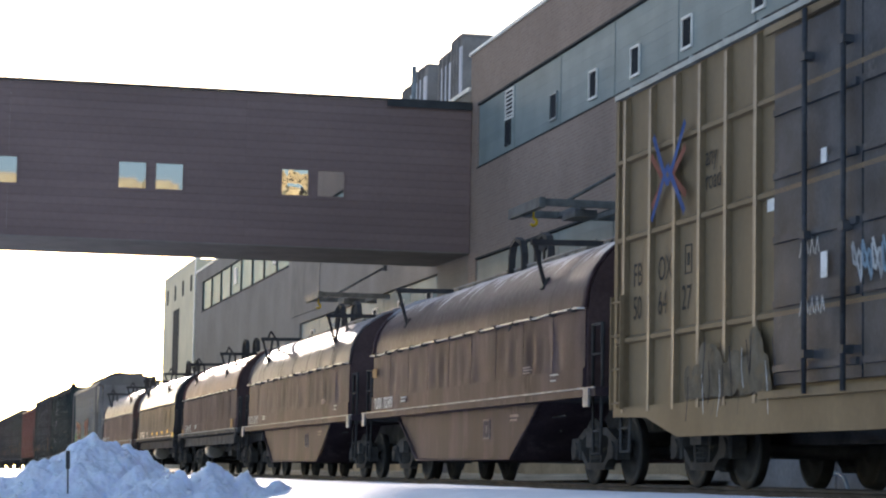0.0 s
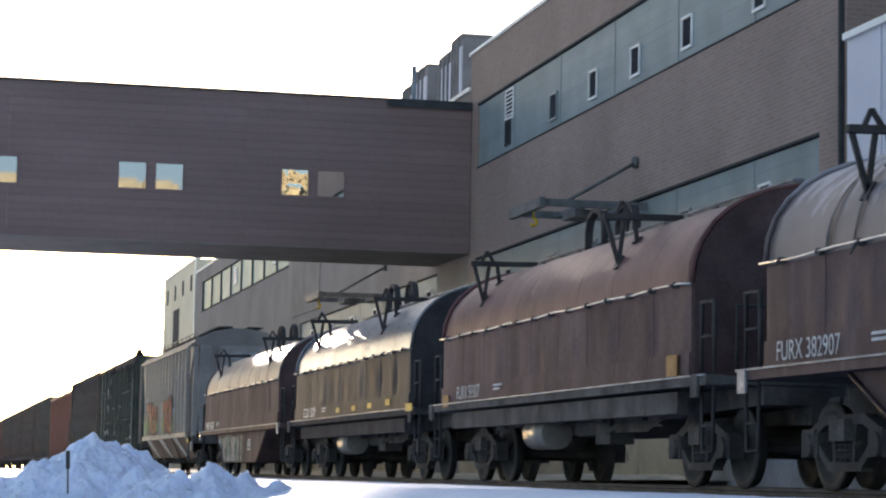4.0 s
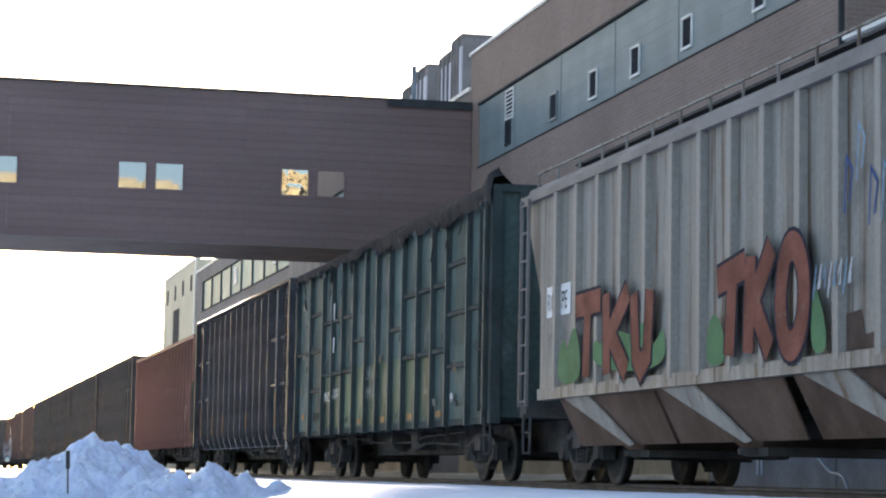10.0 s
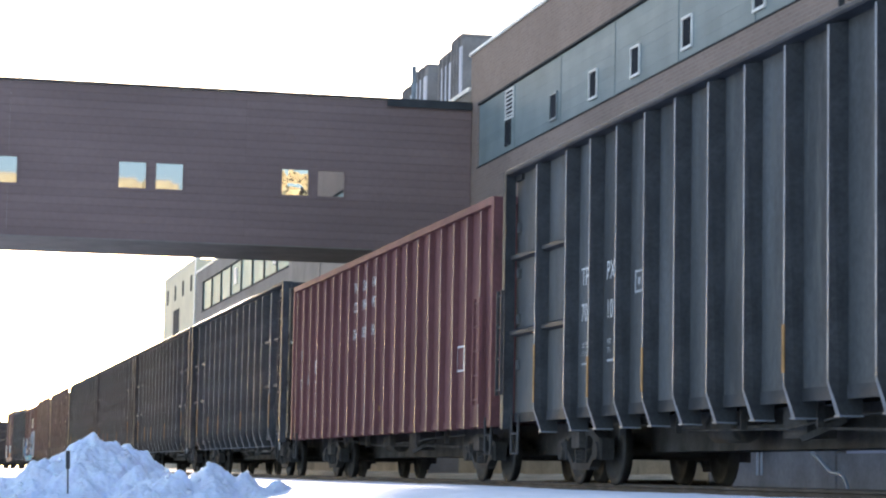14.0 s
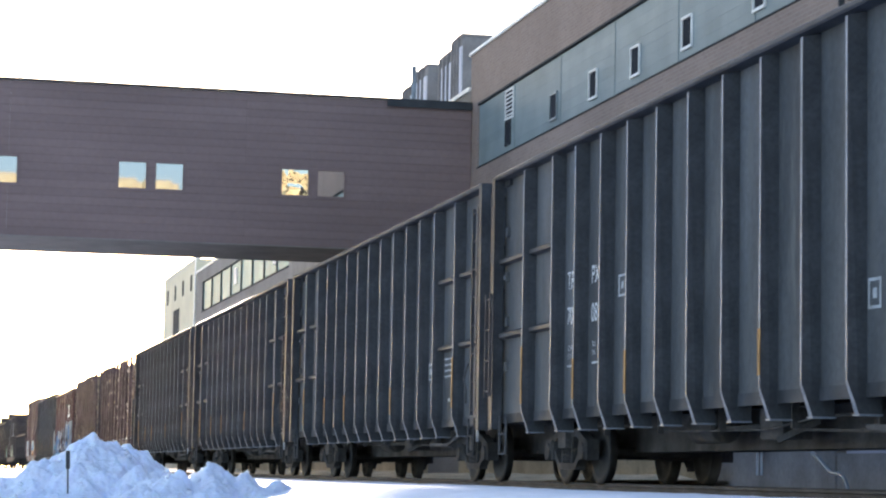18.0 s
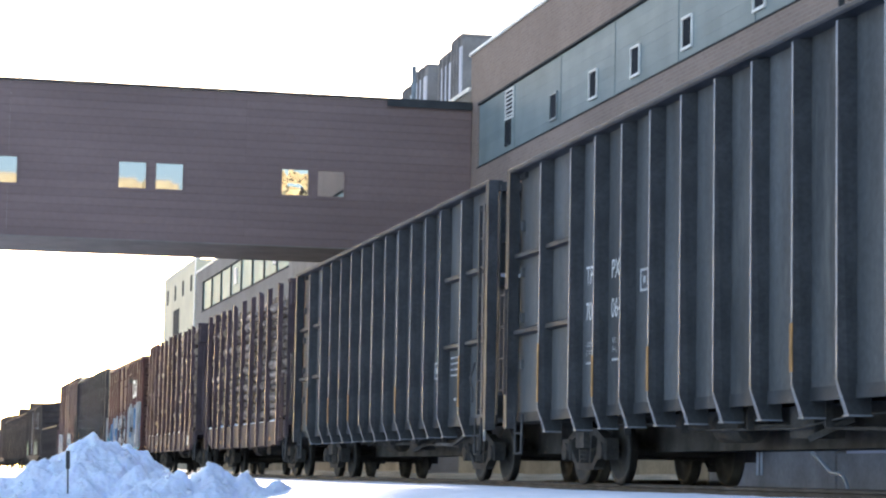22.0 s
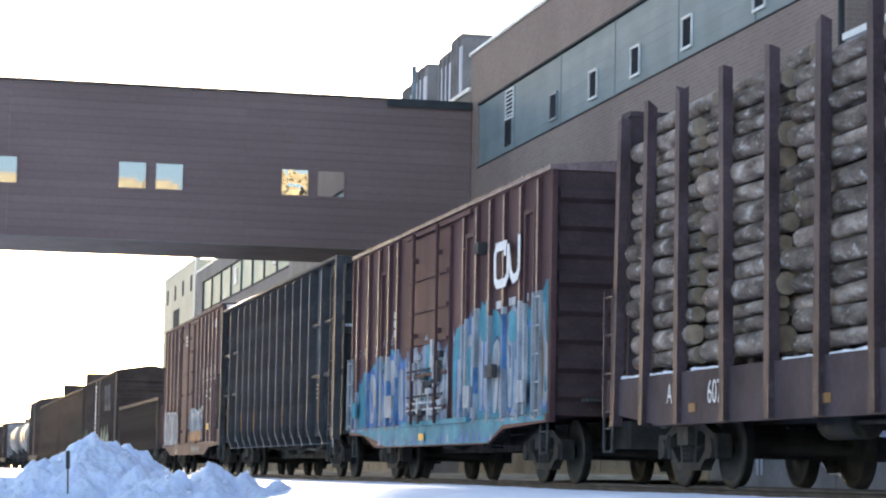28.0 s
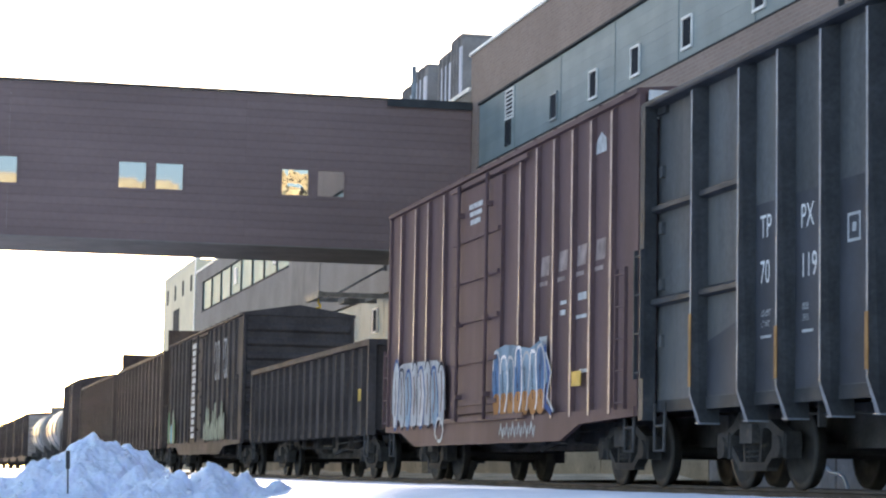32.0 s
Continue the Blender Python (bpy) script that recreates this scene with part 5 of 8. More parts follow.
            for a, b in zip(rows, rows[1:]):
                bm.faces.new((a[0], a[1], b[1], b[0]))
            part("worn_streak", bm, UNDER, hood)
    # two lifting loops of flat bar at the ridge, the second one with a webbed plate
    rim = [(-0.48, 0.0), (-0.47, 0.28), (-0.34, 0.46), (0.0, 0.53), (0.34, 0.46), (0.47, 0.28), (0.48, 0.0), (0.42, 0.0), (0.41, 0.26), (0.3, 0.41), (0.0, 0.475), (-0.3, 0.41), (-0.41, 0.26), (-0.42, 0.0)]
    for x, yc in ((-0.1, 1.72), (0.1, 0.72)) if tub else ((-0.1, 2.2), (0.1, 1.25)):
        bm = bmesh.new()
        prism(bm, [(yc + a, top + 0.03 + b * 1.25) for a, b in rim], "x", x - 0.06, x + 0.06)
        loop = part("lifting_loop", bm, STAND_STEEL, c)
        if x > 0:
            bm = bmesh.new()
            prism(bm, [(yc - 0.42, top + 0.4), (yc - 0.3, top + 0.54), (yc, top + 0.62), (yc + 0.3, top + 0.54), (yc + 0.4, top + 0.44), (yc + 0.05, top + 0.36), (yc, top + 0.1), (yc - 0.04, top + 0.36), (yc - 0.3, top + 0.48)], "x", x - 0.02, x + 0.02)
            part("web_plate", bm, STAND_STEEL, loop)
    # side sill, pale strip that stands for its lit top edge, and platform
    hp = half + 0.72
    for s in (-1, 1):
        boxes("side_sill", sill_mat, c, (min(s * 1.36, s * 1.6), max(s * 1.36, s * 1.6), -hp, hp, zs - 0.12, zs))
        boxes("sill_edge", RIB_EDGE, c, (min(s * 1.601, s * 1.625), max(s * 1.601, s * 1.625), -hp, hp, zs - 0.016, zs + 0.005))
        boxes("lower_side", side_mat, c, (min(s * 1.5, s * 1.56), max(s * 1.5, s * 1.548), -half, half, zs + 0.001, zs + 0.28))
    boxes("deck", UNDER, c, (-1.36, 1.36, -hp, hp, zs - 0.11, zs - 0.01))
    for y in (-hp + 0.35, hp - 0.2):
        boxes("jack_pad", RIB_EDGE if tub else UNDER, c, (-1.63, -1.601, y - 0.12, y + 0.12, zs - 0.26, zs + 0.0))
    if tub:
        bm = bmesh.new()
        prism(bm, [(-4.8, zs - 0.12), (-3.1, 0.33), (3.6, 0.33), (5.3, zs - 0.12)], "x", -1.42, 1.42)
        t = part("tub", bm, side_mat, c)
        bm = bmesh.new()
        pipe(bm, [(-1.45, -4.8, zs - 0.14), (-1.45, -3.1, 0.34), (-1.45, 3.6, 0.34), (-1.45, 5.3, zs - 0.14)], 0.022)
        part("tub_rim", bm, side_mat, c)
    else:
        bm = bmesh.new()
        prism(bm, [(-hp, zs - 0.12), (-hp, 0.95), (-half + 2.9, 0.85), (-half + 3.6, 0.7), (half - 3.6, 0.7), (half - 2.9, 0.85), (hp, 0.95), (hp, zs - 0.12)], "x", -0.9, 0.9)
        part("fish_belly_sill", bm, UNDER, c)
        bm = bmesh.new()
        rod(bm, (-1.15, 0.6, 0.72), (-1.15, 1.7, 0.72), 0.24, 14)
        part("air_tank", bm, TANK_GREY, c)
        boxes("lower_beam", sill_mat, c, (-1.5, -1.36, -half + 0.6, half - 0.6, 0.86, 1.12))
    # end rails and steps
    for s in (-1, 1):
        y = s * (half + 0.5)
        bm = bmesh.new()
        pipe(bm, [(-1.5, y - 0.22, zs), (-1.5, y - 0.22, zs + 0.85), (-1.5, y + 0.22, zs + 0.85), (-1.5, y + 0.22, zs)], 0.022)
        grab = part("end_rail", bm, STAND_STEEL, c)
        bm = bmesh.new()
        rod(bm, (-1.5, y - 0.22, zs + 0.45), (-1.5, y + 0.22, zs + 0.45), 0.018)
        part("rung", bm, STAND_STEEL, grab)
        bm = bmesh.new()
        pipe(bm, [(-1.2, y + s * 0.15, zs), (-1.2, y + s * 0.15, zs + 0.8), (1.2, y + s * 0.15, zs + 0.8), (1.2, y + s * 0.15, zs)], 0.022)
        guard = part("platform_rail", bm, STAND_STEEL, c)
        for x in (-0.7, 0.7):
            bm = bmesh.new()
            rod(bm, (x, y + s * 0.15, zs), (x, y + s * 0.15, zs + 0.78), 0.022)
            part("post", bm, STAND_STEEL, guard)
        stirrup(c, y, -1.5, 0.4, 1.16, STAND_STEEL)
    bm = bmesh.new()
    rod(bm, (0.75, -half - 0.62, zs + 0.75), (0.75, -half - 0.56, zs + 0.75), 0.28, 14)
    part("brake_wheel", bm, UNDER, c)
    underframe(c, hp, zs - 0.15, 0.4)
    running_gear(c, hp + 0.12, half - 1.0)
    return c




# ---- covered hopper ----
def covered_hopper():
    c = thing("covered_hopper", "grey corrugated covered hopper car with rust streaks", "hopper car", "covered hoppers")
    h, eave, zb = 8.43, 4.17, 1.28
    roof = [(-1.53, eave), (-1.45, 4.36), (-0.9, 4.62), (-0.3, 4.74), (0.3, 4.74), (0.9, 4.62), (1.45, 4.36), (1.53, eave)]
    bm = bmesh.new()
    prism(bm, roof, "y", -h, h)
    part("roof", bm, HOPPER_BLUE, c)
    # body with sloped ends: side outline pushed across
    bm = bmesh.new()
    prism(bm, [(-h, eave), (-h, 4.05), (-h + 1.35, 2.85), (-h + 1.35, zb), (h - 0.85, zb), (h - 0.85, 2.7), (h - 0.05, 3.9), (h - 0.05, eave)], "x", -1.5, 1.5)
    part("body", bm, HOPPER, c)
    # end compartments, slope sheets
    for s in (-1, 1):
        bm = bmesh.new()
        prism(bm, [(s * h, eave), (s * h, 2.5), (s * (h - 0.6), 1.3), (s * (h - 1.2), 1.3), (s * (h - 0.9), eave)], "x", -1.28, 1.28)
        # The rear bulkhead is black: the shade there is put into its colour.
        part("end_bulkhead", bm, HOPPER_BLUE if s < 0 else PLAIN_BLACK, c)
    me = rib_mesh("side_post", HOPPER_POST, zb, eave, 0.1, 0.2)
    k = round((2 * h - 1.4) / 1.03)
    for i in range(1, k):
        y = -h + 0.57 + i * 1.03
        same("side_post", me, c, -1.49, y)
        same("side_post", me, c, 1.49, y, 0, 180)
    for s in (-1, 1):
        boxes("side_sill", HOPPER, c, (min(s * 1.4, s * 1.58), max(s * 1.4, s * 1.58), -h + 0.8, h - 1.0, zb - 0.1, zb + 0.06))
        boxes("eave_strip", HOPPER_BLUE, c, (min(s * 1.5, s * 1.6), max(s * 1.5, s * 1.6), -h, h, eave - 0.05, eave + 0.06))
        bm = bmesh.new()
        x = -1.2 * s
        pts = [(x * 1.15, -h + 0.2 + i * (2 * h - 0.4) / 15) for i in range(16)]
        for px, py in pts:
            bar(bm, (px, py, eave + 0.05), (px, py, eave + 0.42), 0.03, 0.025)
        bar(bm, (x * 1.15, -h + 0.2, eave + 0.42), (x * 1.15, h - 0.2, eave + 0.42), 0.035, 0.03)
        part("roof_rail", bm, UNDER if s < 0 else HOPPER, c)
    each("running_board", UNDER, c, (-0.75, -0.25, -h, h, 4.76, 4.8), (0.25, 0.75, -h, h, 4.76, 4.8))
    for y in (-6, -2, 2, 6):
        bm = bmesh.new()
        rod(bm, (0, y, 4.72), (0, y, 4.86), 0.4, 14)
        part("roof_hatch", bm, HOPPER_BLUE, c)
    for yc in (4.5, 0.15, -4.45):
        bm = bmesh.new()
        up = [(-1.5, yc - 2.15, zb), (1.5, yc - 2.15, zb), (1.5, yc + 2.15, zb), (-1.5, yc + 2.15, zb)]
        lo = [(-1.0, yc - 0.35, 0.46), (1.0, yc - 0.35, 0.46), (1.0, yc + 0.35, 0.46), (-1.0, yc + 0.35, 0.46)]
        u, d = [bm.verts.new(p) for p in up], [bm.verts.new(p) for p in lo]
        bm.faces.new(d)
        for i in range(4):
            bm.faces.new((u[i], u[(i + 1) % 4], d[(i + 1) % 4], d[i]))
        bay = part("hopper_bay", bm, HOPPER_DARK, c)
        bm = bmesh.new()
        bm.faces.new([bm.verts.new(p) for p in ((-1.53, yc + 2.05, zb - 0.02), (-1.53, yc + 0.75, zb - 0.02), (-1.2, yc - 0.5, 0.52), (-1.2, yc - 0.32, 0.5))])
        r = bmesh.ops.extrude_face_region(bm, geom=bm.faces[:])
        bmesh.ops.translate(bm, verts=[v for v in r["geom"] if isinstance(v, bmesh.types.BMVert)], vec=(0.02, 0, 0.015))
        part("side_slope_sheet", bm, HOPPER_POST, bay)
        bm = bmesh.new()
        bm.faces.new([bm.verts.new(p) for p in ((-1.5, yc + 2.14, zb - 0.02), (-1.5, yc - 2.14, zb - 0.02), (-1.14, yc - 2.1, 0.52), (-1.14, yc + 2.1, 0.52))])
        r = bmesh.ops.extrude_face_region(bm, geom=bm.faces[:])
        bmesh.ops.translate(bm, verts=[v for v in r["geom"] if isinstance(v, bmesh.types.BMVert)], vec=(0.02, 0, 0.015))
        part("side_apron", bm, HOPPER_DARK, bay)
        bm = bmesh.new()
        box(bm, -0.95, 0.95, yc - 0.4, yc + 0.4, 0.36, 0.46)
        rod(bm, (-1.15, yc, 0.41), (1.15, yc, 0.41), 0.04)
        part("outlet_gate", bm, UNDER, bay)
    each("end_sill", UNDER, c, (-1.5, 1.5, -h - 0.25, -h + 0.1, 0.95, 1.2), (-1.5, 1.5, h - 0.1, h + 0.25, 0.95, 1.2))
    for y in (-h + 0.42, h - 0.35):
        ladder(c, y, 1.1, eave, -1.62, 0.4, HOPPER_BLUE)
        stirrup(c, y)
    boxes("end_wall", HOPPER_END, c, (-1.3, 1.3, -h - 0.012, -h - 0.002, 1.3, eave))
    each("end_post", HOPPER_END, c, (-1.5, -1.36, -h - 0.02, -h + 0.1, 1.1, eave - 0.06), (1.36, 1.5, -h - 0.02, -h + 0.1, 1.1, eave - 0.06))
    bm = bmesh.new()
    bar(bm, (-1.42, -h + 1.3, zb + 0.1), (-1.42, -h + 0.2, 1.2), 0.06, 0.1)
    bar(bm, (-1.4, -h + 0.75, 1.2), (-1.4, -h + 0.75, 3.4), 0.08, 0.1)
    part("corner_brace", bm, HOPPER_BLUE, c)
    for x in (-0.85,):
        boxes("end_stanchion", HOPPER_BLUE, c, (x - 0.06, x + 0.06, -h - 0.2, -h - 0.05, 1.2, eave))
    bm = bmesh.new()
    box(bm, -1.55, -1.5, -h - 0.35, -h + 0.0, 0.72, 1.02)
    part("end_step_plate", bm, HOPPER_BLUE, c)
    underframe(c, h, 1.2, 0.4)
    running_gear(c, h + 0.4, h - 1.6)
    plates("stencil_patch", PAINT_WHITE, c, (7.2, 6.66, 2.36, 2.8), (6.46, 5.98, 2.36, 2.8), x=-1.506)
    letters("RC", 0.36, -1.516, 7.16, 2.45, PAINT_BLACK, c)
    letters("PE", 0.36, -1.516, 6.43, 2.45, PAINT_BLACK, c)
    letters("49", 0.34, -1.506, 7.16, 1.93, HOPPER_BLUE, c)
    letters("27", 0.34, -1.506, 6.43, 1.96, HOPPER_BLUE, c)
    # sprayed letters: green field, red blocks, dark outlines
    for pts in ([(6.2, 1.36), (6.3, 1.7), (6.0, 2.05), (5.75, 1.8), (5.5, 2.2), (5.2, 1.9), (5.1, 1.36)], [(4.6, 1.5), (4.5, 1.95), (4.2, 1.8), (3.4, 2.0), (2.9, 1.85), (2.2, 2.1), (1.9, 1.6), (1.6, 2.0), (1.4, 1.36)],
                [(0.1, 1.36), (-0.1, 2.0), (-0.5, 1.85), (-0.7, 1.36)], [(-3.1, 1.36), (-3.2, 2.1), (-3.45, 1.8), (-3.6, 1.36)]):
        patch("graffiti", G_GREEN, c, rounded(pts), -1.6)
    glyphs = [[(5.7, 2.4), (4.5, 2.42)], [(5.1, 2.4), (5.15, 1.42)], [(4.25, 2.48), (4.2, 1.42)], [(3.3, 2.45), (4.05, 1.95), (3.35, 1.42)],
              [(3.05, 2.4), (2.95, 1.6), (2.75, 1.45), (2.5, 1.6), (2.4, 2.4)],
              [(-0.35, 2.3), (-1.25, 2.42)], [(-0.85, 2.35), (-0.75, 1.45)], [(-1.42, 2.5), (-1.35, 1.45)], [(-2.05, 2.55), (-1.5, 2.0), (-2.0, 1.45)], [(-2.3, 2.0), (-2.45, 2.5), (-2.8, 2.5), (-3.0, 2.1), (-2.9, 1.6), (-2.6, 1.42), (-2.35, 1.6), (-2.3, 2.05)]]
    glyphs = [[(y - 0.3, z) for y, z in g] if g[0][0] > 1 else g for g in glyphs]
    glyphs = [rounded(g) + rounded(g)[:1] if len(g) > 7 else g for g in glyphs]
    for pts in glyphs:
        stroke("graffiti", G_DARK, c, pts, 0.4, -1.604)
    for pts in glyphs:
        stroke("graffiti", G_RED, c, pts, 0.31, -1.608)
    patch("rust_stain", HOPPER_DARK, c, [(-3.4, 1.36), (-3.5, 1.7), (-4.2, 1.75), (-4.3, 1.5), (-5.6, 1.6), (-6.0, 1.36)], -1.506)
    for k in range(7):
        y, z = -4.0 - 0.3 * k, 3.0 + 0.3 * math.sin(k * 1.9)
        stroke("graffiti", G_SKY if k % 2 else G_DEEP, c, [(y, z - 0.3), (y - 0.05, z + 0.25), (y - 0.2, z + 0.1), (y - 0.12, z - 0.2)], 0.04, -1.6 - 0.0005 * k)
    for k in range(8):
        y = -3.2 - 0.13 * k
        stroke("graffiti", STENCIL_DIM if k % 2 else G_SKY, c, [(y, 1.9 + 0.1 * (k % 3)), (y - 0.1, 2.25), (y - 0.05, 2.0)], 0.04, -1.605 - 0.0004 * k)
    plates("data_panel", G_SMOKE, c, (-6.3, -6.9, 2.0, 2.06), (-6.3, -6.8, 1.9, 1.95), (-6.3, -6.35, 1.5, 1.85), (-6.7, -6.75, 1.5, 1.85), x=-1.506)
    plates("reflector", PAINT_YELLOW, c, (-7.9, -8.3, 0.98, 1.12), x=-1.6)
    # end lettering panel that faces the camera side
    boxes("end_panel", G_PALE, c, (-0.2, 0.9, -h - 0.018, -h - 0.013, 3.75, 3.95))
    letters("RCPE", 0.2, -0.12, -h - 0.022, 3.78, PAINT_BLACK, c, squeeze=1.0, on_end=True)
    return c


# ---- boxcars ----
def boxcar(name, label, half, eave, body_mat, posts, door, door_mat, belly, top_rise=0.2, roof_mat=None, end_mat=None, rails=(), w=1.52, out=0.08, edge=None):
    c = thing(name, label, "boxcar", "boxcars")
    zb = 0.86
    boxes("body", body_mat, c, (-w, w, -half, half, zb + 0.1, eave))
    bm = bmesh.new()
    prism(bm, [(-w - 0.07, eave - 0.02), (-w - 0.07, eave + 0.05), (0, eave + top_rise), (w + 0.07, eave + 0.05), (w + 0.07, eave - 0.02)], "y", -half - 0.04, half + 0.04)
    roof = part("roof", bm, roof_mat or GALV, c)
    for i in range(14):
        y = -half + (i + 0.5) * 2 * half / 14
        bm = bmesh.new()
        for s in (-1, 1):
            bar(bm, (s * (w + 0.05), y, eave + 0.06), (0, y, eave + top_rise + 0.01), 0.06, 0.05)
        part("roof_rib", bm, roof_mat or GALV, roof)
    if end_mat:
        each("end_sheet", end_mat, c, (-w + 0.005, w - 0.005, -half - 0.006, -half - 0.001, zb + 0.12, eave - 0.03), (-w + 0.005, w - 0.005, half + 0.001, half + 0.006, zb + 0.12, eave - 0.03))
    for s in (-1, 1):
        # side sill, deeper between the trucks
        bm = bmesh.new()
        a, b = belly
        prism(bm, [(-half, zb + 0.12), (-half, zb), (-a - 0.95, zb - 0.06), (-a, zb - 0.28), (b, zb - 0.28), (b + 1.2, zb - 0.03), (half, zb), (half, zb + 0.12)], "x", s * (w + 0.03) - 0.03, s * (w + 0.03) + 0.03)
        part("side_sill", bm, body_mat, c)
        # corrugated end
        for i in range(8):
            z = 1.15 + i * (eave - 1.4) / 7.6
            bm = bmesh.new()
            y = s * half
            o = s * 0.09
            prism(bm, [(y, z), (y + o, z + 0.07), (y + o, z + 0.17), (y, z + 0.26)], "x", -w + 0.08, w - 0.08)
            part("end_corrugation", bm, end_mat or body_mat, c)
        for x in (-w, w):
            boxes("corner_post", body_mat, c, (x - 0.04, x + 0.04, s * half - 0.07, s * half + 0.07, zb, eave - 0.021))
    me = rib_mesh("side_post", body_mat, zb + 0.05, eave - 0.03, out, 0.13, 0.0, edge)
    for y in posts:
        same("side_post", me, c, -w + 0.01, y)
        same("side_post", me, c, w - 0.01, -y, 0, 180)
    for z in rails:
        for ya, yb in zip(sorted(posts + [-half, half]), sorted(posts + [-half, half])[1:]):
            if not (ya >= door[0] - 0.2 and yb <= door[1] + 0.2):
                bm = bmesh.new()
                prism(bm, [(-w, z), (-w - 0.06, z + 0.02), (-w - 0.06, z + 0.07), (-w, z + 0.11)], "y", ya + 0.06, yb - 0.06)
                part("side_rail", bm, body_mat, c)
    # doors with lock rods, tracks
    d0, d1 = door
    leaves = 2 if d1 - d0 > 3.4 else 1
    wd = (d1 - d0) / leaves
    for k in range(leaves):
        ya, yb = d0 + k * wd + 0.02, d0 + (k + 1) * wd - 0.02
        leaf = boxes("door", door_mat, c, (-w - 0.06, -w - 0.001, ya, yb, zb + 0.22, eave - 0.2))
        nz = 5
        for i in range(nz):
            z = zb + 0.35 + i * (eave - zb - 0.75) / nz
            boxes("door_rib", door_mat, leaf, (-w - 0.1, -w - 0.061, ya + 0.06, yb - 0.06, z, z + 0.07))
        for f in (0.2, 0.8) if leaves == 1 else (0.12, 0.55):
            bm = bmesh.new()
            y = ya + f * (yb - ya)
            rod(bm, (-w - 0.14, y, zb + 0.1), (-w - 0.14, y, eave - 0.1), 0.03, 8)
            for z in (zb + 0.5, zb + 1.7, eave - 0.6):
                box(bm, -w - 0.17, -w - 0.06, y - 0.07, y + 0.07, z - 0.04, z + 0.04)
            part("lock_rod", bm, door_mat, leaf)
    boxes("door_track", body_mat, c, (-w - 0.12, -w - 0.061, d0 - 1.6, d1 + 0.3, zb + 0.08, zb + 0.16))
    boxes("door_header", body_mat, c, (-w - 0.1, -w - 0.061, d0 - 1.6, d1 + 0.2, eave - 0.16, eave - 0.08))
    for y in (-half + 0.35, half - 0.35):
        ladder(c, y, 0.95, 2.75 if y < 0 else 2.4, -w - 0.13, 0.4, body_mat)
        stirrup(c, y, -w, 0.42, 0.9)
    bm = bmesh.new()
    rod(bm, (0.6, -half - 0.25, 3.1), (0.6, -half - 0.19, 3.1), 0.28, 14)
    rod(bm, (0.6, -half - 0.2, 3.1), (0.6, -half, 3.1), 0.05)
    part("brake_wheel", bm, UNDER, c)
    boxes("crossover_platform", UNDER, c, (-1.1, 1.1, -half - 0.45, -half - 0.08, 1.15, 1.2))
    underframe(c, half, 0.9, 0.4)
    running_gear(c, half + 0.4, half - 2.0)
    return c


# ---- log cars ----
def log_meshes():
    out = []
    for k in range(6):
        rnd = random.Random(90 + k)
        bm = bmesh.new()
        n, r, ln = 11, 0.078 + 0.011 * k + rnd.uniform(0, 0.008), 2.44
        rings = []
        bend = rnd.uniform(-0.03, 0.03)
        for i in range(6):
            u = i / 5
            rr = r * (1 - 0.12 * u) * (1 + rnd.uniform(-0.03, 0.03))
            rings.append([bm.verts.new((rr * math.cos(2 * math.pi * j / n) * (1 + 0.05 * math.sin(j * 1.9 + k)) + bend * math.sin(math.pi * u), -ln / 2 + ln * u, rr * math.sin(2 * math.pi * j / n))) for j in range(n)])
        for a, b in zip(rings, rings[1:]):
            for j in range(n):
                bm.faces.new((a[j], a[(j + 1) % n], b[(j + 1) % n], b[j])).smooth = True
        ends = [bm.faces.new(rings[0][::-1]), bm.faces.new(rings[-1])]
        for f in ends:
            f.material_index = 1
        me = mesh_of("log", bm, LOG_BARK)
        me.materials.append(LOG_END)
        out.append((me, r))
    return out


LOGS = log_meshes()


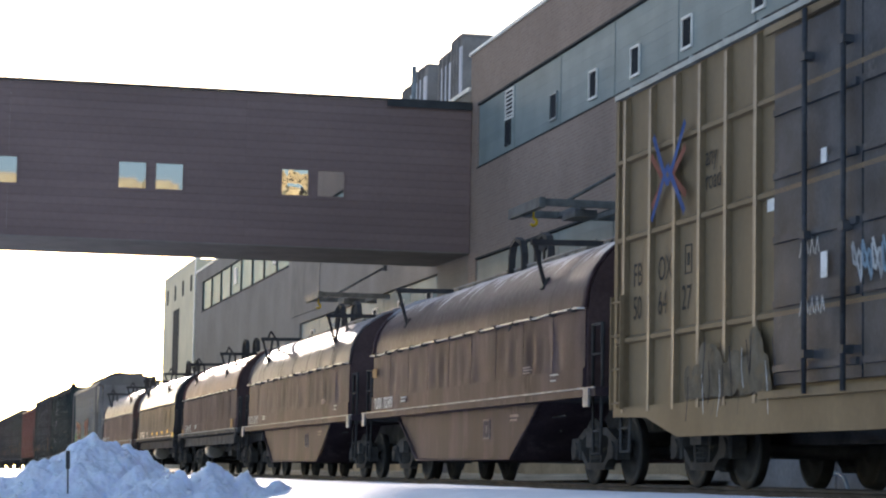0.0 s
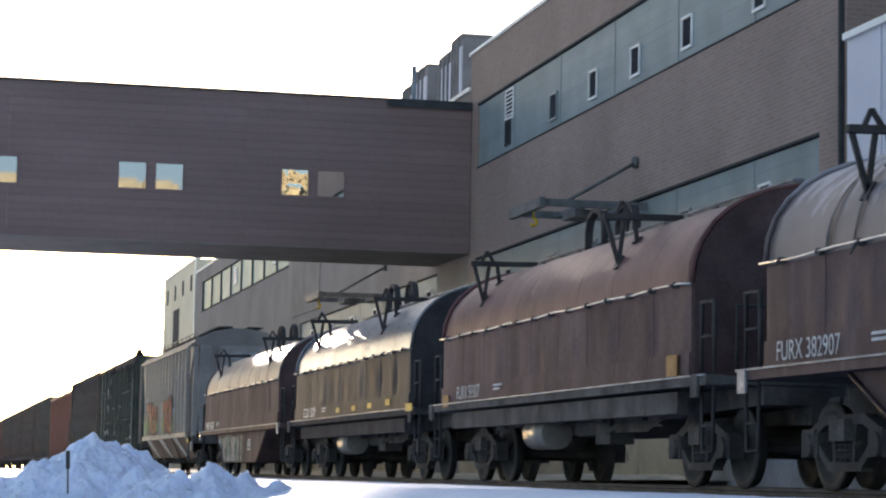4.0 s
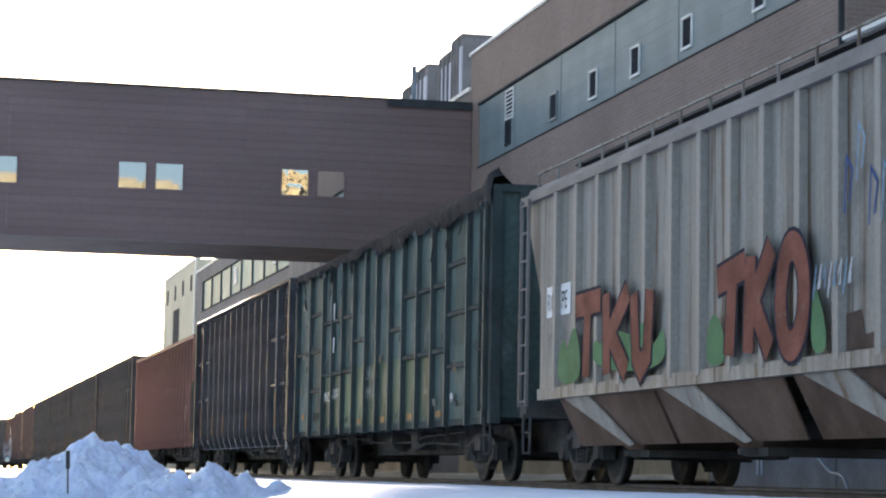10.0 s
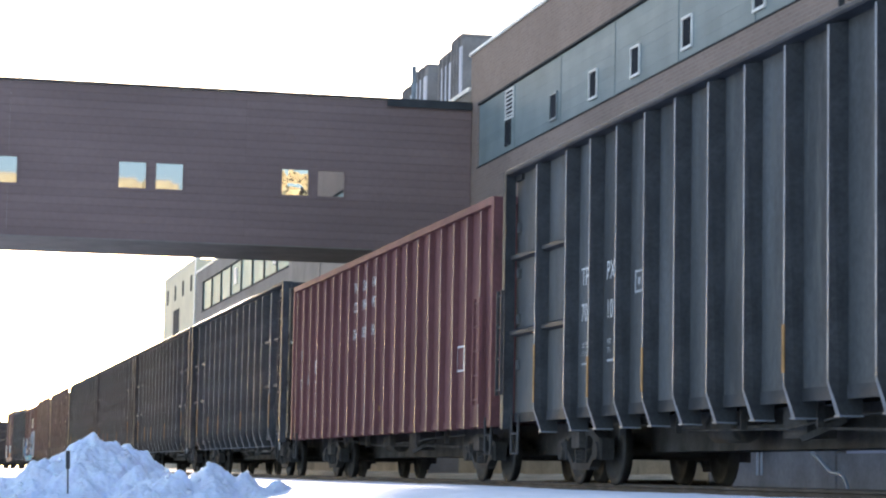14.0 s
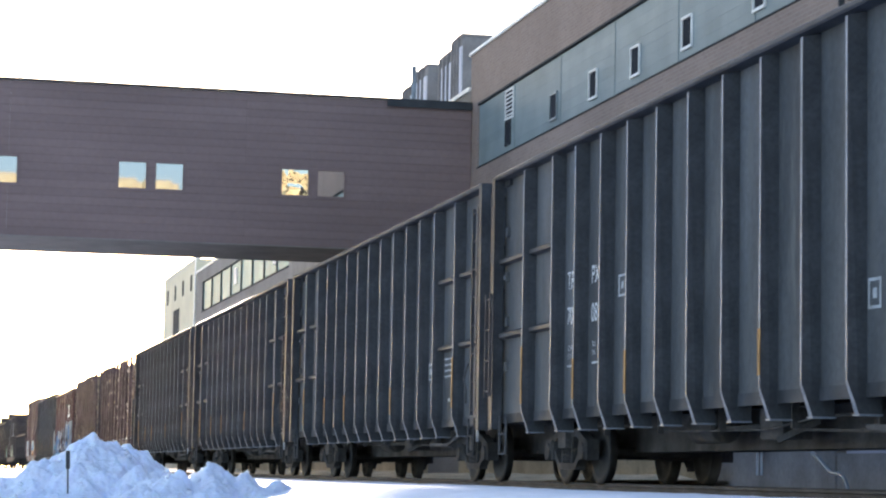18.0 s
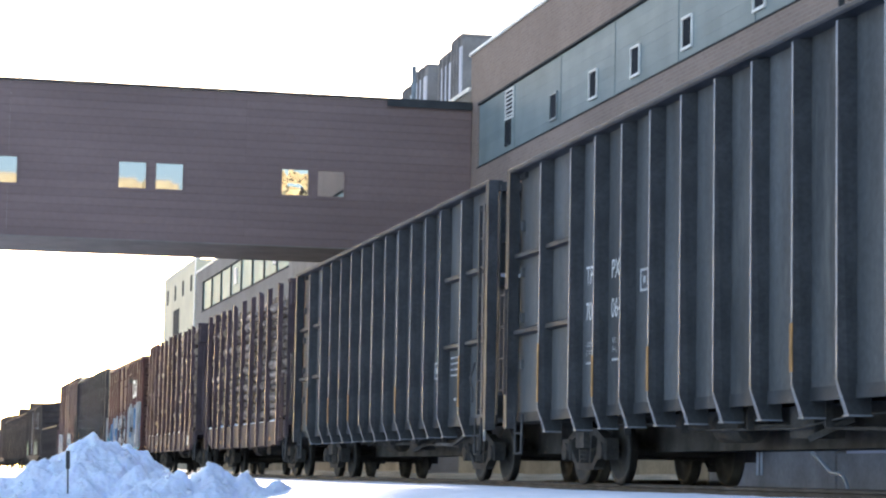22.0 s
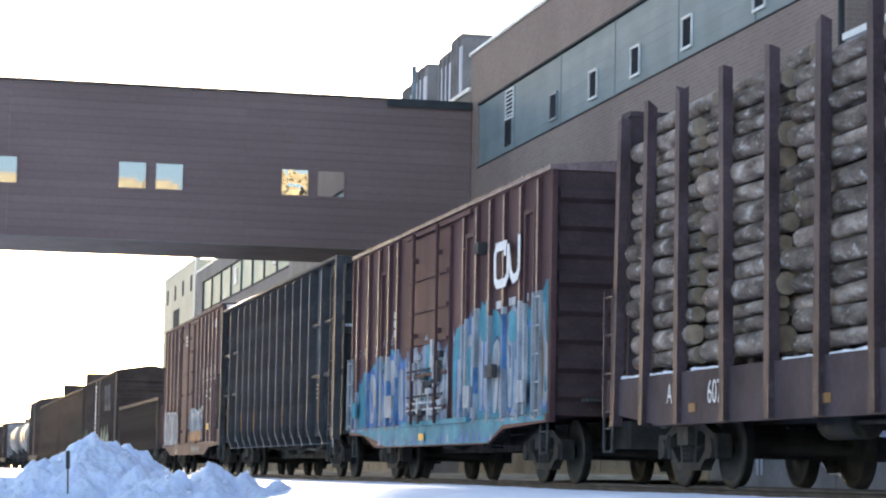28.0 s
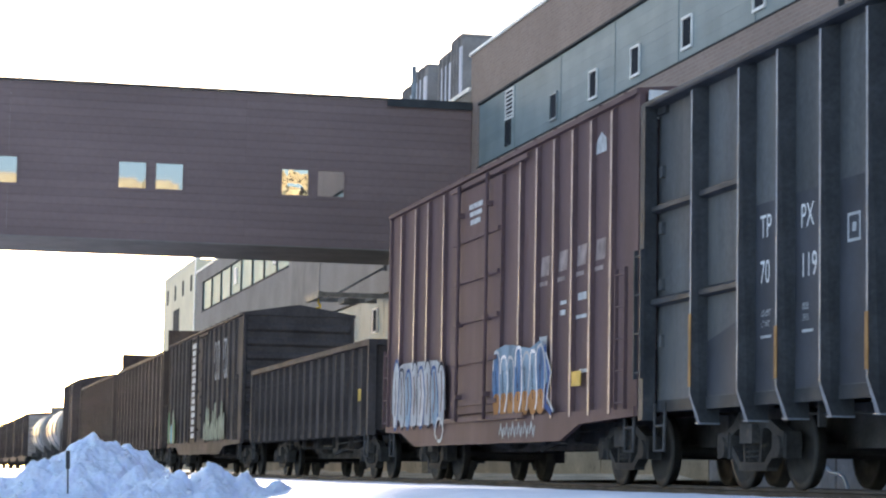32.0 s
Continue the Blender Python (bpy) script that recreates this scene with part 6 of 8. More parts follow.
def log_car(label, half, stakes, seed, bulk=4.75, group="log cars", name="log_flatcar"):
    rnd = random.Random(seed)
    c = thing(name, label, "log car", group)
    deck = 1.34
    boxes("deck", LOG_CAR, c, (-1.5, 1.5, -half, half, deck - 0.12, deck))
    for s in (-1, 1):
        bm = bmesh.new()
        prism(bm, [(-half, deck), (-half, 0.95), (-half + 2.4, 0.72), (half - 2.4, 0.72), (half, 0.95), (half, deck)], "x", s * 1.54 - 0.04, s * 1.54 + 0.04)
        part("side_sill", bm, LOG_CAR, c)
        e = half - 0.72
        b = boxes("bulkhead", LOG_CAR, c, (-1.46, 1.46, s * e - 0.03, s * e + 0.03, deck, bulk))
        boxes("bulkhead_cap", LOG_CAR, b, (-1.48, 1.48, min(s * (e - 0.06), s * (e + 0.32)), max(s * (e - 0.06), s * (e + 0.32)), bulk + 0.001, bulk + 0.07))
        boxes("bulkhead_beam", LOG_CAR, b, (-1.42, 1.42, min(s * (e + 0.031), s * (e + 0.28)), max(s * (e + 0.031), s * (e + 0.28)), bulk - 0.55, bulk))
        for x in (-1.22, -0.4, 0.4, 1.22):
            bm = bmesh.new()
            prism(bm, [(s * (e + 0.031), deck + 0.001), (s * (e + 0.66), deck + 0.001), (s * (e + 0.58), deck + 0.9), (s * (e + 0.22), bulk - 0.56), (s * (e + 0.031), bulk - 0.56)], "x", x - 0.06, x + 0.06)
            part("bulkhead_post", bm, LOG_CAR, b)
        ladder(c, s * (half - 0.42), 0.85, 2.5, -1.62, 0.36, LOG_STAKE)
        stirrup(c, s * (half - 0.2))
    for y in stakes:
        for s in (-1, 1):
            bm = bmesh.new()
            lean = 0.16 * rnd.uniform(-1, 1)
            x = s * 1.58
            w, d = 0.075, 0.06
            lo = [bm.verts.new((x + a, y + b, 0.74)) for a, b in ((-d, -w), (d, -w), (d, w), (-d, w))]
            hi = [bm.verts.new((x + a - s * 0.02, y + b + lean, 4.72 + rnd.uniform(-0.05, 0.07))) for a, b in ((-d, -w), (d, -w), (d, w), (-d, w))]
            bm.faces.new(lo[::-1])
            bm.faces.new(hi)
            for i in range(4):
                bm.faces.new((lo[i], lo[(i + 1) % 4], hi[(i + 1) % 4], hi[i]))
            part("stake", bm, LOG_STAKE, c)
    # stacks of two-and-a-half metre logs
    load = boxes("load_bunk", LOG_CAR, c, *[(-1.3, 1.3, y - 0.08, y + 0.08, deck + 0.001, deck + 0.1) for y in stakes])
    room = half - 0.76
    stacks = 5
    pitch = 2 * room / stacks
    far_v, far_f = [], []
    for k in range(stacks):
        yc = -room + (k + 0.5) * pitch
        height = rnd.uniform(4.45, 4.75)
        for col in range(13):
            x = -1.39 + col * 0.23
            z = deck + 0.1
            while z < height - 0.1 - (0.25 if col in (0, 12) else 0) * rnd.random():
                me, r = LOGS[rnd.randrange(6)]
                z += r
                if col < 2 or z > height - 0.5:
                    ob = same("log", me, load, x + rnd.uniform(-0.05, 0.03), yc + rnd.uniform(-0.15, 0.15) * (1 if 0 < k < stacks - 1 else 0.5), z)
                    ob.matrix_basis = pose(ob.location.x, ob.location.y, z, rnd.uniform(-2.0, 2.0), rnd.choice((0, 90, 180, 270)) + rnd.uniform(-20, 20), rnd.uniform(-1.6, 1.6) + rnd.choice((0, 180)))
                else:
                    n0 = len(far_v)
                    for yy in (yc - 1.22 + rnd.uniform(-0.08, 0.08), yc + 1.22):
                        far_v += [(x + r * math.cos(j * math.pi / 4), yy, z + r * math.sin(j * math.pi / 4)) for j in range(8)]
                    far_f += [tuple(range(n0, n0 + 8)), tuple(range(n0 + 15, n0 + 7, -1))]
                    far_f += [(n0 + j, n0 + (j + 1) % 8, n0 + 8 + (j + 1) % 8, n0 + 8 + j) for j in range(8)]
                z += r * 0.96
    me = bpy.data.meshes.new("inner_logs")
    me.from_pydata(far_v, [], far_f)
    me.materials.append(LOG_BARK)
    me.materials.append(LOG_END)
    for i, p in enumerate(me.polygons):
        p.material_index = 1 if len(p.vertices) == 8 else 0
    ob = new("inner_log_pile", me)
    ob.parent = load
    tagged(ob, kind="stuff")
    ys = sorted(stakes)
    for ya, yb in zip(ys, ys[1:]):
        if rnd.random() < 0.75:
            a, b = ya + 0.08 + rnd.uniform(0, 0.2), yb - 0.08 - rnd.uniform(0, 0.25)
            bm = bmesh.new()
            n = 10
            pts = [(a, deck + 0.001)] + [(a + (b - a) * i / n, deck + 0.02 + 0.07 * abs(noise.noise(Vector((a + i * 0.37, seed, 2.0))))) for i in range(n + 1)] + [(b, deck + 0.001)]
            prism(bm, pts, "x", -1.55, -1.4)
            part("snow_rim", bm, SNOW, c)
    plates("reflector", PAINT_AMBER, c, (-5.2, -5.45, 0.86, 0.96), (4.0, 4.25, 0.86, 0.96), (0.2, -0.05, 0.86, 0.96), x=-1.585)
    underframe(c, half, 1.2, 0.45)
    running_gear(c, half + 0.45, half - 2.0)
    return c


# ---- tank car ----
def tank_car():
    c = thing("tank_car", "dark grey railway tank car with sun glints put in as silver bands", "tank car", "tank cars")
    bm = bmesh.new()
    n, r, h = 24, 1.5, 7.2
    rings = []
    for y, k in ((-h, 0.0), (-h, 0.5), (-h + 0.15, 0.82), (-h + 0.5, 1), (h - 0.5, 1), (h - 0.15, 0.82), (h, 0.5), (h, 0.0)):
        rings.append([bm.verts.new((r * max(k, 0.02) * math.cos(2 * math.pi * i / n), y, 2.55 + r * max(k, 0.02) * math.sin(2 * math.pi * i / n))) for i in range(n)])
    for a, b in zip(rings, rings[1:]):
        for i in range(n):
            bm.faces.new((a[i], a[(i + 1) % n], b[(i + 1) % n], b[i])).smooth = True
    part("tank", bm, TANK_GREY, c)
    # Silver hoops put in for the sun glints on the tank.
    for y in (-4.5, 0, 4.5):
        bm = bmesh.new()
        for i in range(n):
            a0, a1 = 2 * math.pi * i / n, 2 * math.pi * (i + 1) / n
            bar(bm, (1.52 * math.cos(a0), y, 2.55 + 1.52 * math.sin(a0)), (1.52 * math.cos(a1), y, 2.55 + 1.52 * math.sin(a1)), 0.12, 0.04)
        part("band", bm, SILVER_HOOD, c)
    bm = bmesh.new()
    rod(bm, (0, 0, 4.0), (0, 0, 4.5), 0.5, 14)
    part("dome", bm, TANK_GREY, c)
    for s in (-1, 1):
        boxes("end_frame", UNDER, c, (-1.4, 1.4, s * 7.4 - 0.4, s * 7.4 + 0.4, 0.85, 1.15))
        boxes("saddle", UNDER, c, (-1.2, 1.2, s * 5.6 - 0.3, s * 5.6 + 0.3, 1.15, 1.9))
    underframe(c, 7.6, 1.1, 0.4)
    running_gear(c, 7.95, 5.6)
    return c


# ---- the train, front to rear: each car with the place of its middle along the track at the start ----
TRAIN = []


def park(car, front, rear):
    TRAIN.append((car, (front + rear) / 2))
    car.location = (0, (front + rear) / 2, 0)


def hood_marks(c, y, text, num, material=None):
    letters(text + " " + num, 0.3, -1.6, y, 1.33, material or STENCIL_DIM, c, squeeze=1.0)
    plates("data_panel", STENCIL_DIM, c, (y - 2.5, y - 3.0, 1.47, 1.5), (y - 2.5, y - 2.9, 1.41, 1.44), x=-1.6)


FBOX_POSTS = [7.75, 6.7, 5.75, 4.85, 3.95, 3.0, -3.0, -3.95, -4.85, -5.75, -6.7, -7.75]
fbox = boxcar("tan_boxcar", "tan high-cube boxcar with black plug doors and sprayed marks", 8.15, 5.0, TAN_CAR, FBOX_POSTS, (-2.3, 2.45), PLAIN_BLACK, (2.2, 5.6), roof_mat=GALV, end_mat=TAN_CAR, rails=(1.78, 3.08, 4.1), edge=TAN_EDGE)
for t, y, z in (("FB", 7.5, 2.5), ("OX", 6.5, 2.5), ("50", 7.5, 2.08), ("64", 6.5, 2.08), ("27", 5.6, 2.08)):
    letters(t, 0.42, -1.53, y, z, PAINT_BLACK, fbox)
letters("any", 0.34, -1.535, 4.76, 3.7, PAINT_BLACK, fbox)
letters("road", 0.34, -1.535, 4.76, 3.42, PAINT_BLACK, fbox)
for m, pts in ((G_RED, [(6.55, 4.05), (6.0, 3.66)]), (G_RED, [(6.5, 3.4), (5.98, 3.76)]), (G_RED, [(5.25, 4.0), (5.8, 3.68)]), (G_RED, [(5.22, 3.42), (5.8, 3.74)]),
               (G_DEEP, [(6.45, 4.28), (5.9, 3.62)]), (G_DEEP, [(5.25, 4.3), (5.9, 3.62)]), (G_DEEP, [(6.5, 3.24), (5.9, 3.85)]), (G_DEEP, [(5.25, 3.22), (5.9, 3.85)])):
    stroke("star_mark", m, fbox, pts, 0.095, -1.611 - 0.004 * (m is G_DEEP) - 0.001 * pts[0][0])
outline_box(fbox, "plate_box", 5.5, 5.25, 2.5, 2.85, -1.52, PAINT_BLACK, 0.02)
rnd = random.Random(31)
for k in range(11):
    y = 5.1 - k * 0.25
    patch("graffiti", G_SMUDGE, fbox, blob(y, rnd.uniform(0.14, 0.24), 1.0, rnd.uniform(1.35, 1.75), rnd.uniform(-0.1, 0.1), k), -1.6105 - 0.0003 * k)
for k in range(16):
    y, z = 5.0 - k * 0.17 + rnd.uniform(-0.1, 0.1), rnd.uniform(1.25, 1.8)
    stroke("graffiti", (G_DARK, G_SMUDGE, STENCIL_DIM, G_DARK)[k % 4], fbox, [(y, z), (y + rnd.uniform(-0.06, 0.02), z - 0.25), (y + rnd.uniform(-0.12, 0.1), z - rnd.uniform(0.35, 0.6))], 0.022, -1.6145 - 0.0003 * k)
plates("paper_card", PAINT_WHITE, fbox, (2.75, 2.5, 2.95, 3.15), x=-1.53)
plates("paper_card", PAINT_WHITE, fbox, (1.0, 0.86, 3.25, 3.4), (1.0, 0.84, 2.1, 2.36), x=-1.63)
for k in range(5):
    y = 0.1 - k * 0.24
    stroke("graffiti", G_SKY if k % 2 else G_PALE, fbox, rounded([(y + 0.12, 2.45), (y + 0.04, 2.1 - 0.05 * k), (y - 0.1, 2.35), (y - 0.15, 1.95), (y - 0.02, 2.2)], 1), 0.045, -1.64 - 0.0005 * k)
for k in range(9):
    y, z = 1.5 - (k % 5) * 0.14, 2.35 if k < 4 else 1.75
    stroke("graffiti", STENCIL_DIM, fbox, [(y + 0.05, z), (y, z + 0.16), (y - 0.05, z + 0.02)], 0.025, -1.6405)
park(fbox, 12.40, 28.75)

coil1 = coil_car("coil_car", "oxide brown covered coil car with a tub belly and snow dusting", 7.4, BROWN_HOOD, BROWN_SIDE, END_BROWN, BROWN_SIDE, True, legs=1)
hood_marks(coil1, 6.9, "FURX", "382909", PAINT_WHITE)
plates("reflector", PAINT_AMBER, coil1, (7.2, 6.8, 1.95, 2.12), x=-1.585)
park(coil1, 30.23, 44.98)
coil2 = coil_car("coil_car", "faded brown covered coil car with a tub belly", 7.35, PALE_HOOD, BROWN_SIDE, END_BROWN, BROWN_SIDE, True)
hood_marks(coil2, 6.9, "FURX", "382907")
park(coil2, 47.58, 62.26)
for car in (coil1, coil2):
    outline_box(car, "inspection_box", -1.3, -1.7, 0.66, 0.98, -1.425, FADED_BRAND)
    plates("data_panel", STENCIL_DIM, car, (-5.9, -6.3, 1.5, 1.52), (-5.9, -6.2, 1.42, 1.44), x=-1.6)
    plates("data_panel", FADED_BRAND, car, (-4.4, -4.8, 1.665, 1.685), (-4.4, -4.9, 1.625, 1.645), (-4.4, -4.8, 1.585, 1.605), x=-1.6)
    plates("data_panel", FADED_BRAND, car, (-3.0, -3.5, 0.98, 1.02), (-3.0, -3.4, 0.92, 0.95), x=-1.425)
coil3 = coil_car("coil_car", "dull red covered coil car on a straight underframe", 6.5, RED_HOOD, PALE_OXIDE, END_BROWN, UNDER, False)
plates("reflector", PAINT_AMBER, coil3, (6.2, 5.8, 1.22, 1.42), (-5.8, -6.2, 1.3, 1.55), x=-1.6)
hood_marks(coil3, 5.2, "FURX", "50307")
park(coil3, 64.71, 77.76)
coil4 = coil_car("coil_car", "silver-topped black covered coil car with yellow markers", 6.45, SILVER_HOOD, SILVER_SIDE, BLACK_END, BLACK_END, False)
plates("reflector", PAINT_YELLOW, coil4, (0.9, 0.5, 1.36, 1.46), (-0.9, -1.3, 1.36, 1.46), (-2.6, -3.0, 1.37, 1.47), (-4.4, -4.8, 1.38, 1.5), x=-1.575)
plates("reflector", PAINT_YELLOW, coil4, (-6.5, -7.1, 1.22, 1.36), x=-1.63)
hood_marks(coil4, 5.0, "CGLX", "12029", PAINT_WHITE)
bm = bmesh.new()
for i in range(4):
    box(bm, -0.75 + i * 0.22, -0.6 + i * 0.22, -6.52, -6.506, 3.0, 3.16)
part("end_lettering", bm, PAINT_WHITE, coil4)
park(coil4, 80.38, 93.38)
coil5 = coil_car("coil_car", "pale brown covered coil car with a sprayed tub belly", 7.35, PALE_HOOD, PALE_OXIDE, END_BROWN, PALE_OXIDE, True)
hood_marks(coil5, 6.6, "WFRX", "383030", PAINT_WHITE)
# angular pale letters side by side, parted by kinked dark lines
rnd = random.Random(19)
parting = []
for k in range(17):
    y = 4.72 - k * 0.325
    foot_z = 0.36 if y < 3.5 else 0.36 + (y - 3.5) * 0.5
    parting.append([(y + rnd.uniform(-0.08, 0.08), z) for z in (foot_z, max(foot_z + 0.08, 0.62), 0.78, 0.95, 1.08 + rnd.uniform(-0.05, 0.04))])
for k, (p, q) in enumerate(zip(parting, parting[1:])):
    patch("graffiti", (G_SMOKE, G_MOSS, G_ROSE, G_SMOKE, G_ROSE, G_MOSS)[k % 6] if k < 13 else (G_SMOKE, G_SMUDGE)[k % 2], coil5, p + q[::-1], -1.424 - 0.0001 * k)
    if k % 5 != 4:
        stroke("graffiti", G_DARK, coil5, q, 0.05 if k < 12 else 0.03, -1.427 - 0.0001 * k)
    mz = rnd.uniform(0.55, 0.85)
    ym = (p[2][0] + q[2][0]) / 2
    if k % 3 == 1:
        stroke("graffiti", G_DARK, coil5, [(ym + 0.1, mz), (ym - 0.02, mz + 0.06), (ym - 0.1, mz - 0.08), (ym - 0.02, mz - 0.2)], 0.045, -1.4295)
    elif k % 3 == 2:
        patch("graffiti", G_DARK, coil5, [(ym + 0.05, mz - 0.2), (ym - 0.04, mz - 0.16), (ym - 0.02, mz + 0.1), (ym + 0.04, mz + 0.06)], -1.4296)
stroke("graffiti", STENCIL_DIM, coil5, rounded([(4.95, 0.95), (4.75, 0.98), (4.65, 0.75), (4.5, 0.6), (4.35, 0.75), (4.5, 0.9)], 1), 0.05, -1.4298)
outline_box(coil5, "inspection_box", -1.3, -1.75, 0.66, 0.95, -1.425, PAINT_WHITE)
park(coil5, 95.95, 110.75)
hop = covered_hopper()
park(hop, 114.37, 131.35)

GREEN_RIBS = [-8.95, -7.77, -6.24, -5.09, -3.86, -2.6, -1.42, -0.15, 1.02, 2.33, 3.6, 4.8, 5.98, 7.63]
green = ribbed_car("green_gondola", "weathered green chip gondola with a torn tarp along its rim", "chip gondolas", 9.48, 4.62, GREEN_RIBS, GREEN_CAR, GREEN_RIB, 1.0, 6.9, edge=GREEN_EDGE)
def stiffener_rows(k):
    """Heights of the cross stiffeners in bay k, counted from the front end."""
    return ([2.75], [2.75], [1.86, 2.74, 3.58], [2.16, 3.3], [2.16, 3.3], [2.16, 3.3], [2.74], [], [], [2.74], [2.16, 3.3], [2.16, 3.3], [2.16, 3.3], [1.86, 2.74, 3.58], [2.75])[k]


GREEN_BAYS = list(zip([-9.44] + GREEN_RIBS, GREEN_RIBS + [9.44]))
for ya, yb, z in [(a + 0.05, b - 0.05, z) for k, (a, b) in enumerate(GREEN_BAYS) for z in stiffener_rows(k)]:
    bm = bmesh.new()
    prism(bm, [(-1.5, z), (-1.57, z + 0.02), (-1.57, z + 0.08), (-1.5, z + 0.12)], "y", ya, yb)
    part("stiffener", bm, GREEN_RIB, green)
levels = [1.05, 2.25, 3.3, 4.5]
ys = [-9.42] + GREEN_RIBS + [9.42]
for k, (ya, yb) in enumerate(zip(ys, ys[1:])):
    for j, (za, zb) in enumerate(zip(levels, levels[1:])):
        bm = bmesh.new()
        rows = []
        for v in range(5):
            row = []
            for u in range(5):
                yy, zz = ya + 0.05 + (yb - ya - 0.1) * u / 4, za + (zb - za) * v / 4
                dent = 0.02 + 0.025 * noise.noise(Vector((k * 3.1, j * 5.7, u * 0.9 + v * 2.3)))
                row.append(bm.verts.new((-1.502 - dent * math.sin(math.pi * u / 4) * math.sin(math.pi * v / 4) ** 0.7, yy, zz)))
            rows.append(row)
        for r, q in zip(rows, rows[1:]):
            for u in range(4):
                bm.faces.new((r[u], r[u + 1], q[u + 1], q[u])).smooth = True
        part("side_panel", bm, GREEN_LOW if j == 0 and 3 < k < 13 else GREEN_CAR, green)
rnd = random.Random(5)
for k in range(40):
    # crumpled edge of the tarp, hanging lower in places
    bm = bmesh.new()
    y0, y1 = -9.6 + k * 0.48, -9.6 + (k + 1) * 0.48
    cols = []
    for u in range(9):
        y = y0 + (y1 - y0) * u / 8
        drop = 0.2 + (0.12 if y < 0 else 0.0) + 0.18 * noise.noise(Vector((y * 0.7, 1.0, 7.0))) + 0.07 * noise.noise(Vector((y * 3.1, 2.0, 7.0)))
        puff = 0.045 + 0.035 * noise.noise(Vector((y * 4.3, 5.0, 1.0)))
        rise = 0.05 * abs(noise.noise(Vector((y * 1.7, 9.0, 3.0)))) + (0.26 * max(0.0, 1 - abs(y + 9.3) * 2.2))
        cols.append([bm.verts.new(q) for q in ((-1.3, y, 4.66), (-1.46, y, 4.7 + rise), (-1.62, y, 4.68 + rise * 0.7), (-1.63 - puff, y, 4.68 - drop * 0.45), (-1.615 - puff * 0.4, y, 4.68 - drop))])
    for a, b in zip(cols, cols[1:]):
        for i in range(4):
            bm.faces.new((a[i], a[i + 1], b[i + 1], b[i])).smooth = True
    part("tarp_edge", bm, TARP, green)
for k in range(34):
    # loose shreds twisted by the wind
    y, z = rnd.uniform(-9.3, 9.3), 4.55
    ln, wd = rnd.uniform(0.12, 0.3) if k % 3 else rnd.uniform(0.4, 0.8), rnd.uniform(0.02, 0.07)
    bm = bmesh.new()
    sway, prev = rnd.uniform(-0.2, 0.2), None
    for q in range(6):
        f = q / 5
        yy, ww = y + sway * f * f + 0.03 * math.sin(q * 2.0 + k), wd * (1 - 0.7 * f) * (0.6 + 0.4 * math.cos(q * 1.7 + k))
        row = [bm.verts.new((-1.64 - 0.03 * math.sin(q * 1.3 + k), yy - ww, z - ln * f)), bm.verts.new((-1.655 - 0.02 * math.cos(q * 1.9 + k), yy + ww, z - ln * f + 0.02))]
        if prev:
            bm.faces.new((prev[0], prev[1], row[1], row[0]))
        prev = row
    part("tarp_shred", bm, TARP if k % 4 else GREEN_EDGE, green)
ladder(green, -9.2, 1.1, 4.4, -1.66, 0.36, GREEN_RIB)
letters("MWC", 0.32, -1.56, 5.72, 1.62, PAINT_WHITE, green)
letters("10147", 0.32, -1.56, 4.66, 1.66, PAINT_WHITE, green)
rnd = random.Random(12)
for k in range(46):
    # small rust and scuff marks, thickest along the foot of the side
    y, z, r = rnd.uniform(-9.2, 9.2), 1.15 + 2.9 * rnd.random() ** 2.2, rnd.uniform(0.03, 0.11)
    if min(abs(y - q) for q in GREEN_RIBS) > r + 0.08:
        patch("rust_patch", (G_SMUDGE, GREEN_EDGE, GREEN_RIB, TARP)[k % 4], green, blob(y, r * 1.6, z - r, z + r, rnd.uniform(-0.05, 0.05), k, 11), -1.5605 - 0.0002 * k)
plates("paper_card", STENCIL_DIM, green, (-6.6, -6.75, 1.35, 1.45), (4.73, 4.58, 2.66, 3.0), (4.73, 4.58, 3.36, 3.74), x=-1.56)
plates("reflector", PAINT_AMBER, green, (8.65, 8.4, 1.28, 1.42), (1.75, 1.45, 1.07, 1.18), (-0.65, -1.0, 1.07, 1.18), (-3.1, -3.5, 1.07, 1.18), (-5.5, -5.9, 1.07, 1.18), x=-1.56)
rnd = random.Random(8)
for k in range(10):
    y, z = 0.85 - 0.16 * (k % 5), 2.05 if k < 5 else 1.65
    stroke("graffiti", STENCIL_DIM, green, [(y + rnd.uniform(-0.05, 0.05), z + rnd.uniform(-0.16, 0.16)) for _ in range(4)], 0.022, -1.56 - 0.0004 * k)
park(green, 133.02, 152.05)

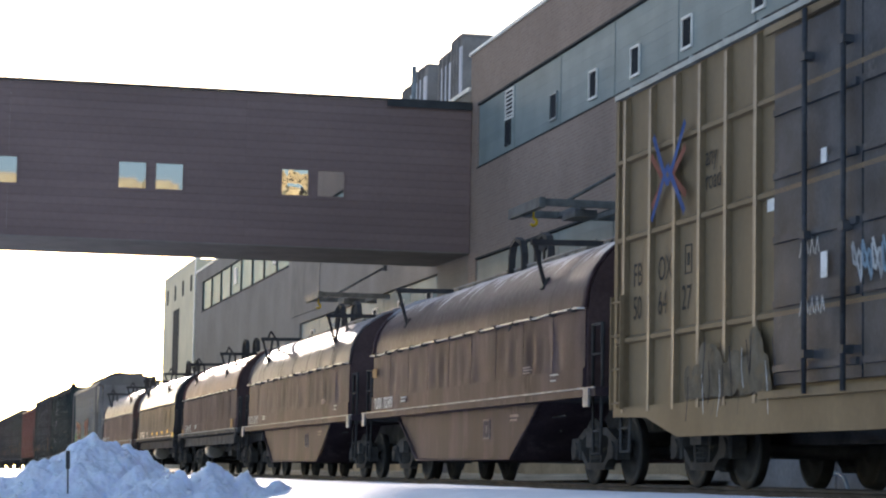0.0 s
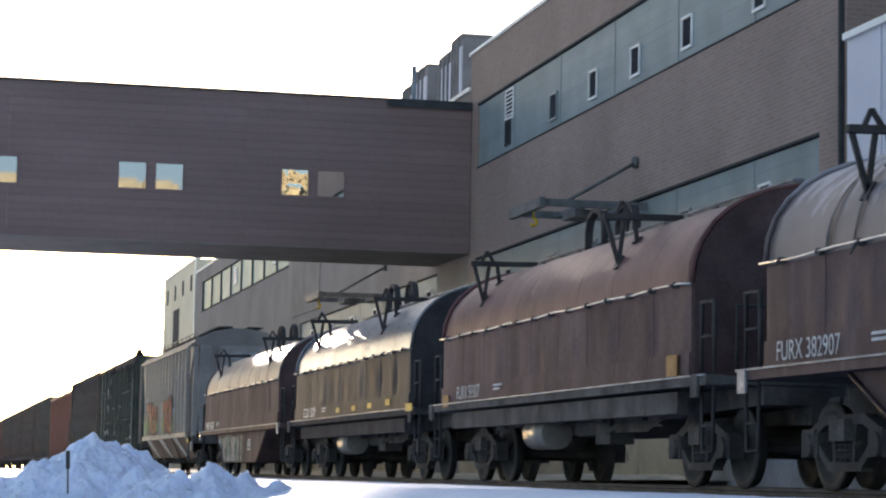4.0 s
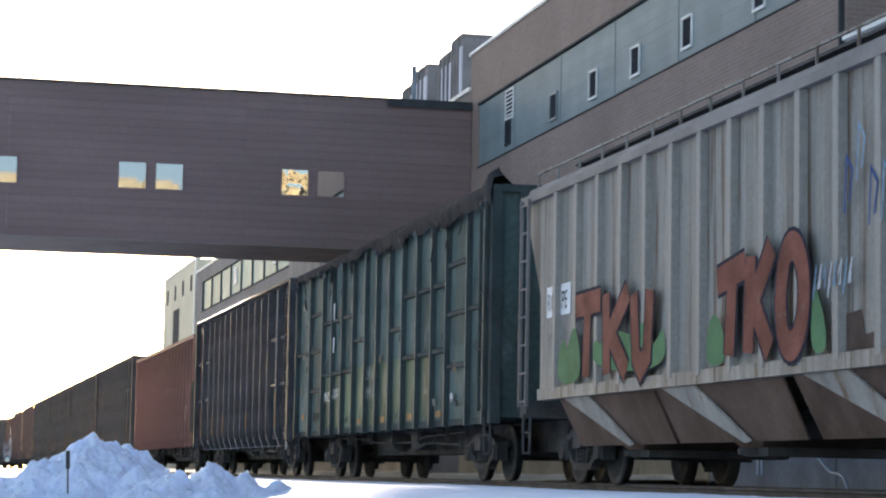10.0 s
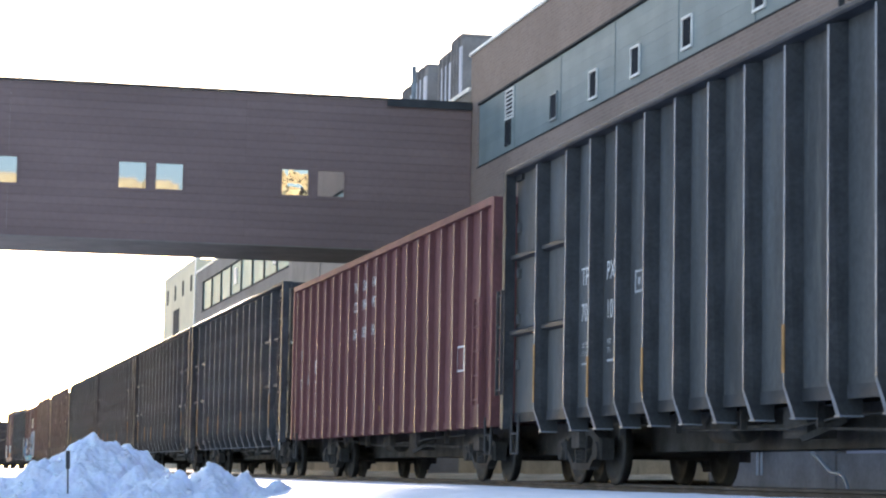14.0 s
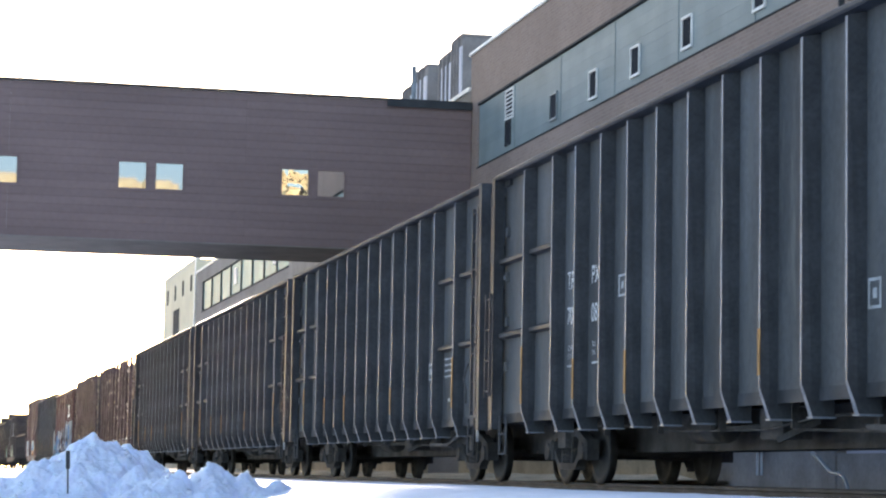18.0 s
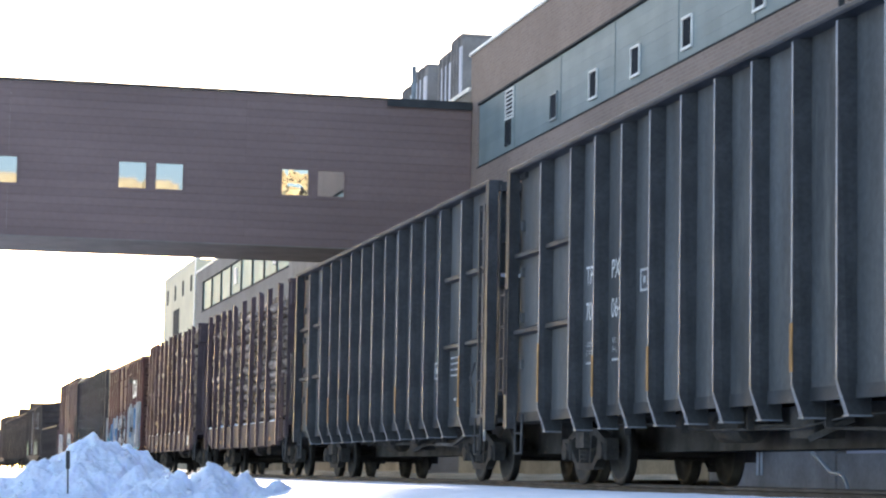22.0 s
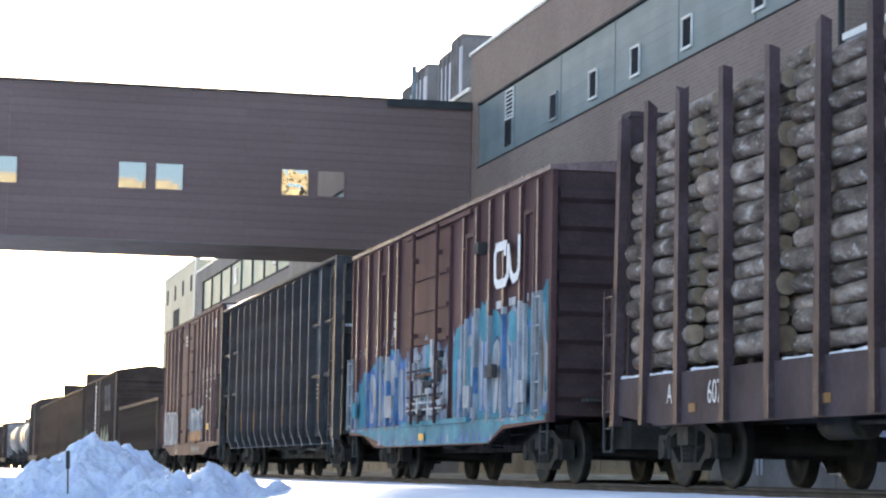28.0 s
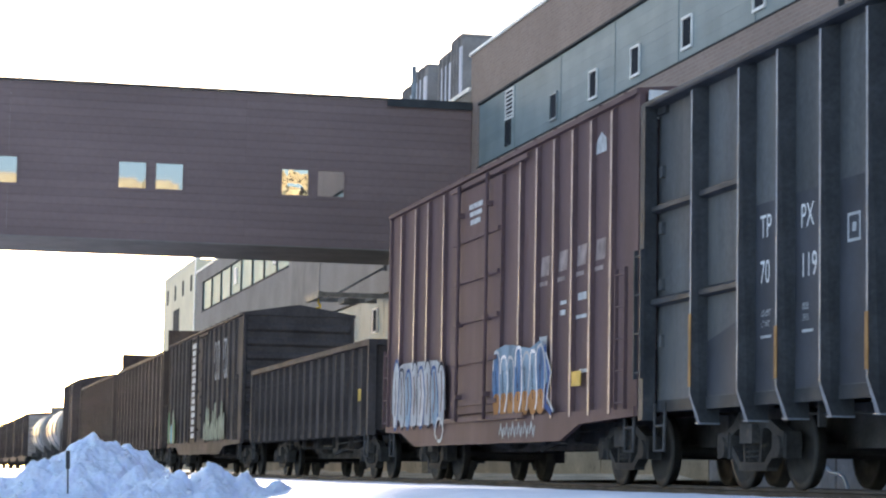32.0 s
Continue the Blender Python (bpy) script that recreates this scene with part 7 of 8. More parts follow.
gon8 = gondola()
others = [(copy_thing(gon8, pose(0, 0, 0)), f, r, d) for f, r, d in ((193.82, 212.6, "70088"), (213.34, 232.25, "70017"), (233.0, 251.95, "70064"), (253.14, 271.91, "70101"), (327.42, 345.55, "70119"))]
gondola_marks(gon8, "70101")
park(gon8, 153.34, 171.68)
REPAINT = mat("blue_black_repaint", (0.062, 0.067, 0.08), 0.55, 0.0, 0.25, 1.2, bump=0.1, spec=0.05)
for g, f, r, d in others:
    gondola_marks(g, d)
    if d == "70119":
        for ya, yb in zip(GON_RIBS, GON_RIBS[1:]):
            z1 = 3.1 if 2.3 < ya < 5.9 else 1.75 + 0.2 * math.sin(ya * 1.3)
            z2 = 3.1 if 2.3 < yb - 0.1 < 5.9 else 1.75 + 0.2 * math.sin(yb * 1.3)
            if min(z1, z2) > 3 or max(z1, z2) < 3:
                patch("repaint", REPAINT, g, [(ya + 0.05, 1.05), (yb - 0.05, 1.05), (yb - 0.05, z2), (ya + 0.05, z1)], -1.4125)
            else:
                patch("repaint", REPAINT, g, [(ya + 0.05, 1.05), (yb - 0.05, 1.05), (yb - 0.05, min(z1, z2)), (ya + 0.05, min(z1, z2))], -1.4125)
    park(g, f, r)

red = ribbed_car("red_gondola", "oxide red ribbed chip gondola with white stencils", "chip gondolas", 9.7, 4.42, [-8.9 + i * 0.955 for i in range(20)], RED_CAR, RED_CAR, 0.95, 7.0, edge=CN_EDGE)
plates("white_stripe", PAINT_WHITE, red, (1.12, 0.94, 0.98, 4.3), x=-1.51)
for t, y, z in (("THIS", 2.5, 3.8), ("CAR", 1.55, 3.8), ("HA", 0.55, 3.8), ("COM", 2.5, 3.4), ("PART", 1.57, 3.4), ("ME", 0.55, 3.4), ("DIV", 2.5, 2.84), ("DER", 1.57, 2.84), ("SH", 0.55, 2.84)):
    letters(t, 0.3, -1.506, y, z, PAINT_WHITE, red)
for t, y, z in (("TPP", 9.1, 2.72), ("TSC", 9.1, 2.05), ("08", 8.1, 2.1)):
    letters(t, 0.28, -1.506, y, z, STENCIL_DIM, red)
rnd = random.Random(14)
for k in range(9):
    z = 2.25 - 0.13 * k
    stroke("graffiti", STENCIL_DIM, red, [(7.0 + rnd.uniform(-0.1, 0.1), z), (6.85, z + rnd.uniform(-0.05, 0.14)), (6.65, z - 0.05), (6.75 + rnd.uniform(-0.1, 0.1), z - 0.17)], 0.025, -1.507 - 0.0003 * k)
outline_box(red, "plate_box", 7.05, 6.8, 2.32, 2.6, -1.508, PAINT_WHITE, 0.02)
plates("reflector", PAINT_AMBER, red, (2.9, 2.7, 1.3, 1.4), (-0.3, -0.5, 1.3, 1.4), (5.5, 5.35, 1.2, 1.28), x=-1.506)
ladder(red, -9.1, 1.2, 2.9, -1.68, 0.4, RED_CAR)
bm = bmesh.new()
for r in ((-7.0, -7.5, 2.2, 2.23), (-7.0, -7.5, 1.8, 1.83), (-7.0, -7.03, 1.83, 2.2), (-7.47, -7.5, 1.83, 2.2)):
    box(bm, -1.508, -1.5, min(r[0], r[1]), max(r[0], r[1]), r[2], r[3])
part("inspection_box", bm, PAINT_WHITE, red)
park(red, 172.57, 192.17)

log1 = log_car("flatcar loaded with snow-dusted birch logs behind steel stakes", 7.75, [7.52, 5.79, 4.6, 3.15, 1.67, 0.11, -1.57, -3.13, -4.69, -6.55], 1)
park(log1, 273.14, 289.05)
log2 = log_car("purple-brown flatcar stacked high with birch pulpwood logs", 7.75, [-6.75, -5.5, -4.15, -2.55, -1.15, 0.23, 1.6, 2.99, 4.61, 5.95, 7.13], 2)
letters("A", 0.34, -1.59, 5.05, 0.98, PAINT_WHITE, log2)
letters("607", 0.38, -1.59, 3.6, 0.95, PAINT_WHITE, log2)
plates("inspection_box", STENCIL_DIM, log2, (-5.8, -6.2, 0.9, 1.2), x=-1.59)
park(log2, 291.70, 307.41)

CN_POSTS = [6.99, 5.86, 4.82, 3.86, 3.06, -2.3, -3.2, -4.1, -5.0, -6.0, -7.0]
cn = boxcar("brown_boxcar", "dark brown boxcar with a blue sprayed mural along its lower half", 7.65, 4.51, CN_CAR, CN_POSTS, (-1.35, 1.9), CN_CAR, (4.2, 4.9), roof_mat=CN_EDGE, end_mat=END_BROWN, edge=CN_EDGE)
for y, z in ((4.32, 4.0), (-2.75, 4.05), (-6.5, 4.05)):
    low = 2.35 if y > 0 else 2.65
    boxes("inset_panel", CN_CAR, cn, (-1.575, -1.521, y - 0.3, y - 0.22, low, z), (-1.575, -1.521, y + 0.22, y + 0.3, low, z), (-1.575, -1.521, y - 0.219, y + 0.219, z - 0.08, z))
    boxes("sprayed_jamb", G_PALE, cn, (-1.575, -1.521, y - 0.3, y - 0.22, 1.0, low - 0.001), (-1.575, -1.521, y + 0.22, y + 0.3, 1.0, low - 0.001))
boxes("bracket_box", UNDER, cn, (-1.68, -1.521, -3.75, -3.45, 3.62, 3.8))
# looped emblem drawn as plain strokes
stroke("emblem", PAINT_WHITE, cn, [(-5.22, 3.45), (-5.25, 3.62), (-4.7, 3.62), (-4.6, 3.5), (-4.62, 3.12), (-4.75, 3.04), (-5.25, 3.04), (-5.4, 3.15), (-5.42, 3.62)], 0.14, -1.612)
stroke("emblem", PAINT_WHITE, cn, [(-5.42, 3.6), (-5.6, 3.15), (-5.75, 3.05), (-5.98, 3.08), (-6.08, 3.2), (-6.08, 3.7)], 0.14, -1.614)
for y in (-4.4, -5.2, -5.95):
    plates("small_lettering", STENCIL_DIM, cn, (y, y - 0.4, 2.68, 2.8), x=-1.525)
for t, y in (("CNIS", 7.42), ("413", 6.42), ("230", 5.3)):
    letters(t, 0.3, -1.528, y, 2.38, STENCIL_DIM, cn)
# mural: sprayed across panels and posts, its top edge rising and falling along the car
MURAL_TOP = ((7.7, 1.0), (7.5, 1.35), (6.8, 1.95), (6.4, 2.05), (5.8, 2.15), (5.0, 2.2), (4.3, 2.2), (3.9, 2.38), (3.1, 2.4), (2.7, 2.2), (1.9, 2.4), (-1.4, 2.45), (-2.3, 2.6), (-2.9, 2.75), (-3.7, 2.85), (-4.2, 2.6), (-4.8, 2.5), (-5.4, 2.65), (-6.2, 2.6), (-7.0, 2.75), (-7.45, 2.9), (-7.7, 2.6))


def mural_top(y):
    for (ya, za), (yb, zb) in zip(MURAL_TOP, MURAL_TOP[1:]):
        if ya >= y >= yb:
            return za + (zb - za) * (ya - y) / (ya - yb)
    return 1.2


def mural():
    rnd = random.Random(71)
    edges = sorted([7.6, 1.95, -1.38, -7.58] + CN_POSTS, reverse=True)
    layer = 0
    for a, b in zip(edges, edges[1:]):
        if a > 1.9 and b < 1.0 or b < -1.3 and a > -1.3:
            continue
        a, b = a - 0.07, b + 0.07
        w = a - b
        # ground coat with a ragged top
        n = 9
        rim = [(a - w * i / n, mural_top(a - w * i / n) + rnd.uniform(-0.12, 0.1)) for i in range(n + 1)]
        patch("mural", rnd.choice((G_BLUE, G_HAZE, G_CYAN)), cn, [(b, 0.98), (a, 0.98)] + rim, -1.5225)
        # letter bodies: rounded, leaning, each with a blue rim and a spot of another colour
        y = a - 0.02
        while y > b + 0.12:
            lw = min(rnd.uniform(0.3, 0.6), y - b)
            top, low = mural_top(y - lw / 2) - rnd.uniform(0.1, 0.4), 0.99 + rnd.uniform(0.0, 0.15)
            layer += 1
            x = -1.5235 - 0.00006 * layer
            body = blob(y - lw / 2, lw * 0.5, low, top, rnd.uniform(-0.06, 0.06), layer)
            body = [(min(a, max(b, p)), z) for p, z in body]
            patch("mural_letter", rnd.choice((G_PALE, G_PALE, G_PALE, G_HAZE, G_CYAN)), cn, body, x)
            stroke("mural_outline", rnd.choice((G_RIM, G_BLUE, G_RIM, G_INK)), cn, body[3:14] if rnd.random() < 0.5 else body[7:] + body[:2], rnd.uniform(0.05, 0.09), x - 0.003)
            z = rnd.uniform(low + 0.2, top - 0.4)
            patch("mural_accent", rnd.choice((G_CYAN, G_RIM, G_BLUE, G_HAZE)), cn, blob(y - lw * rnd.uniform(0.35, 0.65), lw * 0.12, z, z + rnd.uniform(0.2, 0.5), 0.03, layer), x - 0.0033)
            if rnd.random() < 0.4:
                q = y - lw * rnd.uniform(0.3, 0.7)
                stroke("mural_drip", rnd.choice((G_PALE, G_CYAN, G_DEEP)), cn, [(q, low + 0.5), (q - 0.01, low + 0.2), (q + 0.01, low)], 0.03, x - 0.0036)
            y -= lw * rnd.uniform(0.75, 1.0)
    # painted faces of the posts, in runs of changing colour
    for y in CN_POSTS:
        z = 0.96
        top = mural_top(y) + rnd.uniform(-0.1, 0.15)
        while z < top - 0.05:
            zn = min(top, z + rnd.uniform(0.4, 1.0))
            bm = bmesh.new()
            vs = [[bm.verts.new((x, yy, zz)) for x, yy in ((-1.5925, y + 0.046), (-1.5925, y - 0.049), (-1.523, y - 0.069))] for zz in (z, zn)]
            for i in range(2):
                bm.faces.new((vs[0][i], vs[0][i + 1], vs[1][i + 1], vs[1][i]))
            part("mural_post", bm, rnd.choice((G_PALE, G_HAZE, G_HAZE, G_BLUE)), cn)
            z = zn
    # round letters with bright blue rims on the rear half
    for k, (y, w, z0, z1) in enumerate(((5.5, 0.34, 1.0, 2.1), (4.72, 0.36, 0.98, 2.08), (3.7, 0.46, 0.98, 2.3), (2.75, 0.3, 1.0, 2.1))):
        ring = blob(y, w, z0, z1, 0.1 * math.sin(k * 2.3), k)
        patch("mural_letter", G_PALE, cn, ring, -1.5305 - 0.0002 * k)
        stroke("mural_outline", G_RIM, cn, ring + ring[:1], 0.12, -1.5325 - 0.0002 * k)
        patch("mural_slit", G_HAZE if k % 2 else G_RIM, cn, blob(y + 0.03, w * 0.22, (z0 + z1) / 2 - 0.3, (z0 + z1) / 2 + 0.2, 0.05, k), -1.5335)
    for y, z in ((5.17, 1.45), (3.25, 1.35)):
        stroke("mural_accent", PAINT_YELLOW, cn, [(y + 0.04, z + 0.26), (y, z), (y - 0.07, z - 0.22)], 0.1, -1.5345)
    # bright tips and edges
    for k, (y, w, z0, z1) in enumerate(((6.75, 0.55, 0.98, 1.9), (6.3, 0.28, 1.2, 2.1), (4.2, 0.16, 1.7, 2.25), (-1.9, 0.3, 2.0, 2.55), (-2.78, 0.26, 1.15, 2.2), (-3.62, 0.3, 2.2, 2.8), (-5.45, 0.24, 2.1, 2.6), (-7.42, 0.12, 2.0, 2.85))):
        patch("mural_tip", G_CYAN, cn, blob(y, w, z0, z1, 0.04, k), -1.5275 - 0.0003 * k)
    # lower side sill: pale blue wash with darker runs
    patch("mural_strip", G_CYAN, cn, [(7.5, 0.9), (5.6, 0.88), (4.8, 0.72), (3.9, 0.6), (-4.2, 0.6), (-5.1, 0.86), (-7.55, 0.89), (-7.55, 0.97), (7.5, 0.97)], -1.5815)
    for k in range(34):
        y = 7.2 - k * 0.43 + rnd.uniform(-0.15, 0.15)
        zl = 0.92 if abs(y) > 4.6 else 0.63
        w = rnd.uniform(0.06, 0.22)
        patch("mural_strip", rnd.choice((G_SKY, G_HAZE, G_BLUE, G_RIM)), cn, [(y + w, zl), (y - w * 0.7, zl), (y - w * 0.4, zl + rnd.uniform(0.03, 0.3 if zl < 0.7 else 0.05)), (y + w * 0.5, zl + 0.03)], -1.582 - 0.00005 * k)
    stroke("mural_accent", PAINT_AMBER, cn, [(-7.18, 2.1), (-7.22, 1.6), (-7.2, 1.2)], 0.07, -1.531)
    for k in range(6):
        stroke("mural_tag", STENCIL_DIM, cn, [(4.5 - 0.16 * k, 2.5), (4.46 - 0.16 * k, 2.66 + 0.03 * (k % 2)), (4.38 - 0.16 * k, 2.52)], 0.025, -1.5226 if k % 2 else -1.524)


mural()
# sprayed door: pale and blue fields under grey lock gear
patch("mural_door", G_DOOR, cn, [(1.85, 0.98), (1.86, 2.1), (1.3, 2.45), (0.9, 2.2), (0.4, 2.55), (0.1, 2.35), (-0.4, 2.5), (-0.9, 2.2), (-1.3, 2.3), (-1.3, 0.98)], -1.5815)
for k in range(7):
    y = 1.6 - k * 0.46
    top_z = 2.2 + 0.25 * math.sin(k * 2.6)
    patch("mural_door", (G_BLUE, G_PALE, G_PALE, G_CYAN)[k % 4], cn, rounded([(y + 0.22, 1.15), (y + 0.2, top_z - 0.2), (y + 0.02, top_z), (y - 0.2, top_z - 0.3), (y - 0.22, 1.15)], 1), -1.5825 - 0.0004 * k)
    stroke("mural_outline", G_DEEP if k % 2 else G_DARK, cn, [(y + 0.1, 1.3), (y - 0.02, 1.75), (y + 0.06, top_z - 0.25)], 0.045, -1.587)
for z in (1.2, 1.32, 1.44, 1.9):
    boxes("door_bar", STENCIL_DIM if z < 1.4 else DARK_TRIM, cn, (-1.66, -1.645, -1.2, 1.7, z, z + 0.035))
for ya, yb, za, zb in ((3.76, 3.11, 1.14, 1.55), (-2.7, -3.12, 1.17, 1.52), (-6.1, -6.55, 1.17, 1.5), (7.15, 6.75, 1.2, 1.5)):
    boxes("placard_board", G_PALE if ya < 5 else G_CYAN, cn, (-1.645, -1.6, yb, ya, za, zb))
rnd = random.Random(55)
for k in range(22):
    y, z = rnd.uniform(-1.2, 1.7), rnd.uniform(1.05, 2.2)
    a, b = (rnd.uniform(0.03, 0.07), rnd.uniform(0.08, 0.3)) if k % 2 else (rnd.uniform(0.08, 0.25), rnd.uniform(0.03, 0.06))
    boxes("lock_gear", (DARK_TRIM, STENCIL_DIM, G_PALE, UNDER)[k % 4], cn, (-1.66 - 0.001 * k, -1.6, y - a, y + a, z - b, z + b))
for ob in cn.children:
    if ob.name.startswith("door_track"):
        ob.data.materials[0] = G_CYAN
    if ob.name.startswith("ladder"):
        for piece in [ob] + list(ob.children):
            piece.data.materials[0] = G_PALE
boxes("bracket_box", UNDER, cn, (-1.68, -1.605, -4.79, -4.3, 1.6, 1.8))
plates("paper_card", STENCIL_DIM, cn, (3.5, 3.3, 3.02, 3.14), (3.5, 3.3, 2.84, 2.98), (3.5, 3.3, 2.66, 2.8), x=-1.53)
plates("reflector", PAINT_YELLOW, cn, (0.7, 0.3, 0.68, 0.8), x=-1.625)
park(cn, 310.02, 325.33)

BN_POSTS = [6.67, 5.41, 4.36, 3.1, -2.05, -3.0, -3.95, -4.9, -5.8, -6.75]
bn = boxcar("mauve_boxcar", "mauve-brown high-cube boxcar with sprayed lettering along its foot", 7.8, 4.97, BN_CAR, BN_POSTS, (-0.95, 2.3), BN_CAR, (4.4, 5.2), roof_mat=BN_CAR, end_mat=END_BROWN, edge=BN_EDGE)
for y in (-3.1, -4.05, -4.98, -5.88):
    patch("brand_bar", FADED_BRAND, bn, [(y, 2.98), (y - 0.06, 3.26), (y - 0.5, 3.26), (y - 0.44, 2.98)], -1.526)
    plates("brand_line", FADED_BRAND, bn, (y + 0.05, y - 0.35, 2.84, 2.9), x=-1.523)
patch("emblem", STENCIL_DIM, bn, [(-5.85, 4.42), (-5.88, 4.6), (-6.1, 4.7), (-6.32, 4.6), (-6.34, 4.42)], -1.526)
plates("small_lettering", STENCIL_DIM, bn, (1.2, 0.3, 4.42, 4.5), (1.15, 0.35, 4.3, 4.37), (1.1, 0.45, 4.16, 4.24), x=-1.582)
plates("small_lettering", STENCIL_DIM, bn, (-4.2, -4.5, 2.5, 2.55), (-4.2, -4.45, 2.35, 2.42), (-5.1, -5.5, 2.5, 2.6), (-5.0, -5.5, 2.25, 2.3), (-3.1, -3.5, 1.9, 2.1), (-3.1, -3.5, 1.7, 1.85), (-5.2, -5.6, 1.5, 1.55), x=-1.53)
plates("reflector", PAINT_YELLOW, bn, (-5.05, -5.5, 1.32, 1.52), x=-1.6)
rnd = random.Random(77)
patch("graffiti", G_PALE, bn, rounded([(7.1, 0.95), (7.05, 1.95), (5.9, 2.15), (4.8, 1.95), (3.6, 2.1), (2.65, 1.9), (2.6, 0.95)], 1), -1.6098)
patch("graffiti", G_SKY, bn, rounded([(-0.62, 1.2), (-0.62, 2.0), (-1.6, 2.1), (-2.6, 1.9), (-3.7, 2.1), (-3.9, 1.2)], 1), -1.6097)
for k in range(8):
    y, h2 = 6.75 - k * 0.55, rnd.uniform(-0.12, 0.2)
    ring = blob(y, 0.25, 0.9, 2.05 + h2, rnd.uniform(-0.1, 0.1), k)
    patch("graffiti", (STENCIL_DIM, G_PALE, G_SKY, G_PALE)[k % 4], bn, ring, -1.6105 - 0.0003 * k)
    stroke("graffiti", G_DARK if k % 2 else G_DEEP, bn, ring[2:15], 0.06, -1.6135 - 0.0003 * k)
    stroke("graffiti", BN_CAR, bn, [(y + 0.05, 1.15), (y - 0.04, 1.5), (y + 0.06, 1.85)], 0.07, -1.616 - 0.0002 * k)
stroke("graffiti", STENCIL_DIM, bn, rounded([(3.3, 0.7), (2.9, 0.62), (2.7, 0.9), (3.1, 1.1), (3.4, 0.85)]), 0.06, -1.617)
for k in range(7):
    y, h2 = -0.9 - k * 0.43, rnd.uniform(-0.1, 0.18)
    ring = blob(y, 0.22, 1.0, 1.95 + h2, rnd.uniform(-0.08, 0.08), k + 3)
    patch("graffiti", G_SKY if k % 3 else G_BLUE, bn, ring, -1.6105 - 0.0003 * k)
    patch("graffiti", G_ORANGE, bn, blob(y, 0.2, 0.98, 1.34, 0.0, k), -1.6128 - 0.0002 * k)
    stroke("graffiti", PAINT_WHITE if k % 2 else STENCIL_DIM, bn, ring[1:13], 0.05, -1.6145 - 0.0003 * k)
    stroke("graffiti", G_DARK, bn, [(y - 0.02, 1.2), (y + 0.05, 1.7)], 0.035, -1.617)
stroke("graffiti", G_DEEP, bn, [(-3.7, 1.95), (-3.95, 1.5), (-3.75, 1.1), (-4.1, 0.98)], 0.1, -1.6175)
stroke("graffiti", STENCIL_DIM, bn, [(-3.75, 1.85), (-4.05, 1.55), (-3.85, 1.2), (-4.2, 1.0)], 0.05, -1.6185)
for k in range(6):
    y = -1.0 - 0.36 * k
    stroke("graffiti", G_PALE, bn, [(y, 0.7), (y - 0.1, 0.86), (y - 0.22, 0.68), (y - 0.3, 0.82)], 0.05, -1.586 - 0.0003 * k)
boxes("end_sign", PAINT_WHITE, bn, (-1.45, 0.6, -7.96, -7.9, 4.62, 4.98))
boxes("end_sign_bar", PAINT_BLACK, bn, (-1.35, -0.9, -7.966, -7.961, 4.7, 4.82))
park(bn, 346.25, 361.85)

low = ribbed_car("low_gondola", "low dark brown ribbed gondola car", "low gondolas", 8.1, 2.7, [-7.4 + i * 0.99 for i in range(16)], DARK_BROWN, DARK_BROWN, 0.95, 5.9)
plates("reflector", PAINT_YELLOW, low, (-6.6, -7.1, 1.55, 1.8), x=-1.506)
park(low, 363.60, 379.80)
box20 = boxcar("dark_boxcar", "old dark brown boxcar with green sprayed patches", 9.3, 4.42, DARK_BROWN, [8.2, 7.1, 6.0, 4.9, 3.8, -1.2, -2.3, -3.4, -4.5, -5.6, -6.7, -7.8], (-0.4, 2.8), DARK_BROWN, (5.0, 5.3), end_mat=DARK_BROWN, roof_mat=DARK_BROWN, top_rise=0.3)
for k in range(16):
    # broken green tags: one small group near the rear, one wider towards the front
    y = 8.9 - 0.42 * k if k < 6 else -1.6 - 0.5 * (k - 6)
    z1 = 1.9 + 0.3 * math.sin(k * 1.9)
    patch("graffiti", (G_MOSS, G_GREEN, G_MOSS, G_CYAN)[k % 4] if k < 6 else G_MOSS, box20, rounded([(y + 0.24, 1.0), (y + 0.27, z1 - 0.3), (y + 0.02, z1), (y - 0.22, z1 - 0.2), (y - 0.14, 1.35), (y - 0.25, 0.98)], 1), -1.612 - 0.0004 * k)
for k in range(14):
    plates("door_stain", STENCIL_DIM, box20, (1.65 + 0.07 * math.sin(k * 2.1), 0.85 + 0.1 * math.sin(k * 1.3), 1.1 + 0.22 * k, 1.25 + 0.22 * k), x=-1.64)
for y in (-3.9, -4.6, -5.9, -6.3):
    stroke("worn_lettering", STENCIL_DIM, box20, rounded([(y + 0.2, 3.1), (y + 0.22, 3.9), (y - 0.2, 3.85), (y - 0.15, 3.1), (y - 0.25, 2.7)], 1), 0.07, -1.614)
park(box20, 382.0, 400.7)
bulk21 = ribbed_car("bulkhead_flatcar", "dark loaded bulkhead flatcar with side posts, far down the train", "bulkhead flatcars", 9.5, 4.32, [-8.7 + i * 1.45 for i in range(13)], DARK_BROWN, DARK_BROWN, 0.95, 7.2, edge=TAN_EDGE)
for y in (-9.35, 9.35):
    boxes("bulkhead", DARK_BROWN, bulk21, (-1.44, 1.44, y - 0.06, y + 0.06, 4.38, 5.12))
park(bulk21, 402.3, 421.3)
rib22 = ribbed_car("tall_gondola", "tall dark brown ribbed gondola car", "tall gondolas", 10.0, 4.3, [-9.3 + i * 1.33 for i in range(15)], DARK_BROWN, DARK_BROWN, 0.95, 7.6, edge=TAN_EDGE)
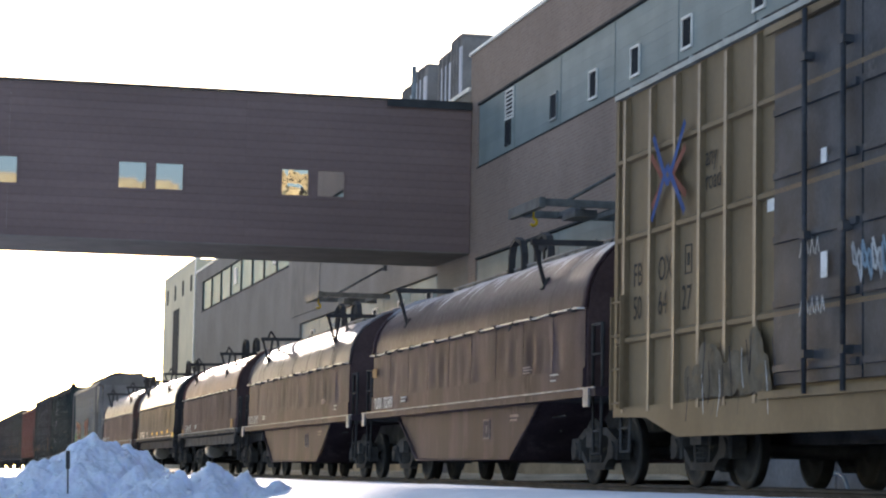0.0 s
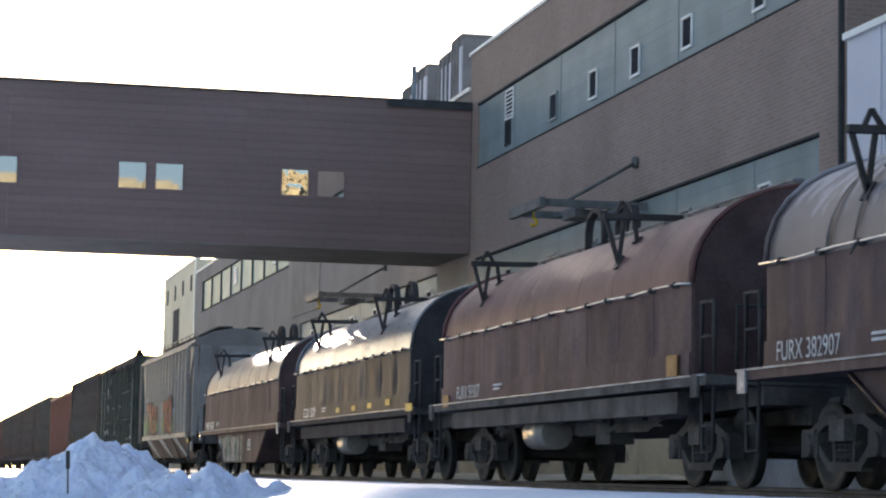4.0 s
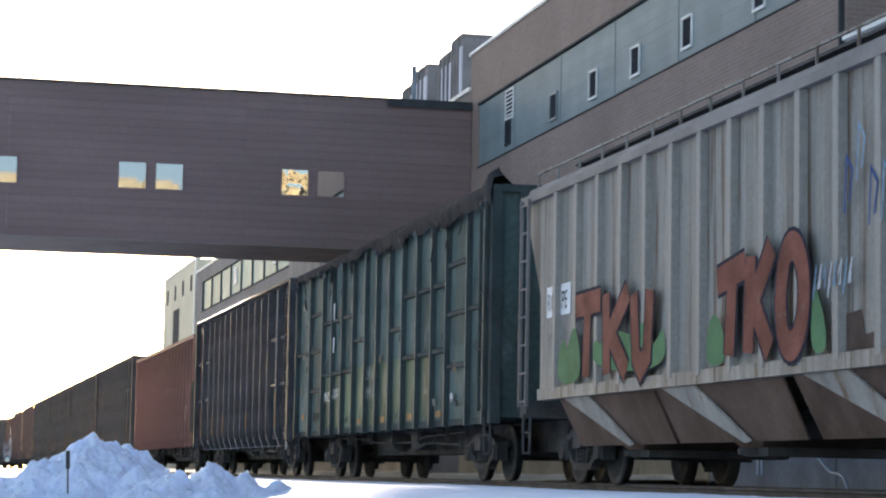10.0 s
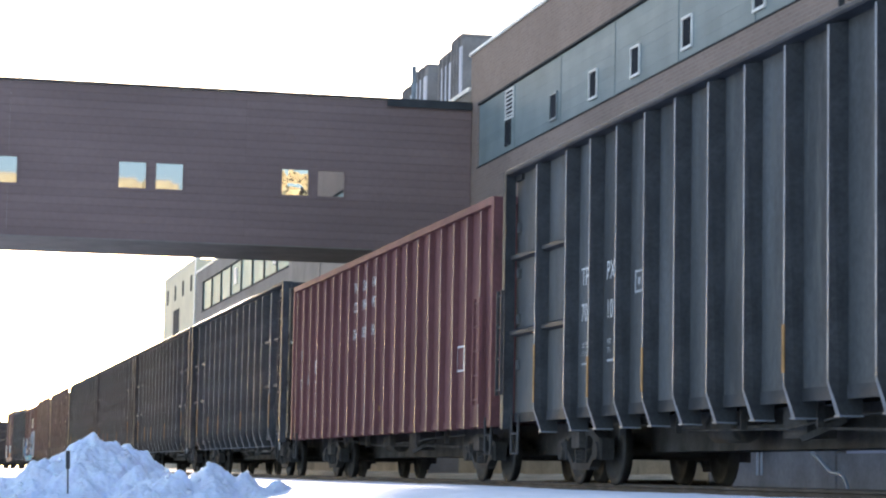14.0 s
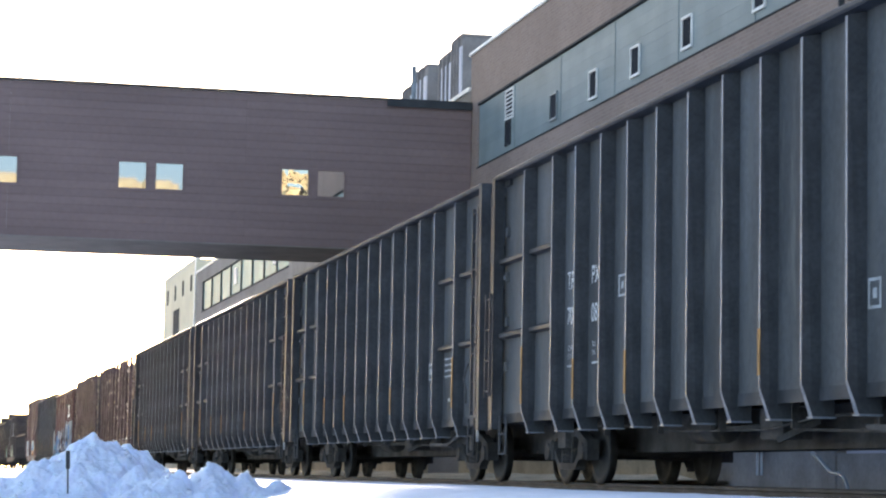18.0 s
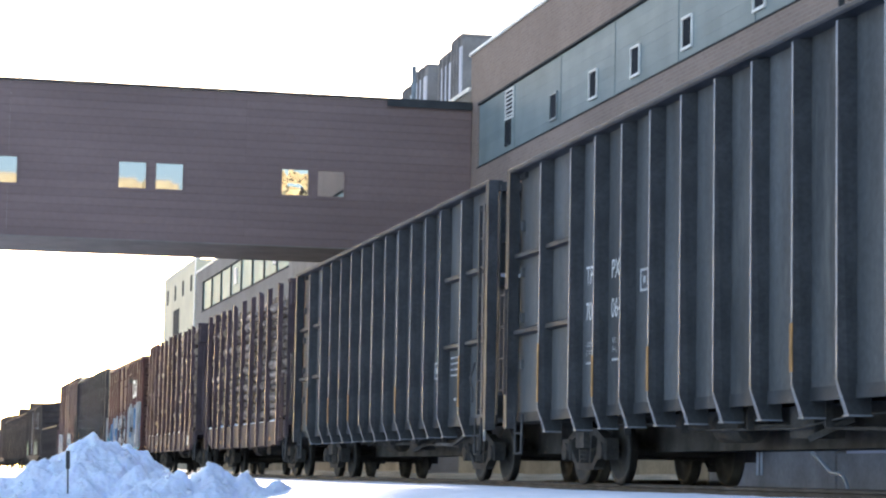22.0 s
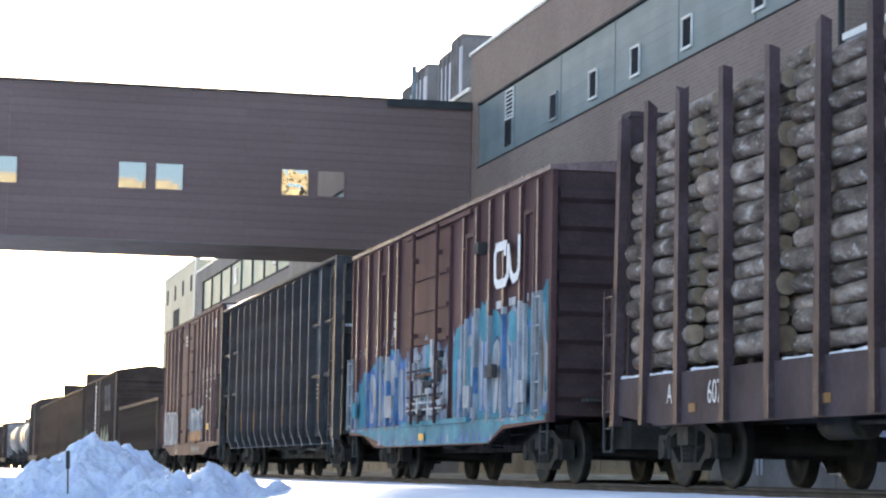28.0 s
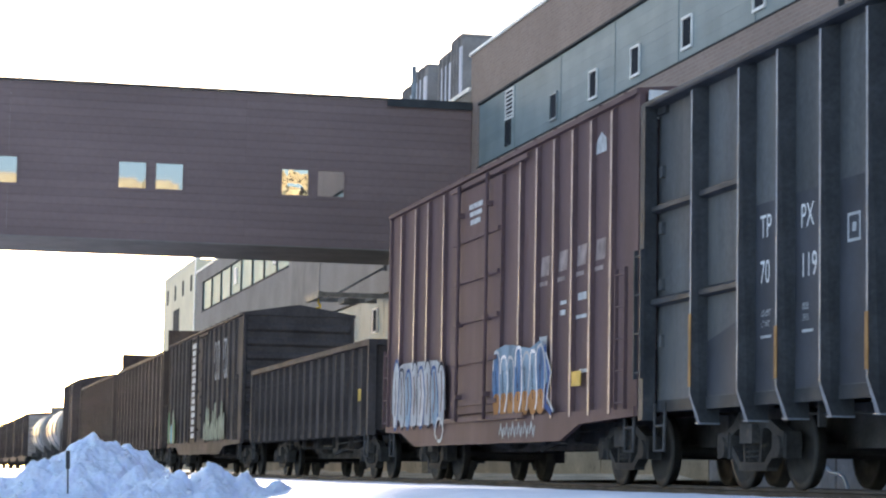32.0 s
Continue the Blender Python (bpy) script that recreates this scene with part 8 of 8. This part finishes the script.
park(rib22, 423.4, 443.4)
tail_box = boxcar("dark_boxcar", "short high dark brown boxcar far down the train", 7.2, 4.85, DARK_BROWN, [6.2, 5.1, 4.0, 2.9, -2.0, -3.1, -4.2, -5.3, -6.3], (-1.0, 2.0), DARK_BROWN, (4.4, 4.6), end_mat=DARK_BROWN, roof_mat=DARK_BROWN, top_rise=0.32)
park(tail_box, 445.0, 459.4)
tank = tank_car()
tank2 = copy_thing(tank, pose(0, 0, 0))
park(tank, 462.0, 479.5)
park(tank2, 481.6, 499.1)
box25 = boxcar("dark_boxcar", "dark brown boxcar far down the train", 7.6, 4.2, DARK_BROWN, [6.6, 5.4, 4.2, 3.0, -2.0, -3.2, -4.4, -5.6, -6.8], (-1.0, 2.0), DARK_BROWN, (5.0, 5.3), end_mat=HOPPER_END, roof_mat=DARK_BROWN, top_rise=0.2)
park(box25, 502.5, 517.7)
for front in (518.9, 535.3, 551.7, 568.1):
    park(copy_thing(box25, pose(0, 0, 0)), front, front + 15.2)


# ---- motion ----
SPEEDS = ((0, 9.708), (4, 9.758), (8, 9.828), (12, 9.916), (16, 10.001), (20, 10.053), (24, 10.075), (32, 10.075))


def travelled(t):
    """Metres that the train has rolled by t seconds."""
    s = 0.0
    for (ta, va), (tb, vb) in zip(SPEEDS, SPEEDS[1:]):
        if t <= ta:
            break
        u = min(t, tb)
        v = va + (vb - va) * (u - ta) / (tb - ta)
        s += (va + v) / 2 * (u - ta)
    return s


def motions():
    times = [i * 1.0 for i in range(33)]
    for car, y in TRAIN:
        walk(car, [(t, pose(0, y - travelled(t), 0)) for t in times])
    # wheels turn about 80 degrees from row to row
    turns = [i / 15 for i in range(481)]
    angles = [math.degrees(travelled(t) / 0.457) for t in turns]
    for car, y in TRAIN:
        for tr in car.children:
            if tr.name.startswith("truck"):
                for ws in tr.children:
                    if ws.name.startswith("wheelset"):
                        dy = ws.location.y
                        walk(ws, [(t, pose(0, dy, 0.457, a, 0, 0)) for t, a in zip(turns, angles)])



motions()
